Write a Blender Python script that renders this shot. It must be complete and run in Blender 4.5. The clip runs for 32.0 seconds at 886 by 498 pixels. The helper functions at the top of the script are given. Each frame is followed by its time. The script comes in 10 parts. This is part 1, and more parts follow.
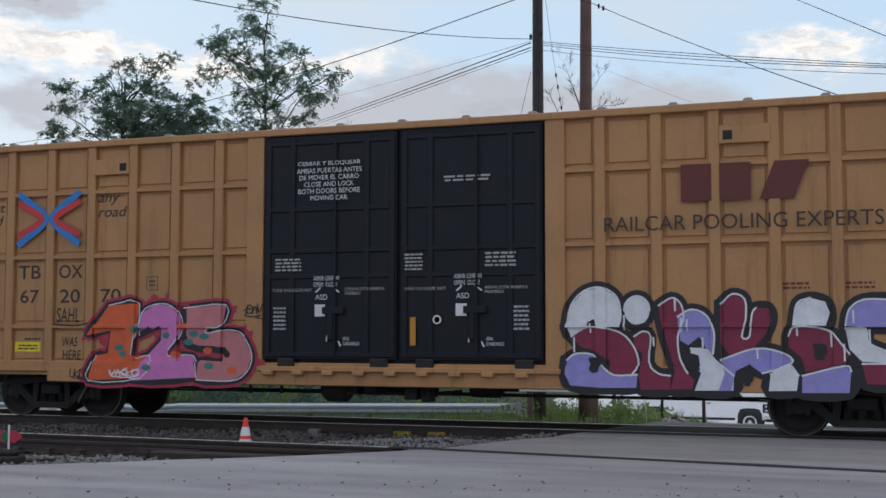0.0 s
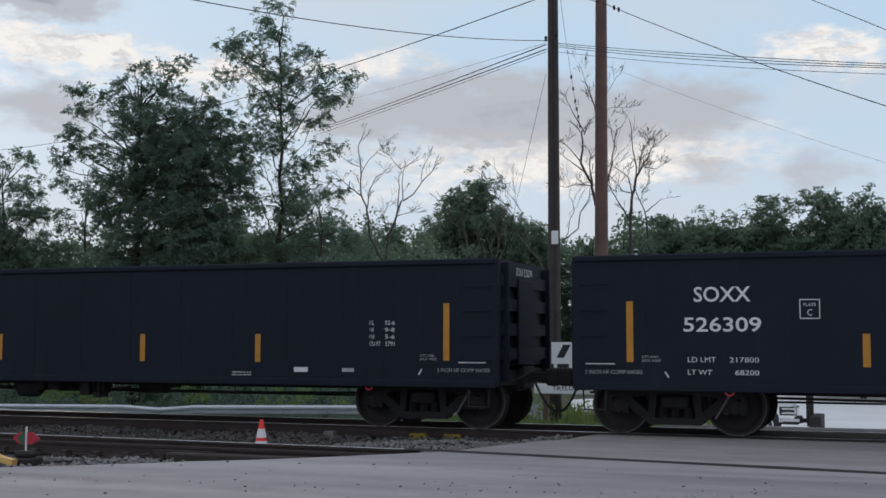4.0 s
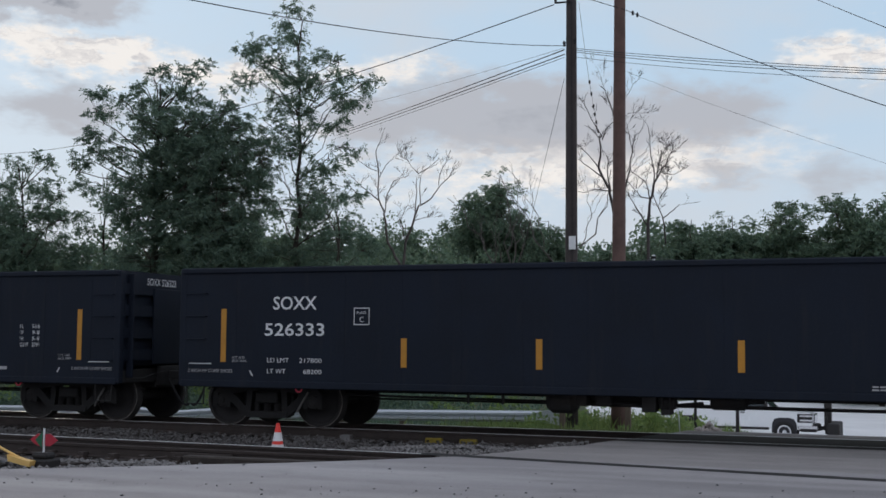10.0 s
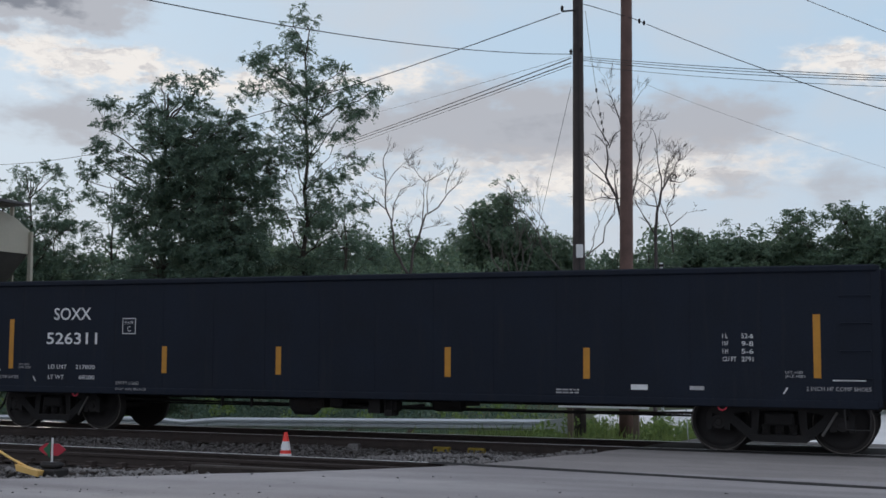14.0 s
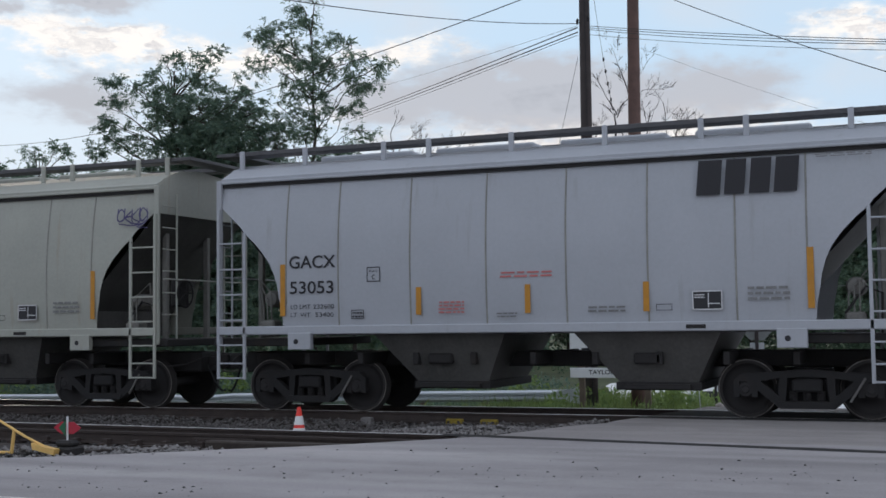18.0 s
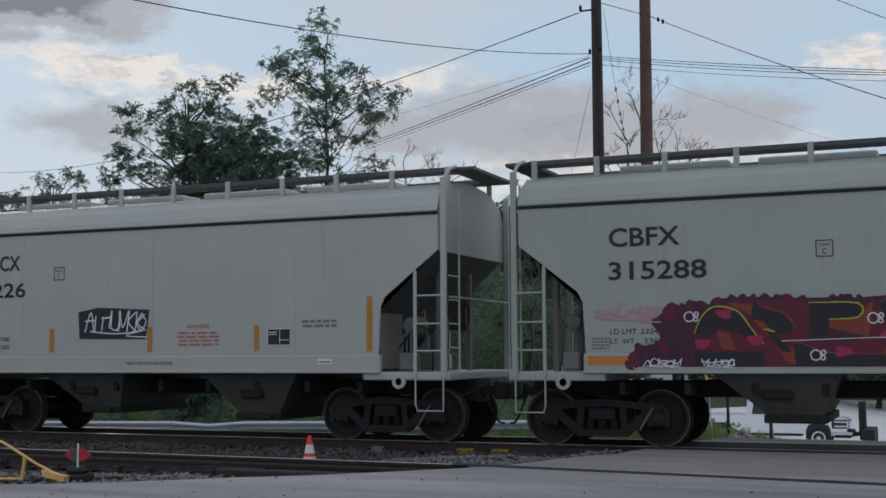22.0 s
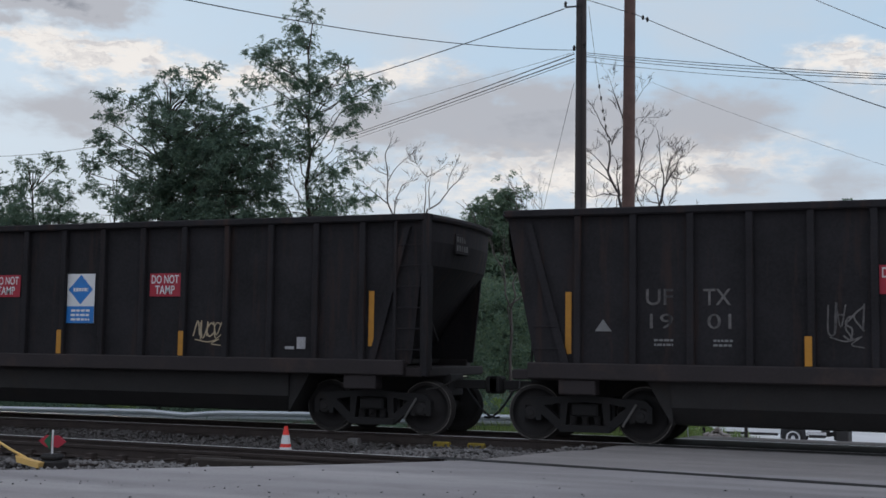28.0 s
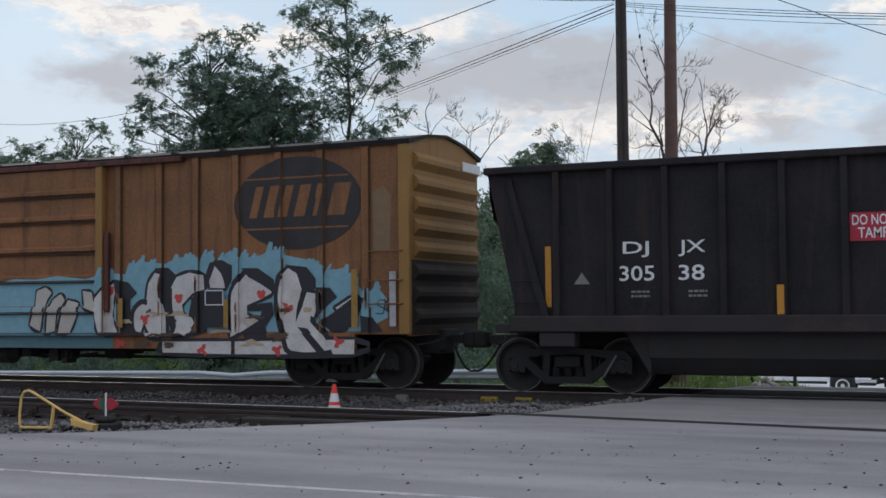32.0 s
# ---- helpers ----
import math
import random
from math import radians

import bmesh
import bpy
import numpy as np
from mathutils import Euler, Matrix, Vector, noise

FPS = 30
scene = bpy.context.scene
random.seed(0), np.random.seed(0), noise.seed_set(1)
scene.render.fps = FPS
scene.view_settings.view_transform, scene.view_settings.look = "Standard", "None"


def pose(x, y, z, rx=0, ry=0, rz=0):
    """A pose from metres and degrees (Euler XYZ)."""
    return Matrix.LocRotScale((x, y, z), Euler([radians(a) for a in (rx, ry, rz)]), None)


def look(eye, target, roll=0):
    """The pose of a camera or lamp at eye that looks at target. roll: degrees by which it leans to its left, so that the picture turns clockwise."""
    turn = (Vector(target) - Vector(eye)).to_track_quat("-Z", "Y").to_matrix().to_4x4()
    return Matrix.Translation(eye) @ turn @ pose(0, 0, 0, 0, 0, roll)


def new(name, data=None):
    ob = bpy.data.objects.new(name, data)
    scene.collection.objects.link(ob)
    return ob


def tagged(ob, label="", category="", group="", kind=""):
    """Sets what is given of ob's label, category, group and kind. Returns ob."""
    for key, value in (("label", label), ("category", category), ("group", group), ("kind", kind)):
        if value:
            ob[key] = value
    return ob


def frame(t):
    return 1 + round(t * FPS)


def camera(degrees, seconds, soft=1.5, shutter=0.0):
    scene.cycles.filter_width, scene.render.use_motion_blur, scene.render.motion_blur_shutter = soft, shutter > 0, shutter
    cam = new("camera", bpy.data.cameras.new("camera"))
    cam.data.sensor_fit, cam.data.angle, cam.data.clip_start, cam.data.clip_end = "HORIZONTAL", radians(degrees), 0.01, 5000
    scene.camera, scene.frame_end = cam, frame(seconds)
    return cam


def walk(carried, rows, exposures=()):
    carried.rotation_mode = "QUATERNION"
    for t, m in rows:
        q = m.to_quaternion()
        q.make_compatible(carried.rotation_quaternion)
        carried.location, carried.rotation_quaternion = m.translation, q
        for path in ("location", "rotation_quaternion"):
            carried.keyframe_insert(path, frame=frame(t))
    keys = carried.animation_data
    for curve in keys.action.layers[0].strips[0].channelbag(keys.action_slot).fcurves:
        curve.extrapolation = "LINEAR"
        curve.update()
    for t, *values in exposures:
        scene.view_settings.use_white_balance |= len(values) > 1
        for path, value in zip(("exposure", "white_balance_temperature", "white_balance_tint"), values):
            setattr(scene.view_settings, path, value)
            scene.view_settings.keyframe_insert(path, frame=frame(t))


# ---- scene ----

# camera: handheld, standing beside the crossing and turning a little
cam = camera(40.0, 32.0, soft=1.6)
EYE = (0, 0, 1.49)
PATH = [(t, pose(*EYE, 90 + p, r, y)) for t, y, p, r in (
    (0.0, 19.64, 4.16, -0.09), (0.5, 19.75, 4.14, -0.03), (1.0, 19.93, 4.16, -0.09),
    (1.5, 20.11, 4.16, -0.08), (2.0, 20.30, 4.12, -0.11), (2.5, 20.40, 4.05, -0.08),
    (4.5, 20.37, 4.32, -0.08), (5.0, 20.64, 4.33, -0.08), (5.5, 20.91, 4.26, -0.04),
    (6.0, 20.99, 4.35, -0.07), (6.5, 21.09, 4.46, -0.08), (7.0, 21.02, 4.45, -0.15),
    (7.5, 21.07, 4.52, -0.08), (8.0, 21.17, 4.58, -0.09), (8.5, 21.17, 4.49, -0.30),
    (9.0, 21.17, 4.42, -0.33), (9.5, 21.16, 4.40, -0.39), (10.0, 21.15, 4.47, -0.45),
    (10.5, 21.13, 4.57, -0.47), (11.0, 21.16, 4.62, -0.57), (11.5, 21.31, 4.64, -0.47),
    (12.0, 21.48, 4.61, -0.35), (12.5, 21.53, 4.64, -0.33), (13.0, 21.59, 4.77, -0.32),
    (13.5, 21.59, 4.83, -0.30), (15.5, 21.17, 4.96, -0.44), (16.0, 21.63, 4.69, -0.14),
    (16.5, 22.05, 4.42, 0.09), (17.0, 22.34, 4.15, 0.38), (17.5, 22.43, 3.88, 0.53),
    (18.0, 22.03, 3.59, 0.67), (18.5, 21.58, 3.55, 0.75), (19.0, 21.60, 3.62, 0.66),
    (19.5, 21.96, 3.64, 0.70), (20.0, 22.00, 3.76, 0.49), (20.5, 22.18, 4.13, 0.49),
    (21.0, 22.44, 4.71, 0.53), (21.5, 22.53, 5.06, 0.50), (22.0, 22.56, 4.95, 0.32),
    (22.5, 22.58, 4.84, 0.26), (23.0, 22.56, 4.83, 0.20), (23.5, 22.58, 4.83, 0.07),
    (24.0, 22.57, 4.87, 0.12), (24.5, 22.52, 4.84, 0.12), (25.0, 22.38, 4.74, 0.13),
    (25.5, 22.04, 4.68, 0.00), (27.5, 21.43, 4.66, -0.72), (28.0, 21.54, 4.64, -0.77),
    (28.5, 21.55, 4.87, -0.78), (29.0, 21.47, 4.91, -1.22), (29.5, 21.39, 4.90, -0.74),
    (30.0, 22.14, 4.47, -0.23), (30.5, 23.39, 3.33, -0.70), (31.0, 24.15, 3.06, -0.63),
    (31.5, 24.38, 3.29, 0.18), (32.0, 23.66, 2.58, 0.53),
)]
# the clip's camera opens up a little at both ends
walk(cam, PATH, [(0.0, 0.20), (1.0, 0.18), (2.0, 0.05), (5.0, 0.05), (11.0, 0.0), (15.0, -0.06), (16.0, -0.10), (18.0, 0.22), (19.0, 0.02), (20.0, 0.05), (21.0, -0.14), (22.0, -0.16), (25.0, -0.05), (28.0, -0.03), (30.0, -0.04), (31.0, 0.18), (32.0, 0.08)])


# light: evening sky with broken cloud, low sun behind the trees
SUN_EL, SUN_AZ = 14.0, -42.0          # degrees; azimuth from the direction away from the camera, to the left


def node(nt, kind, **values):
    n = nt.nodes.new(kind)
    for k, v in values.items():
        n.inputs[k.replace("_", " ")].default_value = v
    return n


# cloud banks: azimuth, elevation, half width, half height (degrees), strength
GREY_BANKS = ((-20.0, 10.8, 5.4, 1.9, 1.0), (-15.0, 10.3, 5.0, 2.0, 1.0), (-8.6, 10.5, 3.6, 1.8, 1.0), (-8.0, 7.5, 1.6, 0.8, 0.7), (-3.2, 7.5, 2.4, 1.2, 0.8), (-38.8, 10.6, 3.6, 1.5, 1.1), (-41.0, 15.8, 4.9, 1.3, 2.4), (-25.5, 10.2, 3.0, 1.4, 0.7))
WHITE_BANKS = ((-40.3, 13.2, 2.0, 1.1, 1.5), (-36.6, 12.9, 3.0, 0.9, 1.6), (-31.5, 12.3, 3.6, 1.1, 1.2), (-24.0, 12.7, 4.2, 0.9, 1.1), (-2.4, 13.1, 3.2, 1.4, 1.45), (-20.0, 7.2, 9.0, 1.5, 0.7), (-12.5, 8.0, 6.0, 1.0, 0.6), (-12.5, 12.6, 3.0, 0.6, 0.35), (-17.0, 9.2, 8.0, 1.5, 0.7), (-8.0, 8.8, 7.0, 1.6, 0.6), (-28.0, 10.0, 4.0, 1.5, 0.6))


def build_world():
    w = bpy.data.worlds.new("sky")
    scene.world = w
    w.use_nodes = True
    nt = w.node_tree
    nt.nodes.clear()
    L = nt.links.new

    def maths(op, a, b=None):
        n = nt.nodes.new("ShaderNodeMath")
        n.operation = op
        for i, v in enumerate((a, b)):
            if isinstance(v, (int, float)):
                n.inputs[i].default_value = v
            elif v is not None:
                L(v, n.inputs[i])
        return n.outputs[0]

    def vectors(op, a, b):
        n = nt.nodes.new("ShaderNodeVectorMath")
        n.operation = op
        for i, v in enumerate((a, b)):
            if isinstance(v, tuple):
                n.inputs[i].default_value = v
            else:
                L(v, n.inputs[i])
        return n

    def mixed(fac, a, b):
        n = nt.nodes.new("ShaderNodeMix")
        n.data_type = "RGBA"
        for k, v in (("Factor", fac), ("A", a), ("B", b)):
            if isinstance(v, (tuple, float)):
                n.inputs[k].default_value = v
            else:
                L(v, n.inputs[k])
        return n.outputs["Result"]

    def ranged(v, lo, hi, to=1.0):
        n = nt.nodes.new("ShaderNodeMapRange")
        n.interpolation_type = "SMOOTHSTEP"
        n.inputs["From Min"].default_value, n.inputs["From Max"].default_value, n.inputs["To Max"].default_value = lo, hi, to
        L(v, n.inputs["Value"])
        return n.outputs[0]
    out = nt.nodes.new("ShaderNodeOutputWorld")
    bg = nt.nodes.new("ShaderNodeBackground")
    sky = nt.nodes.new("ShaderNodeTexSky")
    sky.sky_type, sky.sun_disc = "NISHITA", False
    sky.sun_elevation, sky.sun_rotation = radians(SUN_EL), radians(SUN_AZ)
    sky.air_density, sky.dust_density = 1.0, 1.0
    clear = vectors("MULTIPLY", sky.outputs[0], (0.06, 0.06, 0.06)).outputs[0]
    # haze evens out the blue
    base = mixed(0.93, clear, (0.51, 0.67, 0.84, 1))
    tc = nt.nodes.new("ShaderNodeTexCoord")
    way = tc.outputs["Generated"]
    sep = nt.nodes.new("ShaderNodeSeparateXYZ")
    L(way, sep.inputs[0])
    az = maths("MULTIPLY", maths("ARCTAN2", sep.outputs["X"], sep.outputs["Y"]), 57.2958)
    el = maths("MULTIPLY", maths("ARCSINE", sep.outputs["Z"]), 57.2958)
    base = mixed(ranged(maths("MULTIPLY", el, -1.0), -13.0, -2.0, 0.75), base, (0.65, 0.69, 0.745, 1))
    # high thin veil on a flat deck
    up = maths("ADD", maths("ABSOLUTE", sep.outputs["Z"]), 0.35)
    deck = nt.nodes.new("ShaderNodeCombineXYZ")
    L(maths("DIVIDE", sep.outputs["X"], up), deck.inputs["X"])
    L(maths("DIVIDE", sep.outputs["Y"], up), deck.inputs["Y"])
    veil = node(nt, "ShaderNodeTexNoise", Scale=2.6, Detail=8.0, Roughness=0.55, Distortion=0.2)
    L(deck.outputs[0], veil.inputs["Vector"])
    base = mixed(ranged(veil.outputs["Fac"], 0.42, 0.70, 0.6), base, (0.62, 0.64, 0.68, 1))
    # directions shifted by billows give the banks their ragged edges
    ang = nt.nodes.new("ShaderNodeCombineXYZ")
    L(az, ang.inputs["X"])
    L(maths("MULTIPLY", el, 2.2), ang.inputs["Y"])
    bil = node(nt, "ShaderNodeTexNoise", Scale=0.34, Detail=8.0, Roughness=0.56)
    L(ang.outputs[0], bil.inputs["Vector"])
    shift = vectors("MULTIPLY", vectors("SUBTRACT", bil.outputs["Color"], (0.5, 0.5, 0.5)).outputs[0], (6.0, 8.0, 0.0)).outputs[0]
    ang2 = vectors("ADD", ang.outputs[0], shift).outputs[0]
    fine = node(nt, "ShaderNodeTexNoise", Scale=0.8, Detail=7.0, Roughness=0.6)
    L(ang.outputs[0], fine.inputs["Vector"])

    def banks(rows):
        total = None
        for a_, e_, wa, he, k in rows:
            d = vectors("MULTIPLY", vectors("SUBTRACT", ang2, (a_, e_ * 2.2, 0.0)).outputs[0], (1 / wa, 1 / (2.2 * he), 0.0)).outputs[0]
            q = vectors("DOT_PRODUCT", d, d).outputs["Value"]
            g = maths("MULTIPLY", maths("EXPONENT", maths("MULTIPLY", q, -1.0)), k)
            total = g if total is None else maths("ADD", total, g)
        return total
    white = maths("MULTIPLY", banks(WHITE_BANKS), maths("SUBTRACT", maths("MULTIPLY", fine.outputs["Fac"], 2.6), 0.35))
    puff = node(nt, "ShaderNodeTexNoise", Scale=0.55, Detail=6.0, Roughness=0.6, Distortion=0.4)
    L(ang2, puff.inputs["Vector"])
    body = mixed(ranged(puff.outputs["Fac"], 0.32, 0.54), (0.62, 0.60, 0.61, 1), (0.91, 0.868, 0.83, 1))
    base = mixed(ranged(white, 0.30, 1.35, 0.95), base, body)
    grey = maths("ADD", banks(GREY_BANKS), maths("MULTIPLY", maths("SUBTRACT", fine.outputs["Fac"], 0.5), 0.5))
    base = mixed(ranged(grey, 0.25, 1.05, 0.88), base, (0.465, 0.47, 0.51, 1))
    base = mixed(ranged(grey, 1.4, 2.1, 0.85), base, (0.205, 0.225, 0.27, 1))
    # elsewhere broken cloud goes on
    away = maths("MAXIMUM", ranged(maths("ABSOLUTE", maths("ADD", az, 21.0)), 28.0, 50.0), ranged(el, 18.0, 28.0))
    base = mixed(maths("MULTIPLY", away, ranged(veil.outputs["Fac"], 0.38, 0.54, 0.9)), base, (0.575, 0.57, 0.645, 1))
    L(base, bg.inputs["Color"])
    bg.inputs["Strength"].default_value = 1.0
    L(bg.outputs[0], out.inputs[0])


build_world()
sun = new("sun", bpy.data.lights.new("sun", "SUN"))
sun.data.energy, sun.data.angle, sun.data.color = 0.6, radians(12), (1.0, 0.86, 0.70)
a, e = radians(90 - SUN_AZ), radians(SUN_EL)
sun.matrix_world = look((0, 0, 50), Vector((0, 0, 50)) - Vector((math.cos(a) * math.cos(e), math.sin(a) * math.cos(e), math.sin(e))))

# ---- materials ----


def material(name, base, rough=0.6, metal=0.0, vary=0.25, scale=3.0, grain=40.0, bump=0.15, stain=None, stain_amount=0.0,
             streak=False, spec=0.5, random_tone=0.0, alpha=1.0):
    """Procedural surface: two scales of tone, optional stain colour (upright streaks if streak), fine bump."""
    m = bpy.data.materials.new(name)
    m.use_nodes = True
    nt = m.node_tree
    L = nt.links.new
    b = nt.nodes["Principled BSDF"]
    b.inputs["Roughness"].default_value, b.inputs["Metallic"].default_value = rough, metal
    b.inputs["Specular IOR Level"].default_value = spec
    tc = nt.nodes.new("ShaderNodeTexCoord")
    vec = tc.outputs["Object"]
    n1 = node(nt, "ShaderNodeTexNoise", Scale=scale, Detail=6.0, Roughness=0.6)
    n2 = node(nt, "ShaderNodeTexNoise", Scale=grain, Detail=3.0, Roughness=0.6)
    L(vec, n1.inputs["Vector"])
    L(vec, n2.inputs["Vector"])
    f = nt.nodes.new("ShaderNodeMix")
    f.inputs["Factor"].default_value = 0.35
    L(n1.outputs["Fac"], f.inputs["A"])
    L(n2.outputs["Fac"], f.inputs["B"])
    ramp = nt.nodes.new("ShaderNodeValToRGB")
    c = Vector(base)
    ramp.color_ramp.elements[0].position, ramp.color_ramp.elements[0].color = 0.3, (*(c * (1 - vary)), 1)
    ramp.color_ramp.elements[1].position, ramp.color_ramp.elements[1].color = 0.7, (*(c * (1 + vary)), 1)
    L(f.outputs["Result"], ramp.inputs[0])
    colour = ramp.outputs[0]
    if stain:
        mp = nt.nodes.new("ShaderNodeMapping")
        mp.inputs["Scale"].default_value = (5.0, 5.0, 0.45) if streak else (1.3, 1.3, 1.3)
        L(vec, mp.inputs["Vector"])
        n3 = node(nt, "ShaderNodeTexNoise", Scale=1.0, Detail=7.0, Roughness=0.65)
        L(mp.outputs[0], n3.inputs["Vector"])
        r3 = nt.nodes.new("ShaderNodeMapRange")
        r3.inputs["From Min"].default_value = 0.68 - 0.4 * stain_amount
        r3.inputs["From Max"].default_value = 0.85 - 0.3 * stain_amount
        L(n3.outputs["Fac"], r3.inputs["Value"])
        mx = nt.nodes.new("ShaderNodeMix")
        mx.data_type = "RGBA"
        L(r3.outputs[0], mx.inputs["Factor"])
        L(colour, mx.inputs["A"])
        mx.inputs["B"].default_value = (*stain, 1)
        colour = mx.outputs["Result"]
    if random_tone:
        oi = nt.nodes.new("ShaderNodeObjectInfo")
        mr = nt.nodes.new("ShaderNodeMapRange")
        mr.inputs["To Min"].default_value, mr.inputs["To Max"].default_value = 1 - random_tone, 1 + random_tone
        L(oi.outputs["Random"], mr.inputs["Value"])
        sc = nt.nodes.new("ShaderNodeVectorMath")
        sc.operation = "SCALE"
        L(colour, sc.inputs[0])
        L(mr.outputs[0], sc.inputs["Scale"])
        colour = sc.outputs[0]
    L(colour, b.inputs["Base Color"])
    if bump:
        bp = nt.nodes.new("ShaderNodeBump")
        bp.inputs["Strength"].default_value, bp.inputs["Distance"].default_value = bump, 0.01
        L(f.outputs["Result"], bp.inputs["Height"])
        L(bp.outputs[0], b.inputs["Normal"])
    rr = nt.nodes.new("ShaderNodeMapRange")
    rr.inputs["To Min"].default_value, rr.inputs["To Max"].default_value = max(rough - 0.12, 0.03), min(rough + 0.12, 1)
    L(n1.outputs["Fac"], rr.inputs["Value"])
    L(rr.outputs[0], b.inputs["Roughness"])
    return m


def road_material(name, base, dark, pale):
    """Worn asphalt: aggregate speckle, drawn-out tyre streaks both darker and paler, and broad dusty patches."""
    m = bpy.data.materials.new(name)
    m.use_nodes = True
    nt = m.node_tree
    L = nt.links.new
    b = nt.nodes["Principled BSDF"]
    b.inputs["Specular IOR Level"].default_value = 0.3
    tc = nt.nodes.new("ShaderNodeTexCoord")
    colour = None

    def layer(scale, turn, lo, hi, amount, tint, detail=6.0):
        nonlocal colour
        mp = nt.nodes.new("ShaderNodeMapping")
        mp.inputs["Scale"].default_value = scale
        mp.inputs["Rotation"].default_value = (0, 0, radians(turn))
        L(tc.outputs["Object"], mp.inputs["Vector"])
        n = node(nt, "ShaderNodeTexNoise", Scale=1.0, Detail=detail, Roughness=0.62)
        L(mp.outputs[0], n.inputs["Vector"])
        r = nt.nodes.new("ShaderNodeMapRange")
        r.inputs["From Min"].default_value, r.inputs["From Max"].default_value, r.inputs["To Max"].default_value = lo, hi, amount
        L(n.outputs["Fac"], r.inputs["Value"])
        x = nt.nodes.new("ShaderNodeMix")
        x.data_type = "RGBA"
        L(r.outputs[0], x.inputs["Factor"])
        if colour is None:
            x.inputs["A"].default_value = (*base, 1)
        else:
            L(colour, x.inputs["A"])
        x.inputs["B"].default_value = (*tint, 1)
        colour = x.outputs["Result"]
        return n.outputs["Fac"]
    layer((0.15, 0.35, 1), 0, 0.45, 0.75, 0.5, dark)
    layer((0.07, 0.42, 1), -8, 0.48, 0.70, 0.6, dark, 2.0)
    layer((0.07, 0.6, 1), -7, 0.48, 0.70, 0.7, pale, 2.0)
    layer((0.15, 1.6, 1), -8, 0.54, 0.74, 0.3, dark, 3.0)
    layer((1.1, 1.6, 1), 0, 0.50, 0.72, 0.4, dark)
    layer((9, 9, 1), 0, 0.58, 0.72, 0.35, dark)
    g = layer((55, 55, 55), 0, 0.55, 0.75, 0.5, tuple(0.45 * q for q in dark), 3.0)
    layer((48, 48, 48), 20, 0.60, 0.75, 0.5, tuple(1.3 * q for q in pale), 3.0)
    L(colour, b.inputs["Base Color"])
    b.inputs["Roughness"].default_value = 0.85
    bp = nt.nodes.new("ShaderNodeBump")
    bp.inputs["Strength"].default_value, bp.inputs["Distance"].default_value = 0.4, 0.008
    L(g, bp.inputs["Height"])
    L(bp.outputs[0], b.inputs["Normal"])
    return m


def leaf_material(name, base, vary=0.14):
    m = bpy.data.materials.new(name)
    m.use_nodes = True
    nt = m.node_tree
    L = nt.links.new
    b = nt.nodes["Principled BSDF"]
    geo = nt.nodes.new("ShaderNodeNewGeometry")
    ramp = nt.nodes.new("ShaderNodeValToRGB")
    c = Vector(base)
    ramp.color_ramp.elements[0].color = (*(c * (1 - vary)), 1)
    ramp.color_ramp.elements[1].color = (c.x * (1 + vary) * 1.15, c.y * (1 + vary), c.z * (1 + vary) * 0.8, 1)
    L(geo.outputs["Random Per Island"], ramp.inputs[0])
    L(ramp.outputs[0], b.inputs["Base Color"])
    b.inputs["Roughness"].default_value, b.inputs["Specular IOR Level"].default_value = 0.6, 0.2
    tr = nt.nodes.new("ShaderNodeBsdfTranslucent")
    L(ramp.outputs[0], tr.inputs["Color"])
    mx = nt.nodes.new("ShaderNodeAddShader")
    L(b.outputs[0], mx.inputs[0])
    L(tr.outputs[0], mx.inputs[1])
    L(mx.outputs[0], nt.nodes["Material Output"].inputs[0])
    return m


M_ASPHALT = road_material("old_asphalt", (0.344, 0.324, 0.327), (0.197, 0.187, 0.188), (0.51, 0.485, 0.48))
M_CROSSING = road_material("crossing_asphalt", (0.315, 0.293, 0.286), (0.17, 0.16, 0.155), (0.42, 0.395, 0.38))
M_GRIT = material("dark_grit", (0.06, 0.058, 0.06), 0.9, vary=0.4, scale=20, grain=60, bump=0.2)
M_PANEL = material("dark_crossing_panel", (0.035, 0.033, 0.032), 0.9, vary=0.35, scale=2, grain=50, bump=0.3)
M_FILLER = material("tarred_groove", (0.018, 0.017, 0.017), 0.95, vary=0.3, scale=5, grain=50, bump=0.3)
M_SOIL = material("weedy_soil", (0.06, 0.075, 0.03), 0.95, vary=0.5, scale=0.6, grain=12, bump=0.5, stain=(0.16, 0.14, 0.11), stain_amount=0.15)
M_BALLAST = material("ballast_bed", (0.050, 0.044, 0.042), 0.95, vary=0.5, scale=6, grain=45, bump=0.9)
M_STONEDARK = material("grimy_ballast_stone", (0.105, 0.097, 0.094), 0.95, vary=0.55, scale=9, grain=60, bump=0.4)
M_STONE = material("ballast_stone", (0.20, 0.19, 0.185), 0.9, vary=0.4, scale=9, grain=60, bump=0.4)
M_LOT = material("pale_concrete_lot", (0.80, 0.80, 0.80), 0.75, vary=0.12, scale=0.4, grain=30, bump=0.1)
M_RAIL = material("rusty_rail", (0.062, 0.049, 0.044), 0.75, metal=0.4, vary=0.4, scale=4, grain=60, bump=0.3, stain=(0.09, 0.045, 0.025), stain_amount=0.2)
M_HEAD = material("polished_rail_head", (0.78, 0.77, 0.77), 0.42, metal=0.55, vary=0.15, scale=5, grain=60, bump=0.03)
M_SUNKEN = material("worn_sunken_rail_head", (0.62, 0.60, 0.60), 0.5, metal=0.4, vary=0.3, scale=2.5, grain=25, bump=0.05, stain=(0.14, 0.13, 0.125), stain_amount=0.4)
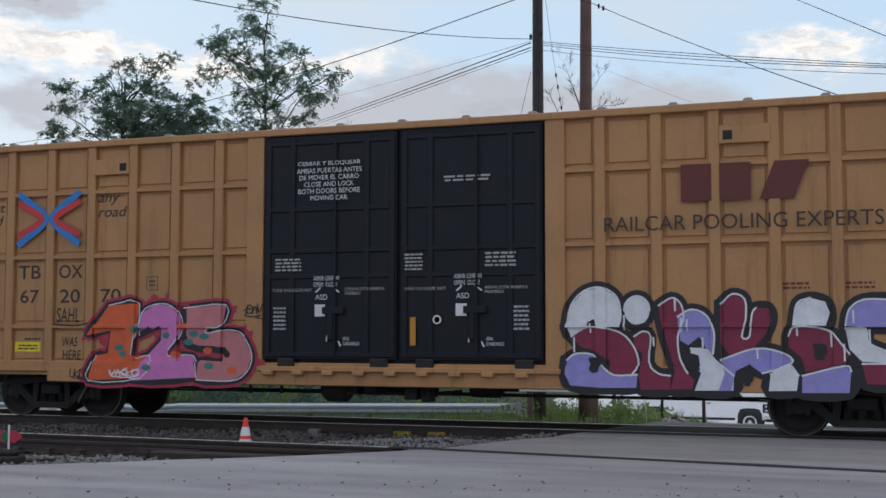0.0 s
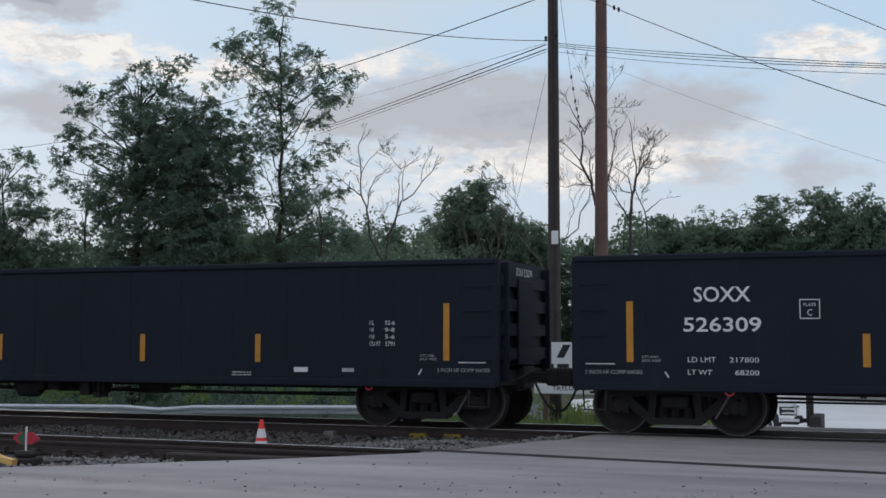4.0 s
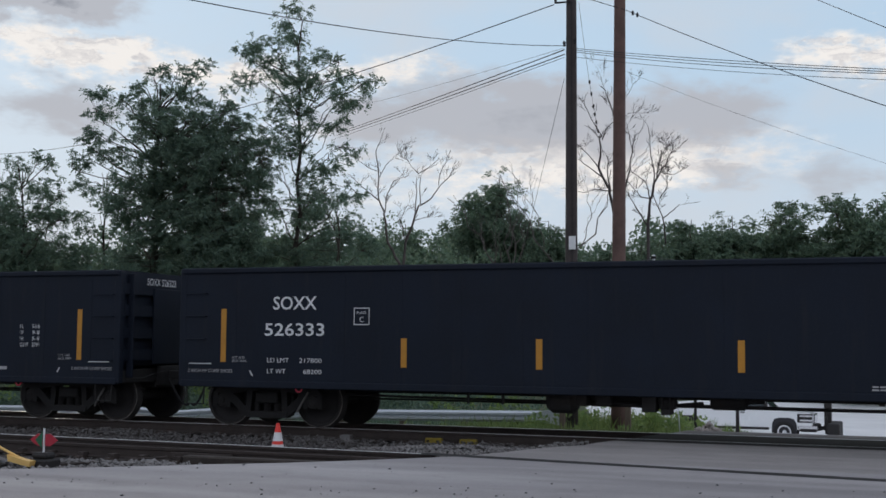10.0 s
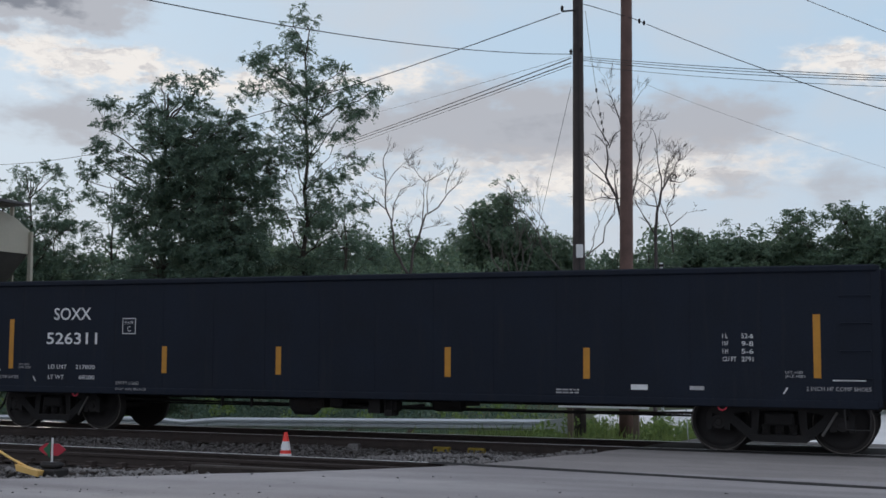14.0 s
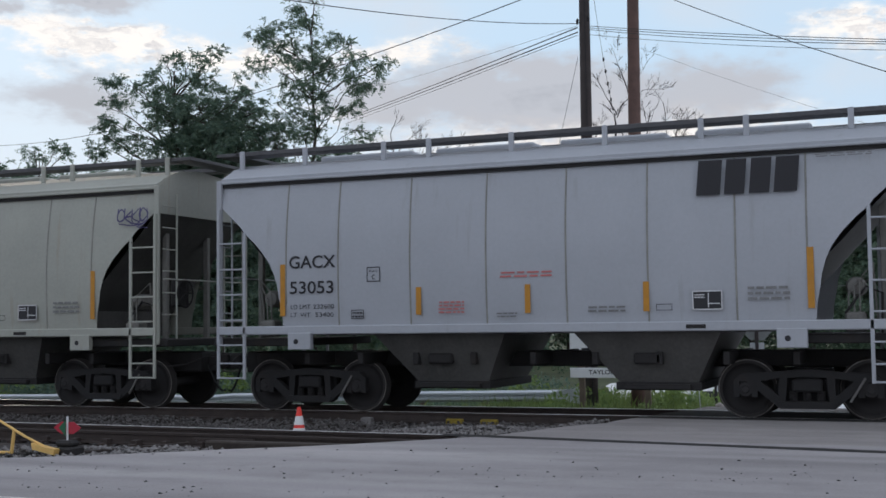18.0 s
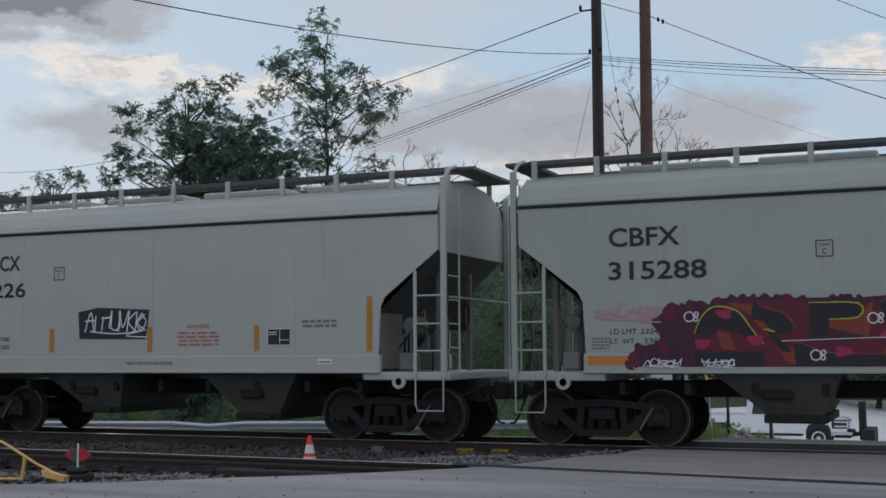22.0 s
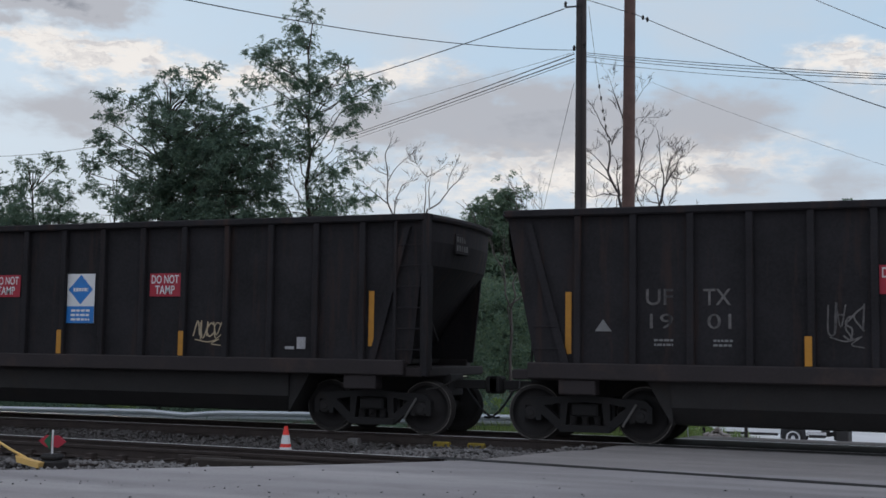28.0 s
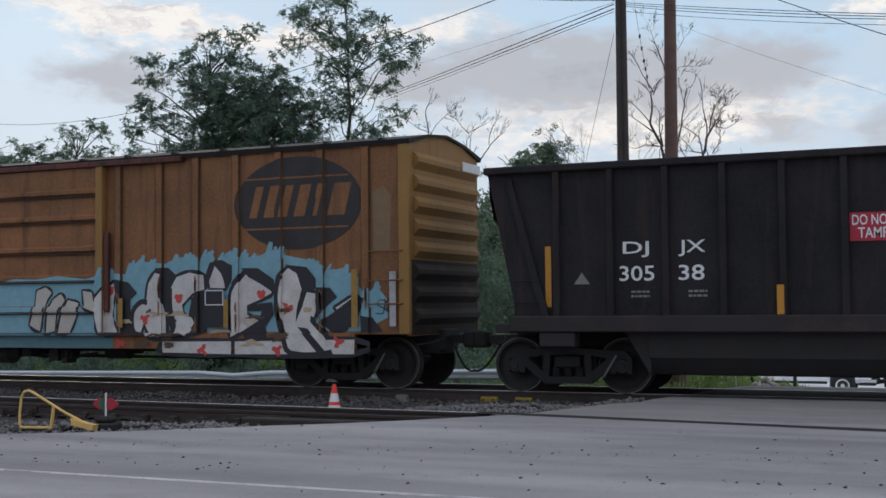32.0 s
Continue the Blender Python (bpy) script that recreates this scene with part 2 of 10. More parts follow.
M_TIE = material("creosoted_tie", (0.045, 0.036, 0.030), 0.9, vary=0.4, scale=6, grain=50, bump=0.6, stain=(0.11, 0.10, 0.09), stain_amount=0.3, random_tone=0.25)
M_BLACKPAINT = material("black_car_paint", (0.0102, 0.0148, 0.0255), 0.7, vary=0.3, scale=1.2, grain=25, bump=0.06, spec=0.22, stain=(0.018, 0.021, 0.028), stain_amount=0.35, streak=True)
M_NAVYPAINT = material("sooty_navy_paint", (0.0118, 0.0135, 0.0208), 0.75, vary=0.4, scale=1.0, grain=25, bump=0.08, spec=0.22, stain=(0.032, 0.028, 0.029), stain_amount=0.4, streak=True)
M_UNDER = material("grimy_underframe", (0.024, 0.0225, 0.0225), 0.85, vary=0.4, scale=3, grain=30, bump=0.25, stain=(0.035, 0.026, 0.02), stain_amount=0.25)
M_TRUCK = material("cast_steel_bogie", (0.0145, 0.0138, 0.0145), 0.8, vary=0.35, scale=5, grain=40, bump=0.2, stain=(0.030, 0.023, 0.020), stain_amount=0.25)
M_WHEEL = material("wheel_steel", (0.023, 0.021, 0.0215), 0.75, metal=0.1, vary=0.3, scale=5, grain=40, bump=0.1)
M_TREAD = material("worn_wheel_rim", (0.030, 0.027, 0.026), 0.8, vary=0.2, scale=5, grain=40, bump=0.05)
M_RIMWORN = material("rubbed_rim_edge", (0.19, 0.175, 0.165), 0.5, metal=0.4, vary=0.6, scale=3, grain=30, bump=0.05)
M_TAN = material("tan_boxcar_paint", (0.44, 0.231, 0.095), 0.55, vary=0.18, scale=0.8, grain=20, bump=0.05, stain=(0.29, 0.145, 0.06), stain_amount=0.35, streak=True)
M_DOORBLACK = material("black_door_paint", (0.008, 0.010, 0.017), 0.55, vary=0.2, scale=1.0, grain=20, bump=0.05, spec=0.3)
M_ROOF = material("galvanised_roof", (0.33, 0.30, 0.27), 0.5, metal=0.5, vary=0.2, scale=2, grain=20, bump=0.1)
M_BEIGE = material("beige_hopper_paint", (0.43, 0.415, 0.335), 0.5, vary=0.10, scale=0.7, grain=18, bump=0.04, stain=(0.33, 0.31, 0.26), stain_amount=0.2, streak=True)
M_PALE = material("pale_grey_hopper_paint", (0.40, 0.42, 0.455), 0.5, vary=0.08, scale=0.7, grain=18, bump=0.04, stain=(0.33, 0.335, 0.35), stain_amount=0.25, streak=True)
M_CREAM = material("weathered_cream_hopper_paint", (0.37, 0.38, 0.335), 0.55, vary=0.13, scale=0.8, grain=18, bump=0.04, stain=(0.33, 0.30, 0.24), stain_amount=0.28, streak=True)
M_LTGREY = material("light_grey_hopper_paint", (0.47, 0.49, 0.455), 0.5, vary=0.08, scale=0.6, grain=18, bump=0.04, stain=(0.36, 0.365, 0.34), stain_amount=0.18, streak=True)
M_LTGREYDULL = material("dusty_grey_hopper_paint", (0.385, 0.422, 0.382), 0.55, vary=0.09, scale=0.6, grain=18, bump=0.05, stain=(0.32, 0.335, 0.295), stain_amount=0.25, streak=True)
# bays, floor pans and end slopes: much darker than the hopper sides
M_BAY = material("dark_hopper_bay", (0.080, 0.078, 0.074), 0.75, vary=0.35, scale=1.5, grain=20, bump=0.1, stain=(0.10, 0.098, 0.092), stain_amount=0.3, streak=True)
M_COAL = material("sooty_brown_steel", (0.0250, 0.0235, 0.0260), 0.8, vary=0.45, scale=1.1, grain=25, bump=0.1, spec=0.2, stain=(0.052, 0.033, 0.028), stain_amount=0.38, streak=True)
M_RUST = material("rusted_red_paint", (0.115, 0.037, 0.029), 0.75, vary=0.4, scale=1.6, grain=25, bump=0.1, stain=(0.026, 0.019, 0.017), stain_amount=0.55, streak=True)
M_OCHRE = material("rust_stained_ochre_paint", (0.235, 0.100, 0.036), 0.65, vary=0.5, scale=0.7, grain=20, bump=0.08, stain=(0.12, 0.05, 0.024), stain_amount=0.42, streak=True)
M_YELLOWEND = material("faded_yellow_paint", (0.29, 0.155, 0.04), 0.65, vary=0.2, scale=1.3, grain=20, bump=0.08, stain=(0.18, 0.09, 0.04), stain_amount=0.35, streak=True)
M_WHITE = material("white_lettering", (0.72, 0.73, 0.74), 0.6, vary=0.12, scale=4, grain=30, bump=0)
M_FADED = material("faded_white_lettering", (0.40, 0.40, 0.41), 0.7, vary=0.35, scale=6, grain=30, bump=0)
M_BLACKLET = material("black_lettering", (0.02, 0.02, 0.025), 0.6, vary=0.2, scale=4, grain=30, bump=0)
M_BROWNLET = material("maroon_lettering", (0.125, 0.028, 0.022), 0.6, vary=0.15, scale=4, grain=30, bump=0)
M_DARKBROWN = material("dark_brown_lettering", (0.045, 0.028, 0.022), 0.6, vary=0.15, scale=4, grain=30, bump=0)
M_REFLECT = material("yellow_reflective_tape", (0.50, 0.225, 0.018), 0.45, vary=0.15, scale=6, grain=30, bump=0)
M_REFDULL = material("dirty_yellow_tape", (0.33, 0.19, 0.04), 0.6, vary=0.3, scale=6, grain=30, bump=0)
M_RED = material("red_paint", (0.40, 0.017, 0.040), 0.5, vary=0.12, scale=5, grain=30, bump=0)
M_BLUE = material("blue_paint", (0.02, 0.20, 0.58), 0.5, vary=0.12, scale=5, grain=30, bump=0)
M_ORANGE = material("fluorescent_orange_plastic", (0.88, 0.055, 0.04), 0.5, vary=0.1, scale=8, grain=40, bump=0.05)
M_YELLOW = material("safety_yellow_paint", (0.78, 0.50, 0.16), 0.5, vary=0.15, scale=6, grain=40, bump=0.1, stain=(0.30, 0.19, 0.08), stain_amount=0.2)
M_GREEN = material("green_target_paint", (0.01, 0.11, 0.05), 0.5, vary=0.15, scale=6, grain=40, bump=0)
M_GALV = material("galvanised_steel", (0.52, 0.55, 0.59), 0.42, metal=0.55, vary=0.14, scale=2.5, grain=30, bump=0.08)
M_WOODPOST = material("weathered_post_wood", (0.13, 0.10, 0.075), 0.9, vary=0.35, scale=3, grain=40, bump=0.5)
M_POLEDARK = material("dark_creosoted_pole", (0.056, 0.046, 0.045), 0.85, vary=0.4, scale=2.5, grain=40, bump=0.4)
M_POLEBROWN = material("brown_treated_pole", (0.135, 0.082, 0.070), 0.85, vary=0.35, scale=2.5, grain=40, bump=0.4)
M_WIRE = material("black_cable", (0.012, 0.012, 0.014), 0.6, vary=0.1, scale=5, grain=30, bump=0)
M_BARK = material("grey_bark", (0.060, 0.050, 0.042), 0.95, vary=0.4, scale=4, grain=40, bump=0.6)
M_PALEBARK = material("bleached_dead_wood", (0.10, 0.085, 0.08), 0.9, vary=0.3, scale=4, grain=40, bump=0.3)
M_DEADBARK = material("dead_bare_wood", (0.055, 0.046, 0.045), 0.95, vary=0.4, scale=4, grain=40, bump=0.4)
M_SIGNBACK = material("bare_aluminium_sign", (0.48, 0.50, 0.52), 0.45, metal=0.5, vary=0.1, scale=4, grain=30, bump=0.03)
M_SIGNWHITE = material("white_sign_face", (0.78, 0.79, 0.80), 0.4, vary=0.05, scale=4, grain=30, bump=0)
M_TYRE = material("tyre_rubber", (0.018, 0.018, 0.019), 0.85, vary=0.2, scale=8, grain=40, bump=0.2)
M_TRUCKWHITE = material("white_vehicle_paint", (0.84, 0.85, 0.86), 0.25, vary=0.04, scale=2, grain=10, bump=0)
M_ALLOY = material("bright_alloy", (0.74, 0.74, 0.75), 0.4, metal=0.25, vary=0.08, scale=6, grain=30, bump=0)
M_CHROME = material("chrome_trim", (0.6, 0.6, 0.62), 0.15, metal=1.0, vary=0.05, scale=4, grain=20, bump=0)
M_GLASSDARK = material("tinted_vehicle_glass", (0.02, 0.03, 0.035), 0.06, vary=0.05, scale=2, grain=10, bump=0, spec=0.8)
M_LEAF = leaf_material("locust_leaves", (0.068, 0.110, 0.089))
M_LEAFDARK = leaf_material("dense_leaves", (0.064, 0.104, 0.086))
M_LEAFFAR = leaf_material("distant_leaves", (0.064, 0.104, 0.078))
M_LEAFBRIGHT = leaf_material("sunlit_weeds", (0.088, 0.138, 0.05))
M_GRASS = leaf_material("verge_grass", (0.088, 0.130, 0.05))
SPRAY = {}


def spray(name, base):
    if name not in SPRAY:
        SPRAY[name] = material("spray_" + name, base, 0.55, vary=0.16, scale=5, grain=40, bump=0)
    return SPRAY[name]


# ---- mesh building ----


class Shape:
    """Vertices and faces gathered before they become one mesh."""

    def __init__(self):
        self.v, self.f, self.smooth = [], [], False

    def box(self, x0, x1, y0, y1, z0, z1, bevel=0.0):
        n = len(self.v)
        if bevel <= 0:
            self.v += [(x, y, z) for z in (z0, z1) for y in (y0, y1) for x in (x0, x1)]
            self.f += [tuple(n + i for i in q) for q in ((0, 2, 3, 1), (4, 5, 7, 6), (0, 1, 5, 4), (2, 6, 7, 3), (0, 4, 6, 2), (1, 3, 7, 5))]
            return self
        b = min(bevel, (x1 - x0) / 2.01, (y1 - y0) / 2.01, (z1 - z0) / 2.01)
        bm = bmesh.new()
        bmesh.ops.create_cube(bm, size=1)
        bmesh.ops.scale(bm, vec=(x1 - x0, y1 - y0, z1 - z0), verts=bm.verts)
        bmesh.ops.translate(bm, vec=((x0 + x1) / 2, (y0 + y1) / 2, (z0 + z1) / 2), verts=bm.verts)
        bmesh.ops.bevel(bm, geom=bm.edges[:], offset=b, segments=1, affect="EDGES")
        return self.take(bm)

    def take(self, bm):
        n = len(self.v)
        bm.verts.index_update()
        self.v += [tuple(v.co) for v in bm.verts]
        self.f += [tuple(n + v.index for v in f.verts) for f in bm.faces]
        bm.free()
        return self

    def tube(self, p, q, r0, r1=None, sides=8, caps=True):
        p, q = Vector(p), Vector(q)
        r1 = r0 if r1 is None else r1
        d = (q - p).normalized()
        u = d.orthogonal().normalized()
        w = d.cross(u)
        n = len(self.v)
        for c, r in ((p, r0), (q, r1)):
            for i in range(sides):
                a = 2 * math.pi * i / sides
                self.v.append(tuple(c + u * (math.cos(a) * r) + w * (math.sin(a) * r)))
        for i in range(sides):
            j = (i + 1) % sides
            self.f.append((n + i, n + j, n + sides + j, n + sides + i))
        if caps:
            self.f.append(tuple(n + sides - 1 - i for i in range(sides)))
            self.f.append(tuple(n + sides + i for i in range(sides)))
        return self

    def pipe(self, pts, r, sides=6, r1=None):
        """One bent tube through pts, its rings shared from piece to piece."""
        p = [Vector(q) for q in pts]
        n, k = len(self.v), len(p)
        u = None
        for i, q in enumerate(p):
            d = (p[min(i + 1, k - 1)] - p[max(i - 1, 0)]).normalized()
            u = d.orthogonal().normalized() if u is None else (u - d * u.dot(d)).normalized()
            w = d.cross(u)
            rr = r if r1 is None else r + (r1 - r) * i / (k - 1)
            for j in range(sides):
                a = 2 * math.pi * j / sides
                self.v.append(tuple(q + u * (math.cos(a) * rr) + w * (math.sin(a) * rr)))
        for i in range(k - 1):
            for j in range(sides):
                m = (j + 1) % sides
                self.f.append((n + i * sides + j, n + i * sides + m, n + (i + 1) * sides + m, n + (i + 1) * sides + j))
        self.f.append(tuple(n + sides - 1 - j for j in range(sides)))
        self.f.append(tuple(n + (k - 1) * sides + j for j in range(sides)))
        return self

    def prism(self, pts, y0, y1):
        """An outline in x and z, pushed from y0 to y1."""
        n, k = len(self.v), len(pts)
        self.v += [(x, y0, z) for x, z in pts] + [(x, y1, z) for x, z in pts]
        self.f += [tuple(n + i for i in range(k)), tuple(n + 2 * k - 1 - i for i in range(k))]
        self.f += [(n + i, n + k + i, n + k + (i + 1) % k, n + (i + 1) % k) for i in range(k)]
        return self

    def extrude_x(self, pts, x0, x1):
        """An outline in y and z, pushed from x0 to x1."""
        n, k = len(self.v), len(pts)
        self.v += [(x0, y, z) for y, z in pts] + [(x1, y, z) for y, z in pts]
        self.f += [tuple(n + k - 1 - i for i in range(k)), tuple(n + k + i for i in range(k))]
        self.f += [(n + i, n + (i + 1) % k, n + k + (i + 1) % k, n + k + i) for i in range(k)]
        return self

    def lathe(self, profile, axis="y", centre=(0, 0, 0), sides=28, caps=True):
        """A profile of (radius, along) turned about an axis."""
        n, k = len(self.v), len(profile)
        cx, cy, cz = centre
        for i in range(sides):
            a = 2 * math.pi * i / sides
            c, s = math.cos(a), math.sin(a)
            for r, h in profile:
                self.v.append((cx + r * c, cy + h, cz + r * s) if axis == "y" else
                              (cx + h, cy + r * c, cz + r * s) if axis == "x" else (cx + r * c, cy + r * s, cz + h))
        for i in range(sides):
            j = (i + 1) % sides
            for m in range(k - 1):
                self.f.append((n + i * k + m, n + i * k + m + 1, n + j * k + m + 1, n + j * k + m))
        for m in (0, k - 1):
            if caps and profile[m][0] > 1e-6:
                ring = [n + i * k + m for i in range(sides)]
                self.f.append(tuple(ring if m else ring[::-1]))
        return self

    def flat(self, pts, y):
        """A flat painted patch facing the camera side, on the plane y."""
        n = len(self.v)
        self.v += [(x, y, z) for x, z in pts]
        self.f.append(tuple(range(n, n + len(pts))))
        return self

    def rect(self, x, z, w, h, y):
        return self.flat([(x, z), (x + w, z), (x + w, z + h), (x, z + h)], y)

    def stroke(self, pts, width, y, steps=6, taper=False):
        """A brush stroke along a smooth curve through pts, on the plane y."""
        p = [Vector(q) for q in pts]
        p = [p[0] * 2 - p[1]] + p + [p[-1] * 2 - p[-2]]
        c = []
        for i in range(1, len(p) - 2):
            for k in range(steps):
                t = k / steps
                c.append(0.5 * ((2 * p[i]) + (p[i + 1] - p[i - 1]) * t + (2 * p[i - 1] - 5 * p[i] + 4 * p[i + 1] - p[i + 2]) * t * t
                                + (3 * p[i] - p[i - 1] - 3 * p[i + 1] + p[i + 2]) * t ** 3))
        c.append(p[-2])
        n, k = len(self.v), len(c)
        for i, q in enumerate(c):
            d = (c[min(i + 1, k - 1)] - c[max(i - 1, 0)])
            d = d.normalized() if d.length > 1e-9 else Vector((1, 0))
            w = width / 2 * ((0.45 + 0.55 * math.sin(math.pi * (i + 0.5) / k)) if taper else 1)
            nrm = Vector((-d.y, d.x)) * w
            e = d * (-w * 0.6 if i == 0 else w * 0.6 if i == k - 1 else 0)
            for s in (1, -1):
                self.v.append((q.x + e.x + nrm.x * s, y - 0.00012 * i, q.y + e.y + nrm.y * s))
        self.f += [(n + 2 * i, n + 2 * i + 1, n + 2 * i + 3, n + 2 * i + 2) for i in range(k - 1)]
        return self

    def mesh(self, name):
        me = bpy.data.meshes.new(name)
        me.from_pydata(self.v, [], self.f)
        me.update()
        if self.smooth:
            me.shade_smooth()
        return me


def S():
    return Shape()


def part(name, shape, material_, parent=None, label="", m=None):
    me = shape if isinstance(shape, bpy.types.Mesh) else shape.mesh(name)
    if material_ and not me.materials:
        me.materials.append(material_)
    ob = new(name, me)
    if parent:
        ob.parent = parent
    if m is not None:
        ob.matrix_basis = m
    if label:
        ob["label"] = label
    return ob


def thing(name, label, category, m=None, group="", kind=""):
    ob = tagged(new(name), label, category, group, kind)
    ob.empty_display_size = 0.2
    if m is not None:
        ob.matrix_basis = m
    return ob


def lettering(parent, words, x, z, w, h, mat_, y=-1.606, name="lettering", bold=0.0, shear=0.0):
    """Built-in font, fitted to a width and height, standing on the plane y and facing the camera side."""
    cu = bpy.data.curves.new("text", "FONT")
    cu.body, cu.offset, cu.resolution_u, cu.shear = words, bold, 3, shear
    ob = bpy.data.objects.new("text", cu)
    me = bpy.data.meshes.new_from_object(ob)
    bpy.data.objects.remove(ob)
    n = len(me.vertices)
    co = np.empty(n * 3)
    me.vertices.foreach_get("co", co)
    co = co.reshape(-1, 3)
    lo, hi = co.min(0), co.max(0)
    out = np.empty_like(co)
    out[:, 0] = x + (co[:, 0] - lo[0]) / (hi[0] - lo[0]) * w
    out[:, 1] = y
    out[:, 2] = z + (co[:, 1] - lo[1]) / (hi[1] - lo[1]) * h
    me.vertices.foreach_set("co", out.ravel())
    me.update()
    return part(name, me, mat_, parent)


def fast_mesh(name, verts, quads):
    me = bpy.data.meshes.new(name)
    nv, nf = len(verts), len(quads)
    k = quads.shape[1]
    me.vertices.add(nv)
    me.vertices.foreach_set("co", np.ascontiguousarray(verts, dtype=np.float32).ravel())
    me.loops.add(nf * k)
    me.loops.foreach_set("vertex_index", np.ascontiguousarray(quads, dtype=np.int32).ravel())
    me.polygons.add(nf)
    me.polygons.foreach_set("loop_start", np.arange(0, nf * k, k, dtype=np.int32))
    me.update(calc_edges=True)
    return me

# ---- the setting ----
YC = 20.21            # centre line of the main track
RAIL_NEAR, RAIL_FAR = YC - 0.7525, YC + 0.7525


def ground_z(x, y):
    drop = min(max((y - 22.0) / 5.0, 0), 1)
    drop = drop * drop * (3 - 2 * drop)
    lower = 0.8 + 0.018 * min(max(-8 - x, 0), 30) + 0.42 * min(max((x + 7.5) / 3, 0), 1)
    away, across = min(max((y - 36) / 12, 0), 1), min(max((x + 13) / 4, 0), 1)
    return -0.24 - 0.18 * min(max((24 - y) / 2, 0), 1) - drop * lower - 0.76 * away * away * (3 - 2 * away) * across


def build_ground():
    xs = [-1500, -400, -150] + [-80 + 2 * i for i in range(66)] + [80, 150, 400, 1500]
    ys = [-1500, -300, -60, -20, 0, 8] + [10 + 1 * i for i in range(45)] + [60, 70, 90, 130, 200, 400, 900, 2500]
    sh = S()
    for y in ys:
        for x in xs:
            j = noise.noise((x * 0.35, y * 0.35, 0)) * 0.06 if y > 23 else 0
            sh.v.append((x, y, ground_z(x, y) + j))
    w = len(xs)
    sh.f = [(j * w + i, j * w + i + 1, (j + 1) * w + i + 1, (j + 1) * w + i) for j in range(len(ys) - 1) for i in range(w - 1)]
    sh.smooth = True
    tagged(part("ground", sh, M_SOIL), "weedy soil falling away behind the railway", "ground", kind="structure")


def road_edge(y):
    """Where the asphalt ends towards the ballast, by distance."""
    pts = ((10.6, -60), (11.0, -10.9), (11.8, -9.5), (12.7, -8.5), (13.6, -7.4), (15.2, -5.7), (17.9, -4.7), (19.3, -4.3), (24, -3.4), (32, -2.4))
    if y <= pts[0][0]:
        return -60
    for (y0, x0), (y1, x1) in zip(pts, pts[1:]):
        if y <= y1:
            return x0 + (x1 - x0) * (y - y0) / (y1 - y0)
    return -2.4


def slab(sh, y0, y1, z0=0.0, z1=0.0, step=0.45):
    n = max(2, int((y1 - y0) / step) + 1) if y1 > 10 else 2
    ys = [y0 + (y1 - y0) * i / (n - 1) for i in range(n)]
    k = len(sh.v)
    for i, y in enumerate(ys):
        z = z0 + (z1 - z0) * i / (n - 1)
        x = road_edge(y) + (noise.noise((y * 2.1, 3.3, 0)) * 0.22 if y > 11 else 0)
        sh.v += [(x - 0.5, y, z - 0.32), (x, y, z), (60, y, z), (60, y, z - 0.3)]
    for i in range(n - 1):
        a = k + 4 * i
        sh.f += [(a, a + 1, a + 5, a + 4), (a + 1, a + 2, a + 6, a + 5), (a + 2, a + 3, a + 7, a + 6)]
    sh.f += [(k, k + 3, k + 2, k + 1), (k + 4 * n - 4, k + 4 * n - 3, k + 4 * n - 2, k + 4 * n - 1)]


OLD_RAIL_Y = 8.72     # worn rail of a third track, sunk in the asphalt


def groove_y(x):
    """The filled flangeway of the side track, curving across the road."""
    return 15.5 - 0.14 * (x + 6)


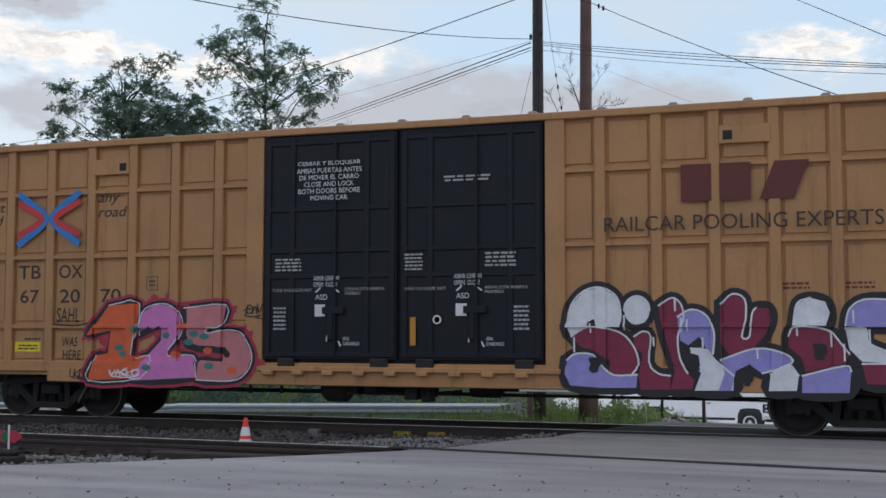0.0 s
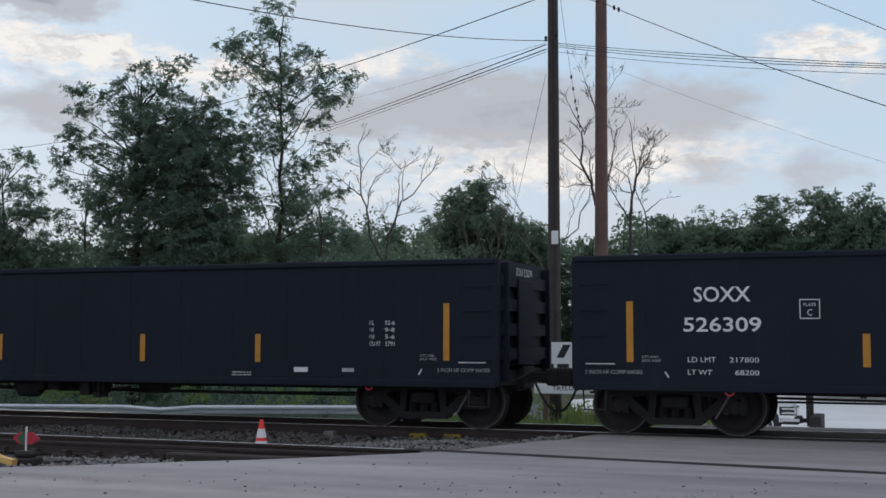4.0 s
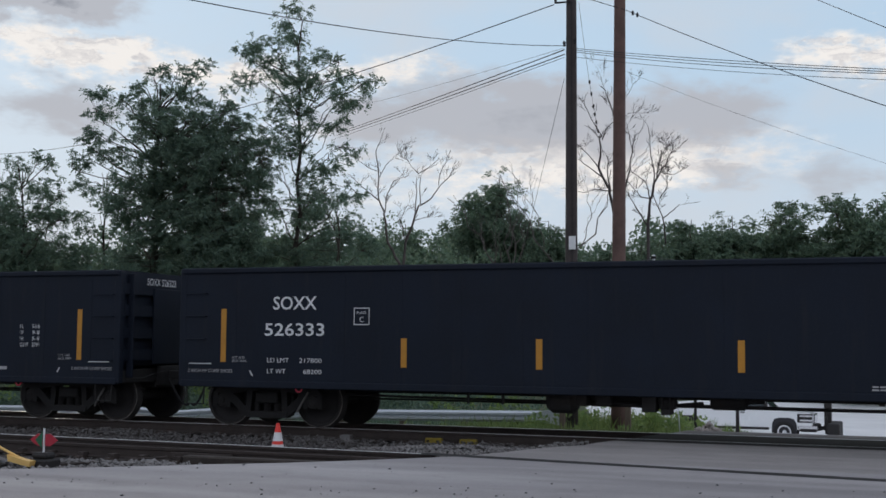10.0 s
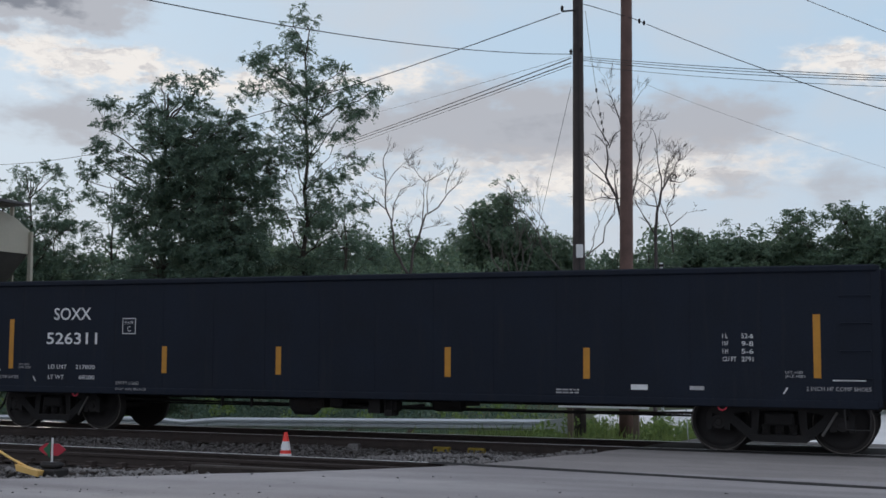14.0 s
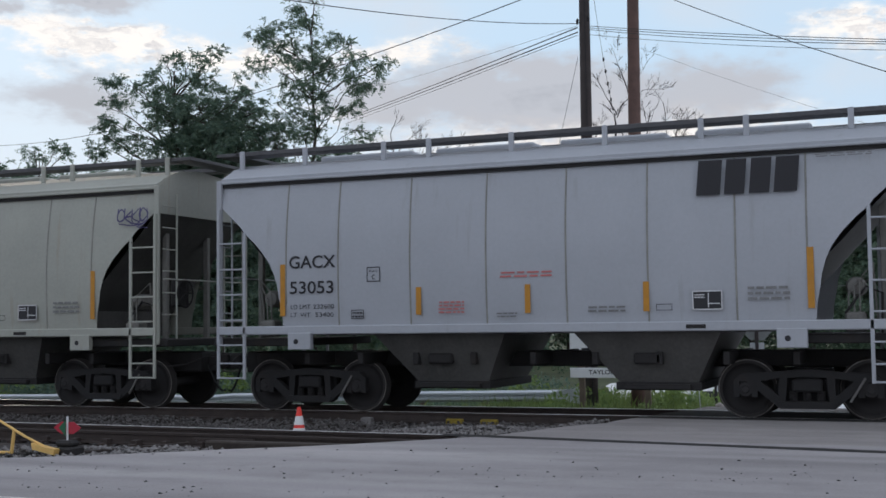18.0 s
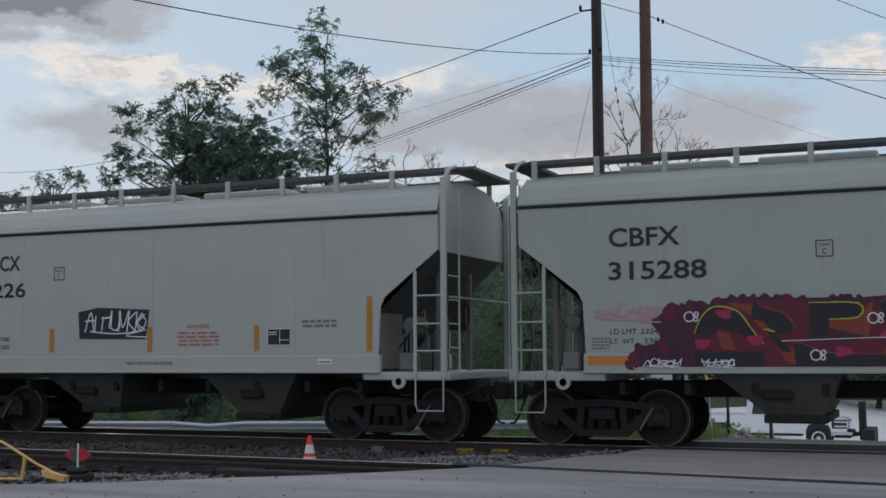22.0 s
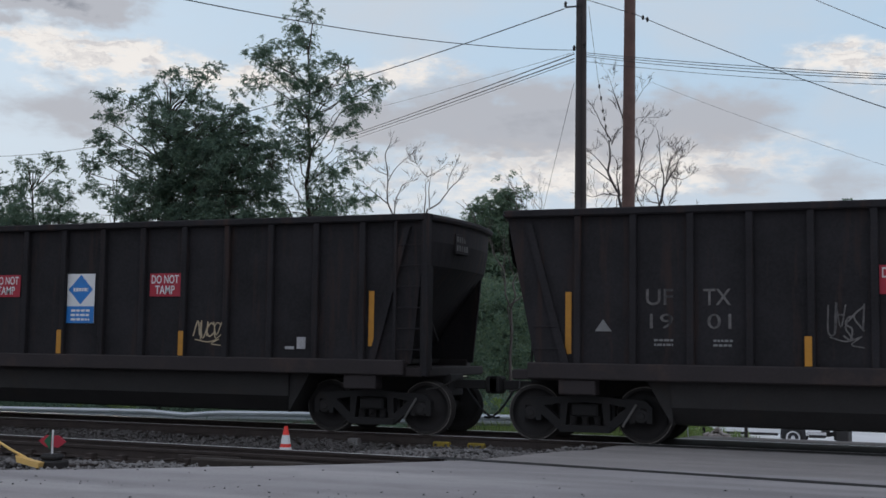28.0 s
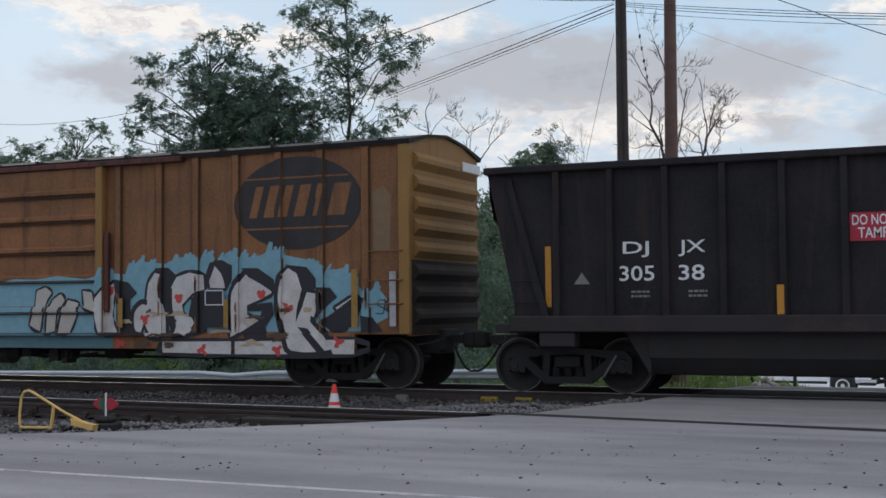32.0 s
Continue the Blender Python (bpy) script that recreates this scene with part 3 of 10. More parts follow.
def build_road():
    sh = S()
    slab(sh, -40, OLD_RAIL_Y - 0.05)
    slab(sh, OLD_RAIL_Y + 0.05, 15.4)
    tagged(part("road", sh, M_ASPHALT), "worn grey asphalt road with tyre-dusted patches", "road", kind="structure")
    sh = S()
    slab(sh, 15.4, RAIL_NEAR - 0.46)
    slab(sh, RAIL_FAR + 0.05, 21.9)
    slab(sh, 21.9, 27, 0.0, -1.37)
    tagged(part("crossing", sh, M_CROSSING), "darker asphalt grade crossing around the rails", "road", kind="structure")
    sh = S()
    slab(sh, RAIL_NEAR + 0.08, RAIL_FAR - 0.08)
    slab(sh, RAIL_NEAR - 0.45, RAIL_NEAR - 0.05, 0.004, 0.004)
    part("crossing_panel", sh, M_PANEL, bpy.data.objects["crossing"], "dark rubber panels beside the rails")
    sh = S()
    for i in range(30):
        x = -6.3 + 0.55 * i
        y = groove_y(x) + 0.02 * noise.noise((x * 1.7, 0, 4))
        w = 0.15 + 0.045 * noise.noise((x * 1.1, 5, 0))
        sh.v += [(x, y - w, 0.001), (x, y - w * 0.7, 0.005), (x, y + w * 0.7, 0.005), (x, y + w, 0.001)]
    sh.f = [(4 * i + k, 4 * i + 4 + k, 4 * i + 5 + k, 4 * i + 1 + k) for i in range(29) for k in range(3)]
    part("groove_filler", sh, M_FILLER, bpy.data.objects["road"], "dark tarred flangeway across the road")
    sh = S().box(-40, 60, OLD_RAIL_Y - 0.018, OLD_RAIL_Y + 0.036, -0.12, 0.004, 0.008)
    tagged(part("sunken_rail", sh, M_SUNKEN), "shiny worn rail head sunk in the asphalt", "rail", kind="structure")
    sh = S()
    edge = ((26.8, -3.0), (34, -5.5), (40, -9.5), (50, -13.0), (80, -9.0), (120, 1.5))
    ys = [26.8 + 1.6 * i for i in range(59)]
    cols = [0.0, 1.5, 3, 5, 7, 10, 14, 20, 30, 45, 70]
    for y in ys:
        x0 = float(np.interp(y, [e[0] for e in edge], [e[1] for e in edge]))
        sh.v += [(x0 + c, y, ground_z(x0 + c, y) + 0.10) for c in cols]
    w = len(cols)
    sh.f = [(j * w + i, j * w + i + 1, (j + 1) * w + i + 1, (j + 1) * w + i) for j in range(len(ys) - 1) for i in range(w - 1)]
    tagged(part("pavement", sh, M_LOT), "pale concrete yard beyond the crossing", "pavement", kind="structure")


RAIL_PROFILE = ((-0.07, -0.175), (0.07, -0.175), (0.07, -0.162), (0.012, -0.145), (0.010, -0.045), (0.035, -0.035), (0.036, -0.006), (0.028, 0),
                (-0.028, 0), (-0.036, -0.006), (-0.035, -0.035), (-0.010, -0.045), (-0.012, -0.145), (-0.07, -0.162))


def rail_between(parent, p, q, polished=True):
    """One rail from p to q (x, y, z of the head)."""
    p, q = Vector(p), Vector(q)
    ln = (q - p).length
    m = Matrix.Translation(p) @ (q - p).to_track_quat("X", "Z").to_matrix().to_4x4()
    r = part("rail", S().extrude_x(RAIL_PROFILE, 0, ln), M_RAIL, parent, m=m)
    part("rail_head", S().box(0, ln, -0.033, 0.033, 0.0, 0.003), M_HEAD if polished else M_RAIL, r, "polished running surface")
    return r


def build_tracks():
    main = thing("main_track", "main railway track on dark ballast, wooden ties", "railway track", kind="structure")
    for y in (RAIL_NEAR, RAIL_FAR):
        rail_between(main, (-140, y, 0), (90, y, 0))
    rng = random.Random(4)
    tie = S().box(-0.115, 0.115, -1.3, 1.3, -0.18, 0, 0.012).mesh("tie")
    tie.materials.append(M_TIE)
    plate = S().box(-0.10, 0.10, -0.17, 0.17, 0, 0.016, 0.004)
    for sx in (-1, 1):
        for sy in (-0.10, 0.10):
            plate.box(sx * 0.06 - 0.012, sx * 0.06 + 0.012, sy - 0.012, sy + 0.012, 0.016, 0.04)
    plate = plate.mesh("tie_plate")
    plate.materials.append(M_RAIL)
    x = -46.0
    while x < -4.6:
        t = part("tie", tie, None, main, m=pose(x, YC + rng.uniform(-0.05, 0.05), -0.19, 0, 0, rng.uniform(-1.5, 1.5)))
        for y in (RAIL_NEAR, RAIL_FAR):
            part("tie_plate", plate, None, t, m=pose(0, y - YC, 0))
        x += 0.54
    brace = S().prism([(-0.055, 0.0), (0.055, 0.0), (0.055, 0.10), (-0.055, 0.10)], -0.15, -0.02).box(-0.05, 0.05, -0.24, -0.13, 0.0, 0.05, 0.01).mesh("rail_brace")
    brace.materials.append(M_RAIL)
    side = thing("side_track", "dark side track ending in the road, wooden ties", "railway track", kind="structure")
    rail_between(side, (-40, 16.9, -0.01), (-6.1, 15.5, 0.0))
    rail_between(side, (-40, 15.5, -0.01), (-6.3, 14.72, 0.0), polished=False)
    x = -32.0
    while x < -6.6:
        y = 15.3 + (x + 20) * -0.028
        t = part("tie", tie, None, side, m=pose(x, y + 0.3 + rng.uniform(-0.08, 0.08), -0.205, 0, 0, rng.uniform(-3, 3) - 2))
        for yy in (15.5 - (x + 40) * 0.0231, 16.9 - (x + 40) * 0.0413):
            part("tie_plate", plate, None, t, m=pose(0, yy - y - 0.3, 0))
        yb = 15.5 - (x + 40) * 0.0231 - y - 0.3
        part("rail_brace", brace, None, t, m=pose(0, yb, 0))
        x += 0.56
    # joint bars bolted to the near rail
    for xj in (-9.3, -13.9):
        y = 15.5 - (xj + 40) * 0.0231 - 0.045
        bar = part("joint_bar", S().box(xj - 0.5, xj + 0.5, y - 0.02, y + 0.02, -0.15, -0.05, 0.008), M_RAIL, side, "rusty joint bar with bolts")
        for k in range(6):
            xb = xj - 0.42 + k * 0.168
            part("bolt", S().tube((xb, y - 0.02, -0.1), (xb, y - 0.05, -0.1), 0.018, sides=6), M_RAIL, bar)
    guard = part("guard_timber", S().box(-9.4, -7.0, 14.42, 14.62, -0.2, -0.06, 0.02), M_TIE, side, "weathered timber beside the rail")


def stones(n, place, size, seed, flat=0.7):
    """Many small broken stones as one mesh: eight-faced lumps, each turned and stretched on its own."""
    r = np.random.RandomState(seed)
    base = np.array([(1, 0, 0), (-1, 0, 0), (0, 1, 0), (0, -1, 0), (0, 0, 1), (0, 0, -1)], float)
    tri = np.array([(0, 2, 4), (2, 1, 4), (1, 3, 4), (3, 0, 4), (2, 0, 5), (1, 2, 5), (3, 1, 5), (0, 3, 5)])
    pts = place(r, n)
    sz = size[0] + (size[1] - size[0]) * r.rand(n) ** 2
    v = base[None] * (0.6 + 0.6 * r.rand(n, 6, 1)) + r.uniform(-0.3, 0.3, (n, 6, 3))
    a = r.rand(n) * 6.283
    c, s = np.cos(a), np.sin(a)
    v = np.stack([v[..., 0] * c[:, None] - v[..., 1] * s[:, None], v[..., 0] * s[:, None] + v[..., 1] * c[:, None], v[..., 2] * flat], -1)
    v = v * (sz / 2)[:, None, None] + pts[:, None, :]
    f = (tri[None] + (np.arange(n) * 6)[:, None, None]).reshape(-1, 3)
    return fast_mesh("stones", v.reshape(-1, 3), f)


def bed_drop(y):
    """The stones lie low along the near faces of the rails."""
    return 0.10 * math.exp(-((y - 19.0) / 0.75) ** 2) + 0.05 * math.exp(-((y - 14.3) / 0.7) ** 2) + 0.04 * math.exp(-((y - 15.2) / 0.3) ** 2)


def build_ballast():
    sh = S()
    xs = [-60 + 0.6 * i for i in range(100)]
    ys = [10.4, 11, 12, 13, 13.5, 14, 14.4, 14.8, 15.2, 15.6, 16, 17, 18, 18.4, 18.7, 19.0, 19.3, 20.2, 21.2, 21.8, 22.6, 23.6]
    for y in ys:
        for x in xs:
            xx = min(x, road_edge(y) + 0.2)
            z = -0.17 + noise.noise((x * 1.3, y * 1.3, 5)) * 0.035
            if y > 22:
                z -= (y - 22) * 0.12
            z -= bed_drop(y)
            sh.v.append((xx, y, z))
    w = len(xs)
    sh.f = [(j * w + i, j * w + i + 1, (j + 1) * w + i + 1, (j + 1) * w + i) for j in range(len(ys) - 1) for i in range(w - 1)]
    sh.smooth = True
    tagged(part("ballast_bed", sh, M_BALLAST), "dark dirty ballast bed under the tracks", "ballast", kind="structure")

    def between(r, n):
        y = 10.9 + r.rand(n) * 8.3
        x = np.array([road_edge(q) for q in y]) - 26 * r.rand(n) ** 1.6 + 0.35
        return np.stack([x, y, -0.16 + 0.03 * r.rand(n) - np.array([bed_drop(q) for q in y])], 1)

    def shoulder(r, n):
        y = 10.9 + r.rand(n) * 8.0
        y = np.where((y > 13.2) & (y < 16.0), 10.9 + 2.2 * r.rand(n), y)
        x = np.array([road_edge(q) for q in y]) - 1.0 * r.rand(n) ** 1.3 + 0.30
        return np.stack([x, y, -0.12 + 0.10 * r.rand(n) * np.clip((np.array([road_edge(q) for q in y]) + 0.6 - x), 0, 1)], 1)

    def heap(r, n):
        a, d = r.rand(n) * 6.283, np.sqrt(r.rand(n))
        x, y = -6.2 + 2.0 * d * np.cos(a), 17.2 + 0.8 * d * np.sin(a)
        return np.stack([x, y, -0.16 + 0.13 * (1 - d) + 0.03 * r.rand(n)], 1)

    def kerb(r, n):
        q = r.rand(n)
        x, y = -11.6 + 2.6 * q, 12.2 + 1.45 * q + r.normal(0, 0.16, n)
        return np.stack([x + r.normal(0, 0.1, n), y, -0.12 + 0.12 * r.rand(n) * (1 - 0.6 * q)], 1)

    def crib(r, n):
        y = 16.2 + r.rand(n) * 2.65
        x = np.minimum(np.array([road_edge(q) for q in y]) + 0.2, -3.5) - 32 * r.rand(n) ** 1.3
        return np.stack([x, y, -0.155 + 0.05 * r.rand(n) + 0.02 * np.sin(x * 1.7 + y)], 1)

    def verge(r, n):
        x = -40 + 45 * r.rand(n)
        return np.stack([x, 21.4 + 2.4 * r.rand(n), -0.2 - 0.1 * r.rand(n)], 1)
    for nm, k, f, sz, sd, lab in (("ballast_stones", 9000, between, (0.03, 0.085), 1, "loose grey ballast stones between the tracks"),
                                  ("ballast_stones", 4600, shoulder, (0.04, 0.11), 2, "coarse pale stones along the asphalt edge"),
                                  ("ballast_stones", 1600, heap, (0.04, 0.11), 3, "low heap of pale crushed stone by the crossing"),
                                  ("ballast_stones", 9000, crib, (0.045, 0.10), 6, "grimy stones heaped against the tie ends"),
                                  ("ballast_stones", 700, kerb, (0.05, 0.13), 7, "pale broken stones spilled at the asphalt edge"),
                                  ("ballast_stones", 3000, verge, (0.04, 0.10), 4, "loose stones behind the main track")):
        me = stones(k, f, sz, sd)
        me.materials.append(M_STONEDARK if sd in (1, 4, 6) else M_STONE)
        tagged(new(nm, me), lab, "gravel", kind="stuff")

    def grit(r, n):
        a = r.rand(n)
        x, y = -12 + 20 * r.rand(n), 6.2 + 8.0 * r.rand(n)
        y = np.where(a < 0.5, 9.35 + (x + 8) * 0.13 + r.normal(0, 0.10, n), y)
        y = np.where(a < 0.28, 10.9 + (x + 8) * 0.15 + r.normal(0, 0.16, n), y)
        return np.stack([x, y, 0.004 + 0 * x], 1)
    me = stones(620, grit, (0.010, 0.048), 5, 0.5)
    me.materials.append(M_GRIT)
    tagged(new("road_grit", me), "dark grit scattered on the asphalt", "grit", kind="stuff")


# ---- plants ----


def tubes_mesh(name, segs, sides=5):
    p = np.array([s[0] for s in segs], float)
    q = np.array([s[1] for s in segs], float)
    r0 = np.array([s[2] for s in segs])
    r1 = np.array([s[3] for s in segs])
    d = q - p
    d /= np.maximum(np.linalg.norm(d, axis=1, keepdims=True), 1e-6)
    ref = np.where(np.abs(d[:, 2:3]) < 0.9, np.array([[0, 0, 1.0]]), np.array([[1.0, 0, 0]]))
    u = np.cross(d, ref)
    u /= np.linalg.norm(u, axis=1, keepdims=True)
    w = np.cross(d, u)
    a = np.arange(sides) * 2 * np.pi / sides
    ring = u[:, None] * np.cos(a)[None, :, None] + w[:, None] * np.sin(a)[None, :, None]
    v = np.concatenate([p[:, None] + ring * r0[:, None, None], q[:, None] + ring * r1[:, None, None]], 1)
    i = np.arange(sides)
    j = (i + 1) % sides
    f = np.stack([i, j, sides + j, sides + i], 1)
    f = (f[None] + (np.arange(len(segs)) * 2 * sides)[:, None, None]).reshape(-1, 4)
    return fast_mesh(name, v.reshape(-1, 3), f)


def bend(rng, p, q, r0, r1, n, wob):
    """A crooked limb from p to q in n pieces."""
    out, a = [], Vector(p)
    p, q = Vector(p), Vector(q)
    ln = (q - p).length
    for i in range(1, n + 1):
        t = i / n
        b = p.lerp(q, t) + Vector((rng.uniform(-1, 1), rng.uniform(-1, 1), rng.uniform(-0.5, 0.8) * (1 - t))) * (wob * ln * (0 if i == n else 1))
        out.append((a, b, r0 + (r1 - r0) * (i - 1) / n, r0 + (r1 - r0) * t))
        a = b
    return out


def leaves_mesh(name, centres, radii, per, size, seed, squash=0.75):
    r = np.random.RandomState(seed)
    c = np.repeat(np.array(centres), per, axis=0)
    rad = np.repeat(np.array(radii), per)
    n = len(c)
    d = r.normal(0, 1, (n, 3))
    d /= np.linalg.norm(d, axis=1, keepdims=True)
    pos = c + d * (rad * r.rand(n) ** 0.45)[:, None] * np.array([1, 1, squash])
    u = r.normal(0, 1, (n, 3))
    u /= np.linalg.norm(u, axis=1, keepdims=True)
    w = np.cross(u, r.normal(0, 1, (n, 3)))
    w /= np.linalg.norm(w, axis=1, keepdims=True)
    s = (size * (0.6 + 0.8 * r.rand(n)))[:, None]
    v = np.stack([pos - u * s * 0.6, pos + w * s * 0.3, pos + u * s * 0.6, pos - w * s * 0.3], 1)
    return fast_mesh(name, v.reshape(-1, 3), np.arange(n * 4).reshape(-1, 4))


def fronds_mesh(name, centres, dirs, seed, fronds=5, pairs=4, length=0.34, leaf=0.12):
    """Compound leaves: from each twig end a few drooping fronds, each set with pairs of small leaflets."""
    r = np.random.RandomState(seed)
    c = np.repeat(np.asarray(centres), fronds, axis=0)
    d = np.repeat(np.asarray(dirs), fronds, axis=0)
    n = len(c)

    def unit(v):
        return v / np.maximum(np.linalg.norm(v, axis=-1, keepdims=True), 1e-6)
    f = unit(d * 0.55 + unit(r.normal(0, 1, (n, 3))) * 0.9 + np.array([0, 0, 0.25]))
    ln = length * (0.6 + 0.7 * r.rand(n))
    side = unit(np.cross(f, np.array([0, 0, 1.0]) + 0.5 * r.normal(0, 1, (n, 3))))
    quads = []
    for k in range(pairs):
        q = (k + 0.6) / pairs
        root = c + f * (ln * q)[:, None] + np.array([0, 0, -1.0]) * (0.45 * ln * q * q)[:, None]
        for sg in (-1, 1):
            u = unit(side * sg + f * 0.55 + np.array([0, 0, -0.45]) + 0.25 * r.normal(0, 1, (n, 3)))
            w = unit(np.cross(u, f + 0.6 * r.normal(0, 1, (n, 3))))
            z = (leaf * (0.6 + 0.7 * r.rand(n)))[:, None]
            quads.append(np.stack([root, root + u * z * 0.5 + w * z * 0.24, root + u * z, root + u * z * 0.5 - w * z * 0.24], 1))
    v = np.concatenate(quads, 0).reshape(-1, 3)
    return fast_mesh(name, v, np.arange(len(v)).reshape(-1, 4))


def crown_lobes(rows, deep=0.75):
    """Lobes from rows of (across, up, half width, half height, fullness), a little less deep than wide."""
    return [(x, 0.25 * math.sin(3.1 * x + z), z, w, max(deep * w, 0.6), h, (k[0] if k else 1.0)) for x, z, w, h, *k in rows]


def tree(base, height, lobes, seed, label, trunk_r=0.2, density=3.0, fronds=5, leaf=0.12, length=0.34, tuft=0.26, leaf_mat=None, lean=(0, 0), pairs=4):
    """A tapered trunk, limbs into the lobes (centre offset from the base, radii, fullness), twigs and a crown of leaf tufts."""
    rng = random.Random(seed)
    r = np.random.RandomState(seed)
    t = thing("tree", label, "tree", Matrix.Translation(Vector(base)))
    top = Vector((lean[0], lean[1], height * 0.94))
    segs = bend(rng, (0, 0, -0.5), top, trunk_r, trunk_r * 0.12, 12, 0.012)
    stem = [s[1] for s in segs]
    nodes = list(stem[2:])
    for l in lobes:
        hub = Vector(l[:3])
        for k in range(max(2, int(1.6 * (l[3] * l[4] * l[5]) ** 0.5))):
            d = Vector((rng.gauss(0, 1), rng.gauss(0, 1), rng.gauss(0, 1) + 0.4)).normalized()
            end = hub + Vector((d.x * l[3], d.y * l[4], d.z * l[5])) * rng.uniform(0.5, 1.0)
            start = min(stem, key=lambda q: (q - end).length + max(0, q.z - end.z + 1.4) * 3)
            limb = bend(rng, start, end, trunk_r * rng.uniform(0.12, 0.22), 0.012, 6, 0.05)
            segs += limb
            nodes += [s[1] for s in limb[1:]]
    hubs = np.array([tuple(n) for n in nodes])
    tips = []
    for l in lobes:
        n = max(3, int(density / 6.0 * (l[6] if len(l) > 6 else 1.0) * 4.19 * l[3] * l[4] * l[5]))
        d = r.normal(0, 1, (n, 3))
        d /= np.linalg.norm(d, axis=1, keepdims=True)
        heart = np.array(l[:3]) + d * (r.rand(n) ** 0.42)[:, None] * np.array(l[3:6])
        # twig ends gather in flat tufts
        tuftd = np.repeat(heart, 6, axis=0) + r.normal(0, 1, (n * 6, 3)) * np.array([1, 1, 0.55]) * tuft
        tips.append(tuftd)
        for k in range(int(1.2 * (l[3] * l[5])) + 1):
            d = Vector((rng.gauss(0, 1), rng.gauss(0, 0.6), rng.gauss(0.3, 0.9))).normalized()
            p = Vector(l[:3]) + Vector((d.x * l[3], d.y * l[4], d.z * l[5])) * 0.95
            e = (d + Vector((rng.uniform(-0.4, 0.4), 0, rng.uniform(-0.2, 0.6)))).normalized()
            tips.append(np.array([tuple(p + e * (0.17 * j)) for j in range(rng.randint(2, 4))]))
    tips = np.concatenate(tips)
    tips = tips[tips[:, 2] > 0.4]
    near = np.array([hubs[np.argmin(((hubs - p) ** 2).sum(1) + np.maximum(hubs[:, 2] - p[2] + 0.2, 0) ** 2)] for p in tips])
    gap = tips - near
    ln = np.linalg.norm(gap, axis=1, keepdims=True)
    dirs = gap / np.maximum(ln, 0.01)
    near = tips - dirs * np.minimum(ln, 1.2)
    twigs = [(p, q, 0.014, 0.005) for p, q in list(zip(near, tips))[::3]]
    part("brushwood", tubes_mesh("brushwood", twigs, 4), M_BARK, t)["kind"] = "stuff"
    part("trunk", tubes_mesh("trunk", segs), M_BARK, t)
    part("crown", fronds_mesh("crown", tips, dirs, seed, fronds, pairs, length, leaf), leaf_mat or M_LEAF, t)
    return t


def dead_tree(base, height, spread, seed, label, trunk_r=0.12, forks=5, mat_=None, lean=0.0):
    rng = random.Random(seed)
    t = thing("dead_tree", label, "tree", Matrix.Translation(base))
    segs = []

    def grow(p, d, ln, r, depth):
        q = p + d * ln
        segs.extend(bend(rng, p, q, r, max(r * 0.7, 0.006), 4, 0.10 if depth < forks else 0.02))
        if depth == 0:
            return
        turn = rng.uniform(0, 6.283)
        for k in range(2 if depth > 3 else 3):
            a = turn + k * 6.283 / (2 if depth > 3 else 3) + rng.uniform(-0.5, 0.5)
            e = (d + Vector((math.cos(a), math.sin(a) * 0.7, rng.uniform(-0.25, 0.30))) * spread * rng.uniform(0.6, 1.5)).normalized()
            grow(q if k < 2 else p.lerp(q, rng.uniform(0.35, 0.85)), e, ln * rng.uniform(0.48, 0.76), max(r * rng.uniform(0.45, 0.66), 0.006), depth - 1)
    grow(Vector((0, 0, -0.3)), Vector((lean, 0, 1)).normalized(), height * 0.50, trunk_r, forks)
    part("trunk", tubes_mesh("trunk", segs, 4), mat_ or M_DEADBARK, t)
    return t


def bare_tree(base, limbs, seed, label, mat_=None, twig=0.4, count=40):
    """A dead tree from its main limbs (radii at both ends, bends as offsets from the base), set with crooked twigs."""
    rng = random.Random(seed)
    t = thing("dead_tree", label, "tree", Matrix.Translation(base))
    segs, spots = [], []
    for r0, r1, pts in limbs:
        r0, r1 = r0 * 0.50, r1 * 0.45
        dy = rng.uniform(-0.5, 0.5)
        p = [Vector((x, dy * i / len(pts), z)) for i, (x, z) in enumerate(pts)]
        n = len(p) - 1
        for i in range(n):
            a, b = r0 + (r1 - r0) * i / n, r0 + (r1 - r0) * (i + 1) / n
            segs.extend(bend(rng, p[i], p[i + 1], a, b, 3, 0.035))
            if b < 0.038:
                spots += [(p[i], p[i + 1], b)] * (1 if i < n - 1 else 3)

    def shoot(p, d, ln, r, depth):
        q = p + d * ln
        segs.extend(bend(rng, p, q, r, r * 0.6, 3, 0.08))
        if depth:
            for k in range(3):
                e = (d + Vector((rng.uniform(-0.8, 0.8), rng.uniform(-0.6, 0.6), rng.uniform(-0.3, 0.6)))).normalized()
                shoot(p.lerp(q, rng.uniform(0.45, 1.0)), e, ln * rng.uniform(0.5, 0.85), max(r * 0.6, 0.0045), depth - 1)
    for k in range(count):
        a, b, r = rng.choice(spots)
        along = (b - a).normalized()
        d = (along * 0.7 + Vector((rng.uniform(-1, 1), rng.uniform(-0.7, 0.7), rng.uniform(-0.1, 0.7)))).normalized()
        shoot(a.lerp(b, rng.uniform(0.2, 1.0)), d, twig * rng.uniform(0.6, 1.6), min(r * 0.55, 0.010), 2)
    part("trunk", tubes_mesh("trunk", segs, 5), mat_ or M_DEADBARK, t)
    return t


def bushes(name, label, spots, seed, per, leaf, mat_):
    """Undergrowth with no stems to count: one mass of leaf clumps."""
    c = [(x, y, z) for x, y, z, r in spots]
    me = leaves_mesh(name, c, [s[3] for s in spots], per, leaf, seed, 0.8)
    me.materials.append(mat_)
    return tagged(new(name, me), label, "undergrowth", kind="stuff")


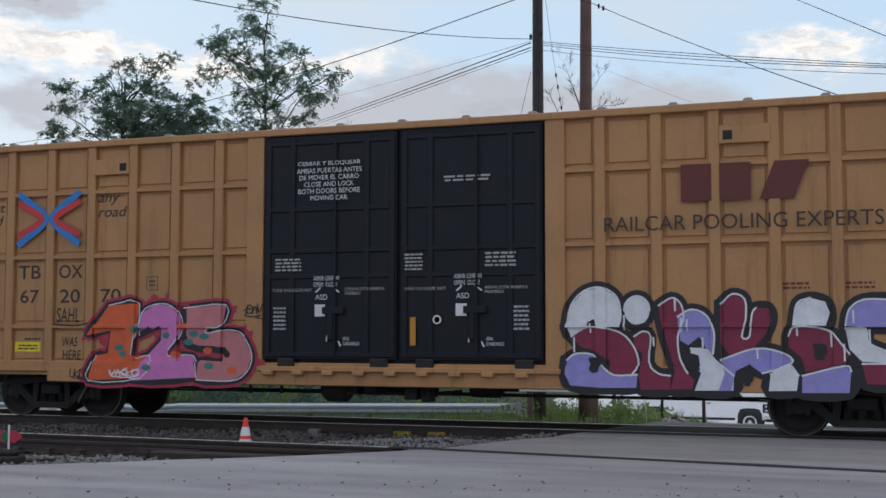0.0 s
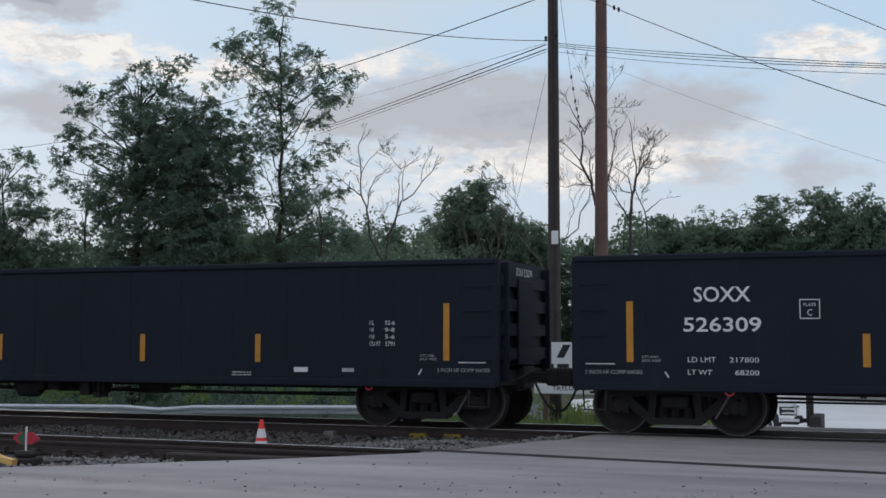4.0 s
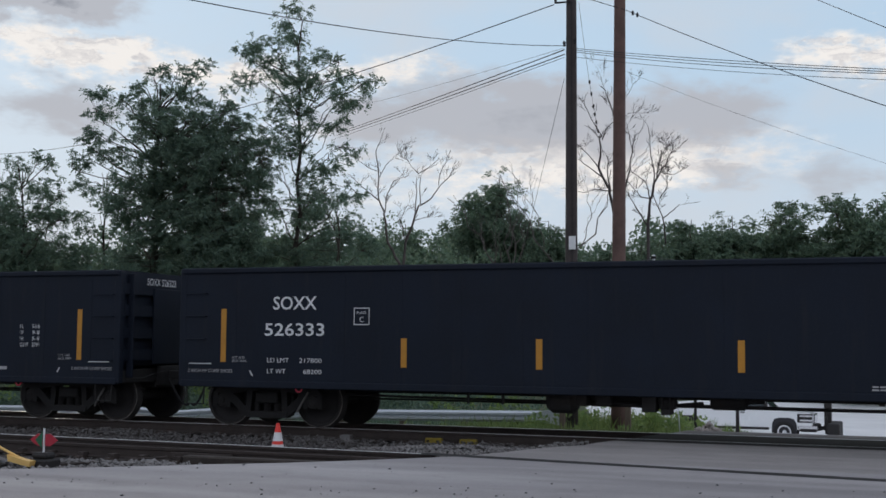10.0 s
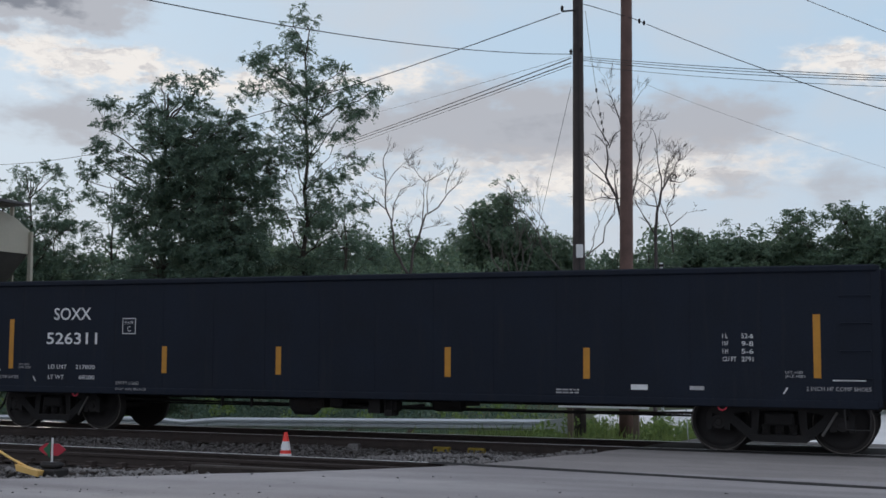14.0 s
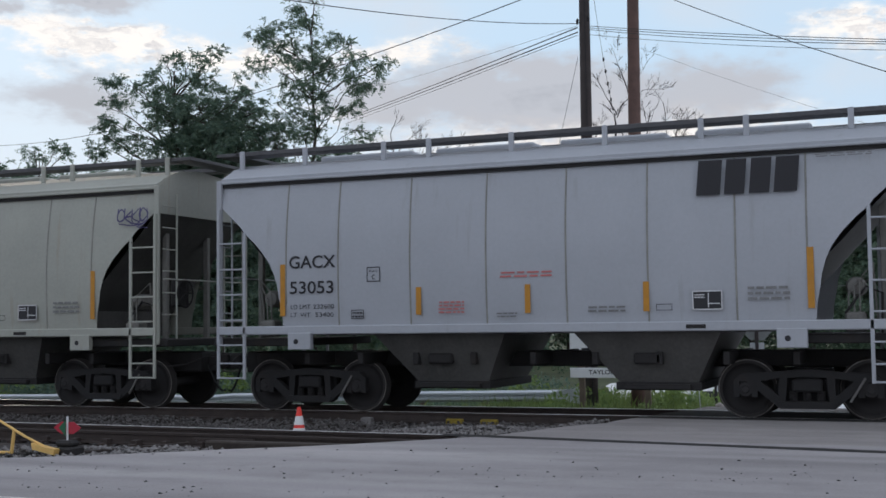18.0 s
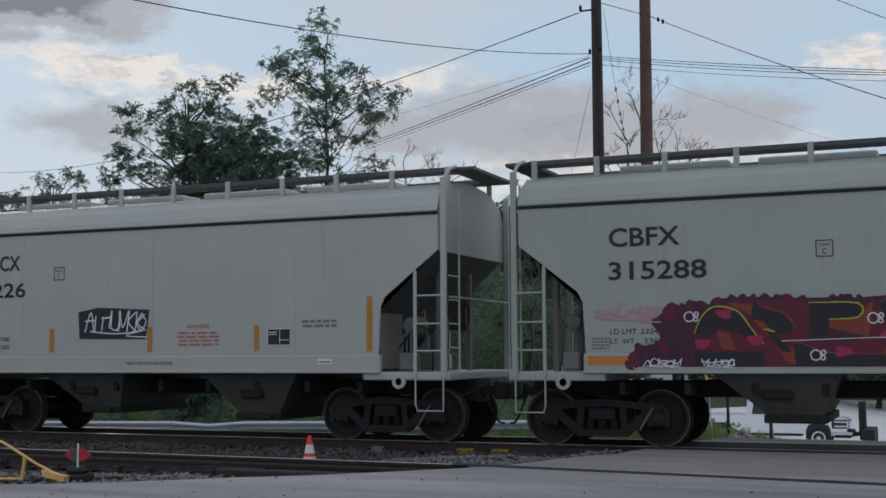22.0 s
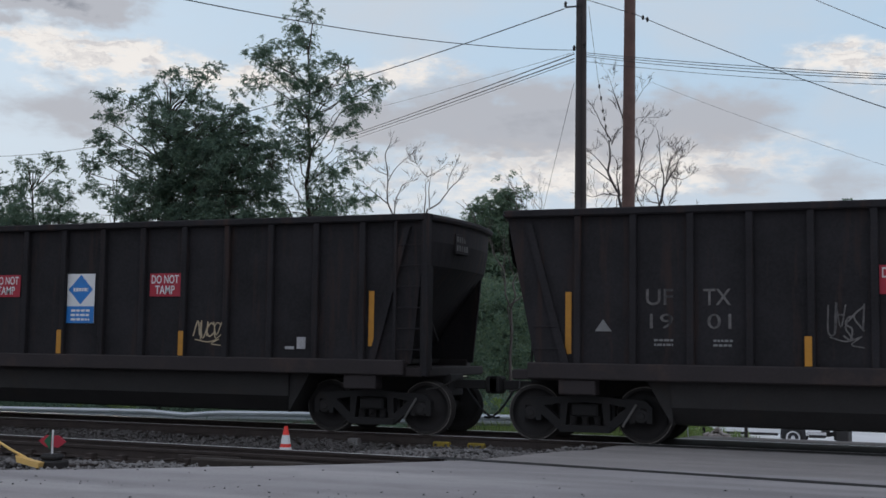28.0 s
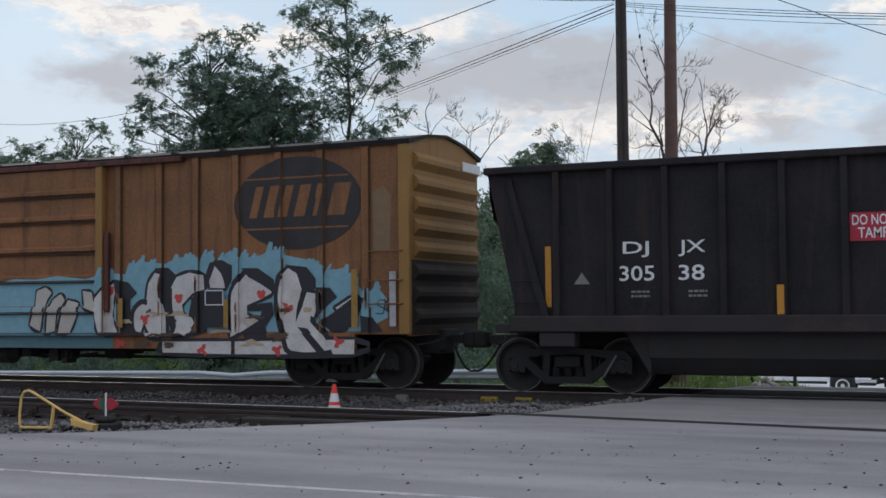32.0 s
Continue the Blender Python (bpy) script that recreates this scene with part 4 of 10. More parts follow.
def grass(name, label, region, n, h, seed, mat_):
    r = np.random.RandomState(seed)
    x0, x1, y0, y1 = region
    x, y = x0 + (x1 - x0) * r.rand(n), y0 + (y1 - y0) * r.rand(n)
    z = np.array([ground_z(a, b) for a, b in zip(x, y)])
    hh = h[0] + (h[1] - h[0]) * r.rand(n) ** 2
    a = r.rand(n) * 6.283
    dx, dy = np.cos(a), np.sin(a)
    w = 0.012 + 0.02 * r.rand(n)
    lx, ly = r.normal(0, 0.25, n) * hh, r.normal(0, 0.25, n) * hh
    p = np.stack([x, y, z], 1)
    s = np.stack([dx * w, dy * w, 0 * w], 1)
    m = p + np.stack([lx * 0.4, ly * 0.4, hh * 0.6], 1)
    t = p + np.stack([lx, ly, hh], 1)
    v = np.stack([p - s, p + s, m + s * 0.7, t, m - s * 0.7], 1)
    me = fast_mesh(name, v.reshape(-1, 3), np.arange(n * 5).reshape(-1, 5))
    me.materials.append(mat_)
    return tagged(new(name, me), label, "grass", kind="stuff")


def build_plants():
    tree((-31.6, 46, -1.2), 15.2, crown_lobes([(0.16, 14.8, 1.1, 0.5, 0.8), (1.7, 14.7, 0.7, 0.42, 0.7), (-1.5, 14.2, 1.15, 0.45, 0.8), (-2.6, 13.9, 0.8, 0.33, 0.7), (0.0, 13.5, 2.0, 0.8), (2.3, 13.4, 1.15, 0.6),
                                           (3.6, 12.7, 1.2, 0.7), (4.6, 11.8, 1.15, 0.85), (1.2, 12.0, 2.8, 1.2, 1.5), (-2.4, 12.8, 1.35, 0.65, 0.7), (-3.6, 12.2, 0.85, 0.5, 0.6), (-2.4, 11.3, 1.6, 0.8, 0.8), (2.8, 10.5, 3.0, 1.4, 1.9),
                                           (5.2, 10.2, 0.95, 1.2, 0.45), (0.1, 9.9, 2.1, 1.4, 1.6), (-4.0, 10.8, 0.85, 0.55, 0.5), (-2.9, 9.6, 1.1, 0.8, 0.5), (-0.7, 8.4, 1.9, 1.3, 1.0), (2.4, 8.2, 2.8, 1.5, 1.9), (1.6, 5.8, 4.0, 2.0, 1.2), (0.8, 2.8, 4.4, 2.2, 0.8)]),
         11, "broad leafy tree with dense dark foliage behind the railway", 0.26, 9.5, 5, 0.115, 0.34, 0.30, M_LEAFDARK, pairs=5)
    tree((-25.5, 48, -1.1), 18.2, crown_lobes([(-0.75, 17.3, 1.2, 0.6), (-1.1, 16.3, 1.5, 0.4), (-2.9, 16.0, 0.85, 0.36), (-1.7, 15.3, 1.5, 0.45), (1.3, 15.2, 0.95, 0.5), (0.2, 14.6, 1.9, 0.6), (2.9, 14.0, 1.15, 0.45), (-2.6, 14.6, 0.8, 0.35), (1.7, 13.4, 1.4, 0.55),
                                           (-0.2, 13.3, 1.5, 0.65), (1.3, 12.3, 1.15, 0.6), (-1.4, 12.4, 0.8, 0.7), (0.0, 11.5, 1.2, 0.7), (2.0, 10.9, 0.7, 0.45), (1.1, 10.0, 1.3, 0.7), (-0.9, 10.5, 1.0, 0.8, 0.5), (2.2, 9.2, 0.9, 0.6), (2.0, 7.8, 1.1, 0.7), (0.0, 8.7, 2.1, 1.0, 0.75), (0.2, 6.4, 2.4, 1.2, 0.9)]),
         12, "tall slender tree with airy feathery foliage behind the guardrail", 0.17, 15.0, 5, 0.105, 0.32, 0.27, pairs=5)
    tree((-40.0, 47, -1.3), 11.8, crown_lobes([(0.0, 11.2, 1.1, 0.38, 0.8), (1.6, 11.5, 0.8, 0.25, 0.6), (-0.7, 10.4, 1.2, 0.75), (1.1, 9.9, 1.5, 0.7, 0.8), (0.0, 8.7, 2.2, 1.0, 1.3), (2.7, 8.5, 1.2, 0.9, 0.7), (2.2, 7.0, 1.4, 1.4, 1.2), (2.5, 5.0, 1.6, 1.6, 1.2), (-0.4, 6.4, 3.0, 1.8, 1.2), (-0.6, 3.6, 3.4, 2.0)]),
         13, "smaller leafy tree at the wood's edge", 0.17, 9.5, 5, 0.11, 0.34, 0.30, pairs=5)
    tree((-44.8, 48, -1.3), 10.6, crown_lobes([(0.6, 10.6, 1.6, 0.7), (2.2, 9.6, 1.6, 0.9, 1.2), (0, 9.2, 2.2, 1.0), (-1.2, 8.2, 1.8, 1.2), (1.4, 7.4, 3.0, 1.6, 1.3), (0.8, 4.6, 3.4, 2.0)]), 14, "leafy tree at the wood's edge", 0.2, 9.5, 5, 0.12, 0.36, 0.32, pairs=5)
    tree((-36.6, 49, -1.3), 11.6, crown_lobes([(-0.8, 10.6, 1.0, 0.6, 0.5), (0.4, 9.4, 1.2, 0.9, 0.5), (-0.6, 8.2, 1.5, 1.0, 0.4), (0.6, 6.6, 1.6, 1.2, 0.4), (0.3, 3.8, 2.2, 1.6)]), 15, "loose young tree between larger trees", 0.14, 6.0, 5, 0.11, 0.34, 0.30, pairs=5)
    tree((-28.0, 45, -1.2), 10.8, crown_lobes([(0, 9.0, 1.8, 1.4), (0.3, 7.0, 2.2, 1.6, 1.3), (0.3, 4.6, 2.6, 2.0)]), 16, "dense dark tree leaning into its neighbours", 0.15, 9.0, 5, 0.12, 0.36, 0.32, M_LEAFDARK, pairs=5)
    tree((-22.6, 46, -1.0), 9.2, crown_lobes([(-0.5, 7.9, 0.9, 0.9), (0.1, 6.4, 1.5, 1.2), (0.3, 4.0, 2.3, 1.8)]), 17, "low leafy tree beside the slender tree", 0.13, 10.0, 5, 0.115, 0.34, 0.28, pairs=5)
    rng = random.Random(3)
    bare_tree((-22.2, 52, -1.0), ((0.17, 0.1, [(-0.0, -0.3), (-0.1, 6.2), (-0.7, 7.2), (-0.9, 8.6)]), (0.09, 0.03, [(-0.9, 8.6), (-1.2, 9.3), (-1.2, 10.7), (-1.3, 11.5), (-1.0, 12.1)]), (0.07, 0.02, [(-1.2, 9.2), (-1.9, 9.7), (-3.0, 10.6)]), (0.06, 0.02, [(-0.9, 8.6), (-0.8, 9.5), (-0.5, 10.1), (-0.0, 10.3)]), (0.04, 0.015, [(-1.3, 10.6), (-1.8, 10.8), (-2.4, 11.3)]), (0.04, 0.015, [(-1.2, 10.3), (-0.9, 10.9), (-0.5, 11.3), (-0.2, 11.5)]), (0.15, 0.09, [(0.0, 5.9), (0.2, 7.2), (0.6, 8.1), (0.9, 8.9)]), (0.08, 0.03, [(0.9, 8.9), (1.4, 9.2), (1.8, 9.8), (2.4, 10.4)]), (0.06, 0.025, [(0.9, 8.9), (0.8, 9.8), (0.8, 10.4)]), (0.07, 0.03, [(0.6, 8.2), (0.7, 9.3), (0.7, 10.1)]), (0.04, 0.015, [(0.8, 10.4), (0.5, 10.7), (0.3, 11.1)]), (0.04, 0.015, [(0.8, 10.4), (1.2, 10.6), (1.7, 10.8)]), (0.04, 0.015, [(1.8, 9.8), (1.9, 10.5), (2.2, 11.0)]), (0.06, 0.02, [(0.2, 7.2), (-0.1, 8.2), (0.2, 8.9)]), (0.04, 0.015, [(0.6, 8.2), (1.1, 8.3), (1.5, 8.3)])), 71, "pale bare dead tree with two diverging trunks among the greenery", M_PALEBARK, 0.32, 80)
    bare_tree((-9.5, 41, -1.0), ((0.15, 0.1, [(0.1, -0.3), (-0.0, 6.7), (-0.2, 7.8)]), (0.1, 0.05, [(-0.2, 7.8), (-0.6, 8.6), (-0.5, 9.2), (-0.5, 9.7)]), (0.05, 0.02, [(-0.5, 9.6), (-0.4, 10.0), (-0.0, 10.4)]), (0.05, 0.02, [(-0.5, 9.7), (-0.7, 10.1), (-1.1, 10.9)]), (0.05, 0.015, [(-0.6, 8.6), (-1.0, 9.1), (-1.4, 9.5)]), (0.05, 0.015, [(-0.5, 8.3), (-1.0, 8.7), (-1.4, 9.0)]), (0.045, 0.012, [(-0.2, 7.8), (-0.8, 7.9), (-1.2, 7.8), (-1.5, 7.9)]), (0.07, 0.03, [(-0.2, 7.8), (-0.3, 8.3), (-0.3, 8.8)]), (0.07, 0.03, [(-0.1, 8.0), (-0.0, 9.1), (-0.1, 10.5), (-0.3, 11.1)]), (0.03, 0.01, [(-0.1, 10.5), (-0.4, 11.3), (-0.7, 12.2)]), (0.03, 0.01, [(-0.0, 10.2), (0.3, 11.0), (0.7, 11.6)]), (0.03, 0.01, [(-0.0, 9.9), (0.4, 10.5), (1.1, 10.5)]), (0.07, 0.03, [(0.0, 6.9), (0.4, 8.2), (0.6, 9.1), (0.7, 9.7)]), (0.03, 0.012, [(0.6, 9.1), (0.5, 9.5), (0.4, 10.1)])), 72, "tall crooked bare dead tree behind the poles", None, 0.28, 70)
    bare_tree((-8.7, 42, -1.0), ((0.15, 0.1, [(0.0, -0.3), (0.1, 6.8), (0.2, 7.6)]), (0.1, 0.05, [(0.2, 7.6), (0.3, 8.1), (0.5, 8.4), (0.7, 8.7)]), (0.05, 0.02, [(0.7, 8.7), (0.8, 9.1), (0.9, 9.3)]), (0.06, 0.025, [(0.3, 8.0), (0.3, 8.7), (0.2, 9.1), (0.1, 10.2)]), (0.05, 0.02, [(0.4, 8.3), (0.5, 9.1), (0.8, 9.6)]), (0.04, 0.012, [(0.6, 8.5), (1.0, 8.4), (1.3, 8.5)]), (0.05, 0.02, [(0.2, 7.5), (0.0, 8.2), (-0.5, 8.6)]), (0.05, 0.02, [(0.2, 7.6), (-0.2, 7.7), (-0.6, 8.2)]), (0.06, 0.02, [(0.1, 6.6), (-0.3, 7.3), (-0.6, 7.9)]), (0.06, 0.03, [(0.7, 6.0), (0.6, 7.0), (0.3, 7.8)]), (0.045, 0.015, [(0.6, 6.9), (1.0, 7.2), (1.2, 7.4)]), (0.04, 0.015, [(0.5, 7.6), (0.8, 8.0), (0.8, 8.4)])), 73, "spreading bare dead tree behind the poles", None, 0.28, 75)
    dead_tree((-15.4, 55, -1.0), 11.6, 0.36, 31, "thin bare tree in the hedge line", 0.075, 4, M_PALEBARK)
    dead_tree((-18.6, 56, -1.0), 9.4, 0.30, 33, "thin bare snag in the hedge line", 0.09, 3, M_PALEBARK)
    # wood edge further off
    far = ((-41, 80, 9.2), (-37, 83, 10.3), (-33.5, 79, 10.2), (-30.6, 83, 11.0), (-28.6, 80, 11.6), (-26.8, 80, 13.6), (-24.4, 84, 10.6), (-20.3, 86, 9.0), (-17.3, 82, 8.9), (-14.2, 84, 10.4),
           (-11.2, 82, 10.4), (-7.6, 83, 11.4), (-4.4, 82, 11.4), (-2.0, 80, 11.0), (1.5, 82, 11.5), (5, 80, 12))
    for i, (x, y, h) in enumerate(far):
        w = rng.uniform(1.9, 2.6)
        h -= ground_z(x, y) + 0.7
        tree((x, y, ground_z(x, y)), h + 1.2, crown_lobes([(0, h * 0.95, w * 0.5, h * 0.10), (rng.uniform(-0.8, 0.8), h * 0.84, w * 0.85, h * 0.13), (rng.uniform(-0.9, 0.9), h * 0.66, w * 1.15, h * 0.2, 1.2), (rng.uniform(-1, 1), h * 0.38, w * 1.3, h * 0.26)]),
             40 + i, "leafy tree in the distant wood edge", 0.2, 11.0, 4, 0.19, 0.5, 0.42, M_LEAFFAR, pairs=4)
    spots = []
    for _ in range(2300):
        x = rng.uniform(-66, -19)
        y = rng.uniform(43, 66)
        top = min(9.0, 1.6 + (y - 42) * 0.7) + 1.0 * noise.noise((x * 0.4, y * 0.2, 9)) - 2.6 * math.exp(-((x + 21) / 2.2) ** 2) - 1.2 * math.exp(-((x * 47 / y + 37.0) / 1.2) ** 2)
        spots.append((x, y, ground_z(x, y) + rng.uniform(0.05, 1.0) * max(top, 0.6), rng.uniform(0.5, 1.0)))
    bushes("undergrowth", "dense dark undergrowth below the trees", spots, 61, 95, 0.17, M_LEAFFAR)
    spots = []
    for _ in range(2100):
        x = rng.uniform(-70, 34)
        y = rng.uniform(84, 112)
        top = 9.7 + (y - 84) * 0.06 + 1.5 * noise.noise((x * 0.22, y * 0.04, 2)) - 1.6 * math.exp(-((x + 22.5) / 2.0) ** 2)
        spots.append((x, y, -0.8 + rng.uniform(0.0, 1.0) ** 0.8 * (top + 0.2), rng.uniform(0.8, 1.6)))
    bushes("distant_wood", "distant mixed green wood closing the view", spots, 62, 80, 0.34, M_LEAFFAR)
    spots = []
    for _ in range(230):
        x = rng.uniform(-48, -12)
        y = rng.uniform(38.5, 43.5)
        spots.append((x, y, ground_z(x, y) + rng.uniform(0.1, 0.9), rng.uniform(0.3, 0.6)))
    bushes("roadside_weeds", "dull green weeds along the guardrail", spots, 63, 70, 0.12, M_LEAFDARK)
    spots = []
    for _ in range(64):
        x = -11 - 26 * rng.random()
        if noise.noise((x * 0.35, 4, 1)) > -0.12:
            y = rng.uniform(34.4, 36.5)
            spots.append((x, y, -0.75 + rng.uniform(0.0, 0.75) + 0.25 * noise.noise((x, 2, 2)), rng.uniform(0.18, 0.4)))
    bushes("roadside_weeds", "bright tufts of weed above the guardrail", spots, 65, 45, 0.11, M_LEAFBRIGHT)
    spots = []
    for _ in range(60):
        x = rng.uniform(-9.5, -5.6)
        y = rng.uniform(30, 37)
        spots.append((x, y, ground_z(x, y) + rng.uniform(0.1, 0.7), rng.uniform(0.2, 0.42)))
    bushes("roadside_weeds", "tall yellow-green weeds round the pole bases", spots, 64, 60, 0.10, M_LEAFBRIGHT)
    grass("verge_grass", "long yellow-green grass on the verge", (-12, -4.6, 25, 38), 7000, (0.2, 0.75), 7, M_GRASS)
    grass("verge_grass", "rough grass along the guardrail", (-46, -12, 30, 42), 12000, (0.15, 0.6), 8, M_LEAF)

# ---- train ----
TRAVEL = ((0, 0.05), (4, 29.95), (8, 60.06), (12, 90.43), (16, 121.33), (20, 152.30), (24, 183.46), (28, 214.60), (32, 246.12))


def travelled(t):
    """Metres that the train has run at t, through the knots as a natural spline."""
    k = np.array([p[0] for p in TRAVEL], float)
    v = np.array([p[1] for p in TRAVEL])
    n, h = len(k), 4.0
    a, b = np.eye(n), np.zeros(n)
    for i in range(1, n - 1):
        a[i, i - 1:i + 2] = h / 6, 2 * h / 3, h / 6
        b[i] = (v[i + 1] - 2 * v[i] + v[i - 1]) / h
    m = np.linalg.solve(a, b)
    i = int(min(max(t // h, 0), n - 2))
    p, q = (k[i + 1] - t) / h, (t - k[i]) / h
    return float(p * v[i] + q * v[i + 1] + ((p ** 3 - p) * m[i] + (q ** 3 - q) * m[i + 1]) * h * h / 6)

SIDE = -1.6


def bars(car, x, z, w, h, rows, mat_, seed=0, y=-1.606, name="small_print"):
    """Print too small to read: rows of short bars."""
    rng = random.Random(seed)
    sh, pitch = S(), h / rows
    for r in range(rows):
        a = x + rng.uniform(0, 0.05) * w
        while a < x + w * 0.97:
            b = min(x + w, a + rng.uniform(0.10, 0.28) * w)
            sh.rect(a, z + r * pitch + pitch * 0.2, b - a, pitch * 0.5, y)
            a = b + 0.05 * w
    return part(name, sh, mat_, car)


def tape(car, x, z0, z1, w=0.105, mat_=None, y=-1.606):
    return part("reflector_tape", S().rect(x - w / 2, z0, w, z1 - z0, y), mat_ or M_REFLECT, car)


def outline_box(car, x, z, w, h, mat_, t=0.02, y=-1.606, name="stencil_frame"):
    sh = S().rect(x, z, w, t, y).rect(x, z + h - t, w, t, y).rect(x, z, t, h, y).rect(x + w - t, z, t, h, y)
    return part(name, sh, mat_, car)


def plate_c(car, x, z, mat_, s=0.26, y=-1.606):
    outline_box(car, x, z, s, s, mat_, 0.014, y)
    lettering(car, "C", x + s * 0.38, z + s * 0.16, s * 0.24, s * 0.32, mat_, y)
    lettering(car, "PLATE", x + s * 0.2, z + s * 0.64, s * 0.6, s * 0.15, mat_, y)


def stencil(car, x, z, w, h, y=-1.606):
    """Black consolidated stencil with white frame lines."""
    part("stencil_panel", S().rect(x, z, w, h, y), M_BLACKLET, car)
    outline_box(car, x, z, w, h, M_WHITE, 0.016, y - 0.003)
    part("stencil_lines", S().rect(x + w * 0.52, z + h * 0.12, 0.014, h * 0.76, y - 0.003).rect(x + w * 0.5, z + h * 0.3, w * 0.42, 0.014, y - 0.003), M_WHITE, car)
    bars(car, x + w * 0.06, z + h * 0.6, w * 0.36, h * 0.25, 2, M_WHITE, 5, y - 0.003)


GLYPHS = (((0.1, 1), (0.12, 0)), ((0.05, 0.55), (0.9, 0.6)), ((0.9, 1), (0.85, 0)), ((0.9, 0.95), (0.3, 1), (0.1, 0.7), (0.8, 0.4), (0.6, 0), (0, 0.1)), ((0, 1), (0.45, 0.1), (0.95, 1)),
          ((0.9, 0.8), (0.4, 1), (0.05, 0.5), (0.4, 0), (0.95, 0.2)), ((0.1, 0), (0.5, 1), (0.9, 0)), ((0.1, 1), (0.1, 0.1), (0.9, 0.1), (0.9, 1)), ((0.8, 1), (0.1, 0.5), (0.95, 0)), ((0.5, 1), (0.0, 0.5), (0.5, 0), (1.0, 0.5), (0.5, 1)))


def tag(car, x, z, w, h, seed, mat_, width=0.03, y=-1.607, name="spray_tag", letters=5):
    """A quick spray signature that cannot be read: slanting strokes and hooks packed together, and a flicked tail."""
    rng = random.Random(seed)
    sh = S()
    step = w / letters
    n = 0
    for i in range(letters):
        lift = rng.uniform(-0.1, 0.1) * h
        tall = rng.uniform(0.55, 0.8) * h
        for g in rng.sample(GLYPHS, 2):
            pts = [(x + step * (i + a * 1.15 + rng.uniform(-0.1, 0.1)) + 0.12 * b * step, z + h * 0.26 + lift + b * tall + rng.uniform(-0.05, 0.05) * h) for a, b in g]
            n += 1
            sh.stroke(pts, width * rng.uniform(0.65, 0.95), y - 0.0003 * n, 4)
    if letters > 2:
        sh.stroke([(x + w * 0.1, z + h * 0.2), (x + w * 0.55, z + h * 0.1), (x + w * 0.98, z + h * 0.22)], width * 0.7, y - 0.004, 5)
        sh.stroke([(x + w * 0.98, z + h * 0.22), (x + w * 0.7, z + h * 0.02), (x + w * 1.05, z - h * 0.05)], width * 0.6, y - 0.0043, 5)
    return part(name, sh, mat_, car)


def blob(cx, cz, rx, rz, seed, spikes=0.25, n=40):
    """An uneven sprayed cloud outline."""
    rng = random.Random(seed)
    ph = [rng.uniform(0, 6.28) for _ in range(4)]
    pts = []
    for i in range(n):
        a = 2 * math.pi * i / n
        k = 1 + spikes * (0.4 * math.sin(3 * a + ph[0]) + 0.3 * math.sin(7 * a + ph[1]) + 0.3 * math.sin(13 * a + ph[2]))
        c, s = math.cos(a), math.sin(a)
        c, s = math.copysign(abs(c) ** 0.6, c), math.copysign(abs(s) ** 0.6, s)
        pts.append((cx + rx * c * k, cz + rz * s * k))
    return pts


PAINTED = ("graffiti", "spray_tag", "paint_drip", "grime", "worn_edge", "post_seam", "oval", "emblem", "patched")


def lay_on(car, surface, xs, zs, base=-1.611):
    """Lay the sprayed patches of a car on its ribbed side: cut them at the ribs' edges and set every piece on the surface below it."""
    for ob in car.children:
        if ob.type != "MESH" or not ob.name.startswith(PAINTED):
            continue
        bm = bmesh.new()
        bm.from_mesh(ob.data)
        bmesh.ops.triangulate(bm, faces=bm.faces[:])
        lo = [min(v.co[i] for v in bm.verts) for i in range(3)]
        hi = [max(v.co[i] for v in bm.verts) for i in range(3)]
        for axis, cuts in ((0, xs), (2, zs)):
            for c in cuts:
                for e in (-0.003, 0.003):
                    if lo[axis] < c + e < hi[axis]:
                        at, way = Vector((0, 0, 0)), Vector((0, 0, 0))
                        at[axis], way[axis] = c + e, 1.0
                        bmesh.ops.bisect_plane(bm, geom=bm.verts[:] + bm.edges[:] + bm.faces[:], plane_co=at, plane_no=way, dist=1e-5)
        for v in bm.verts:
            v.co.y = surface(v.co.x, v.co.z) - 0.004 + (v.co.y - base)
        bm.to_mesh(ob.data)
        bm.free()


# -- running gear, shared by all cars --


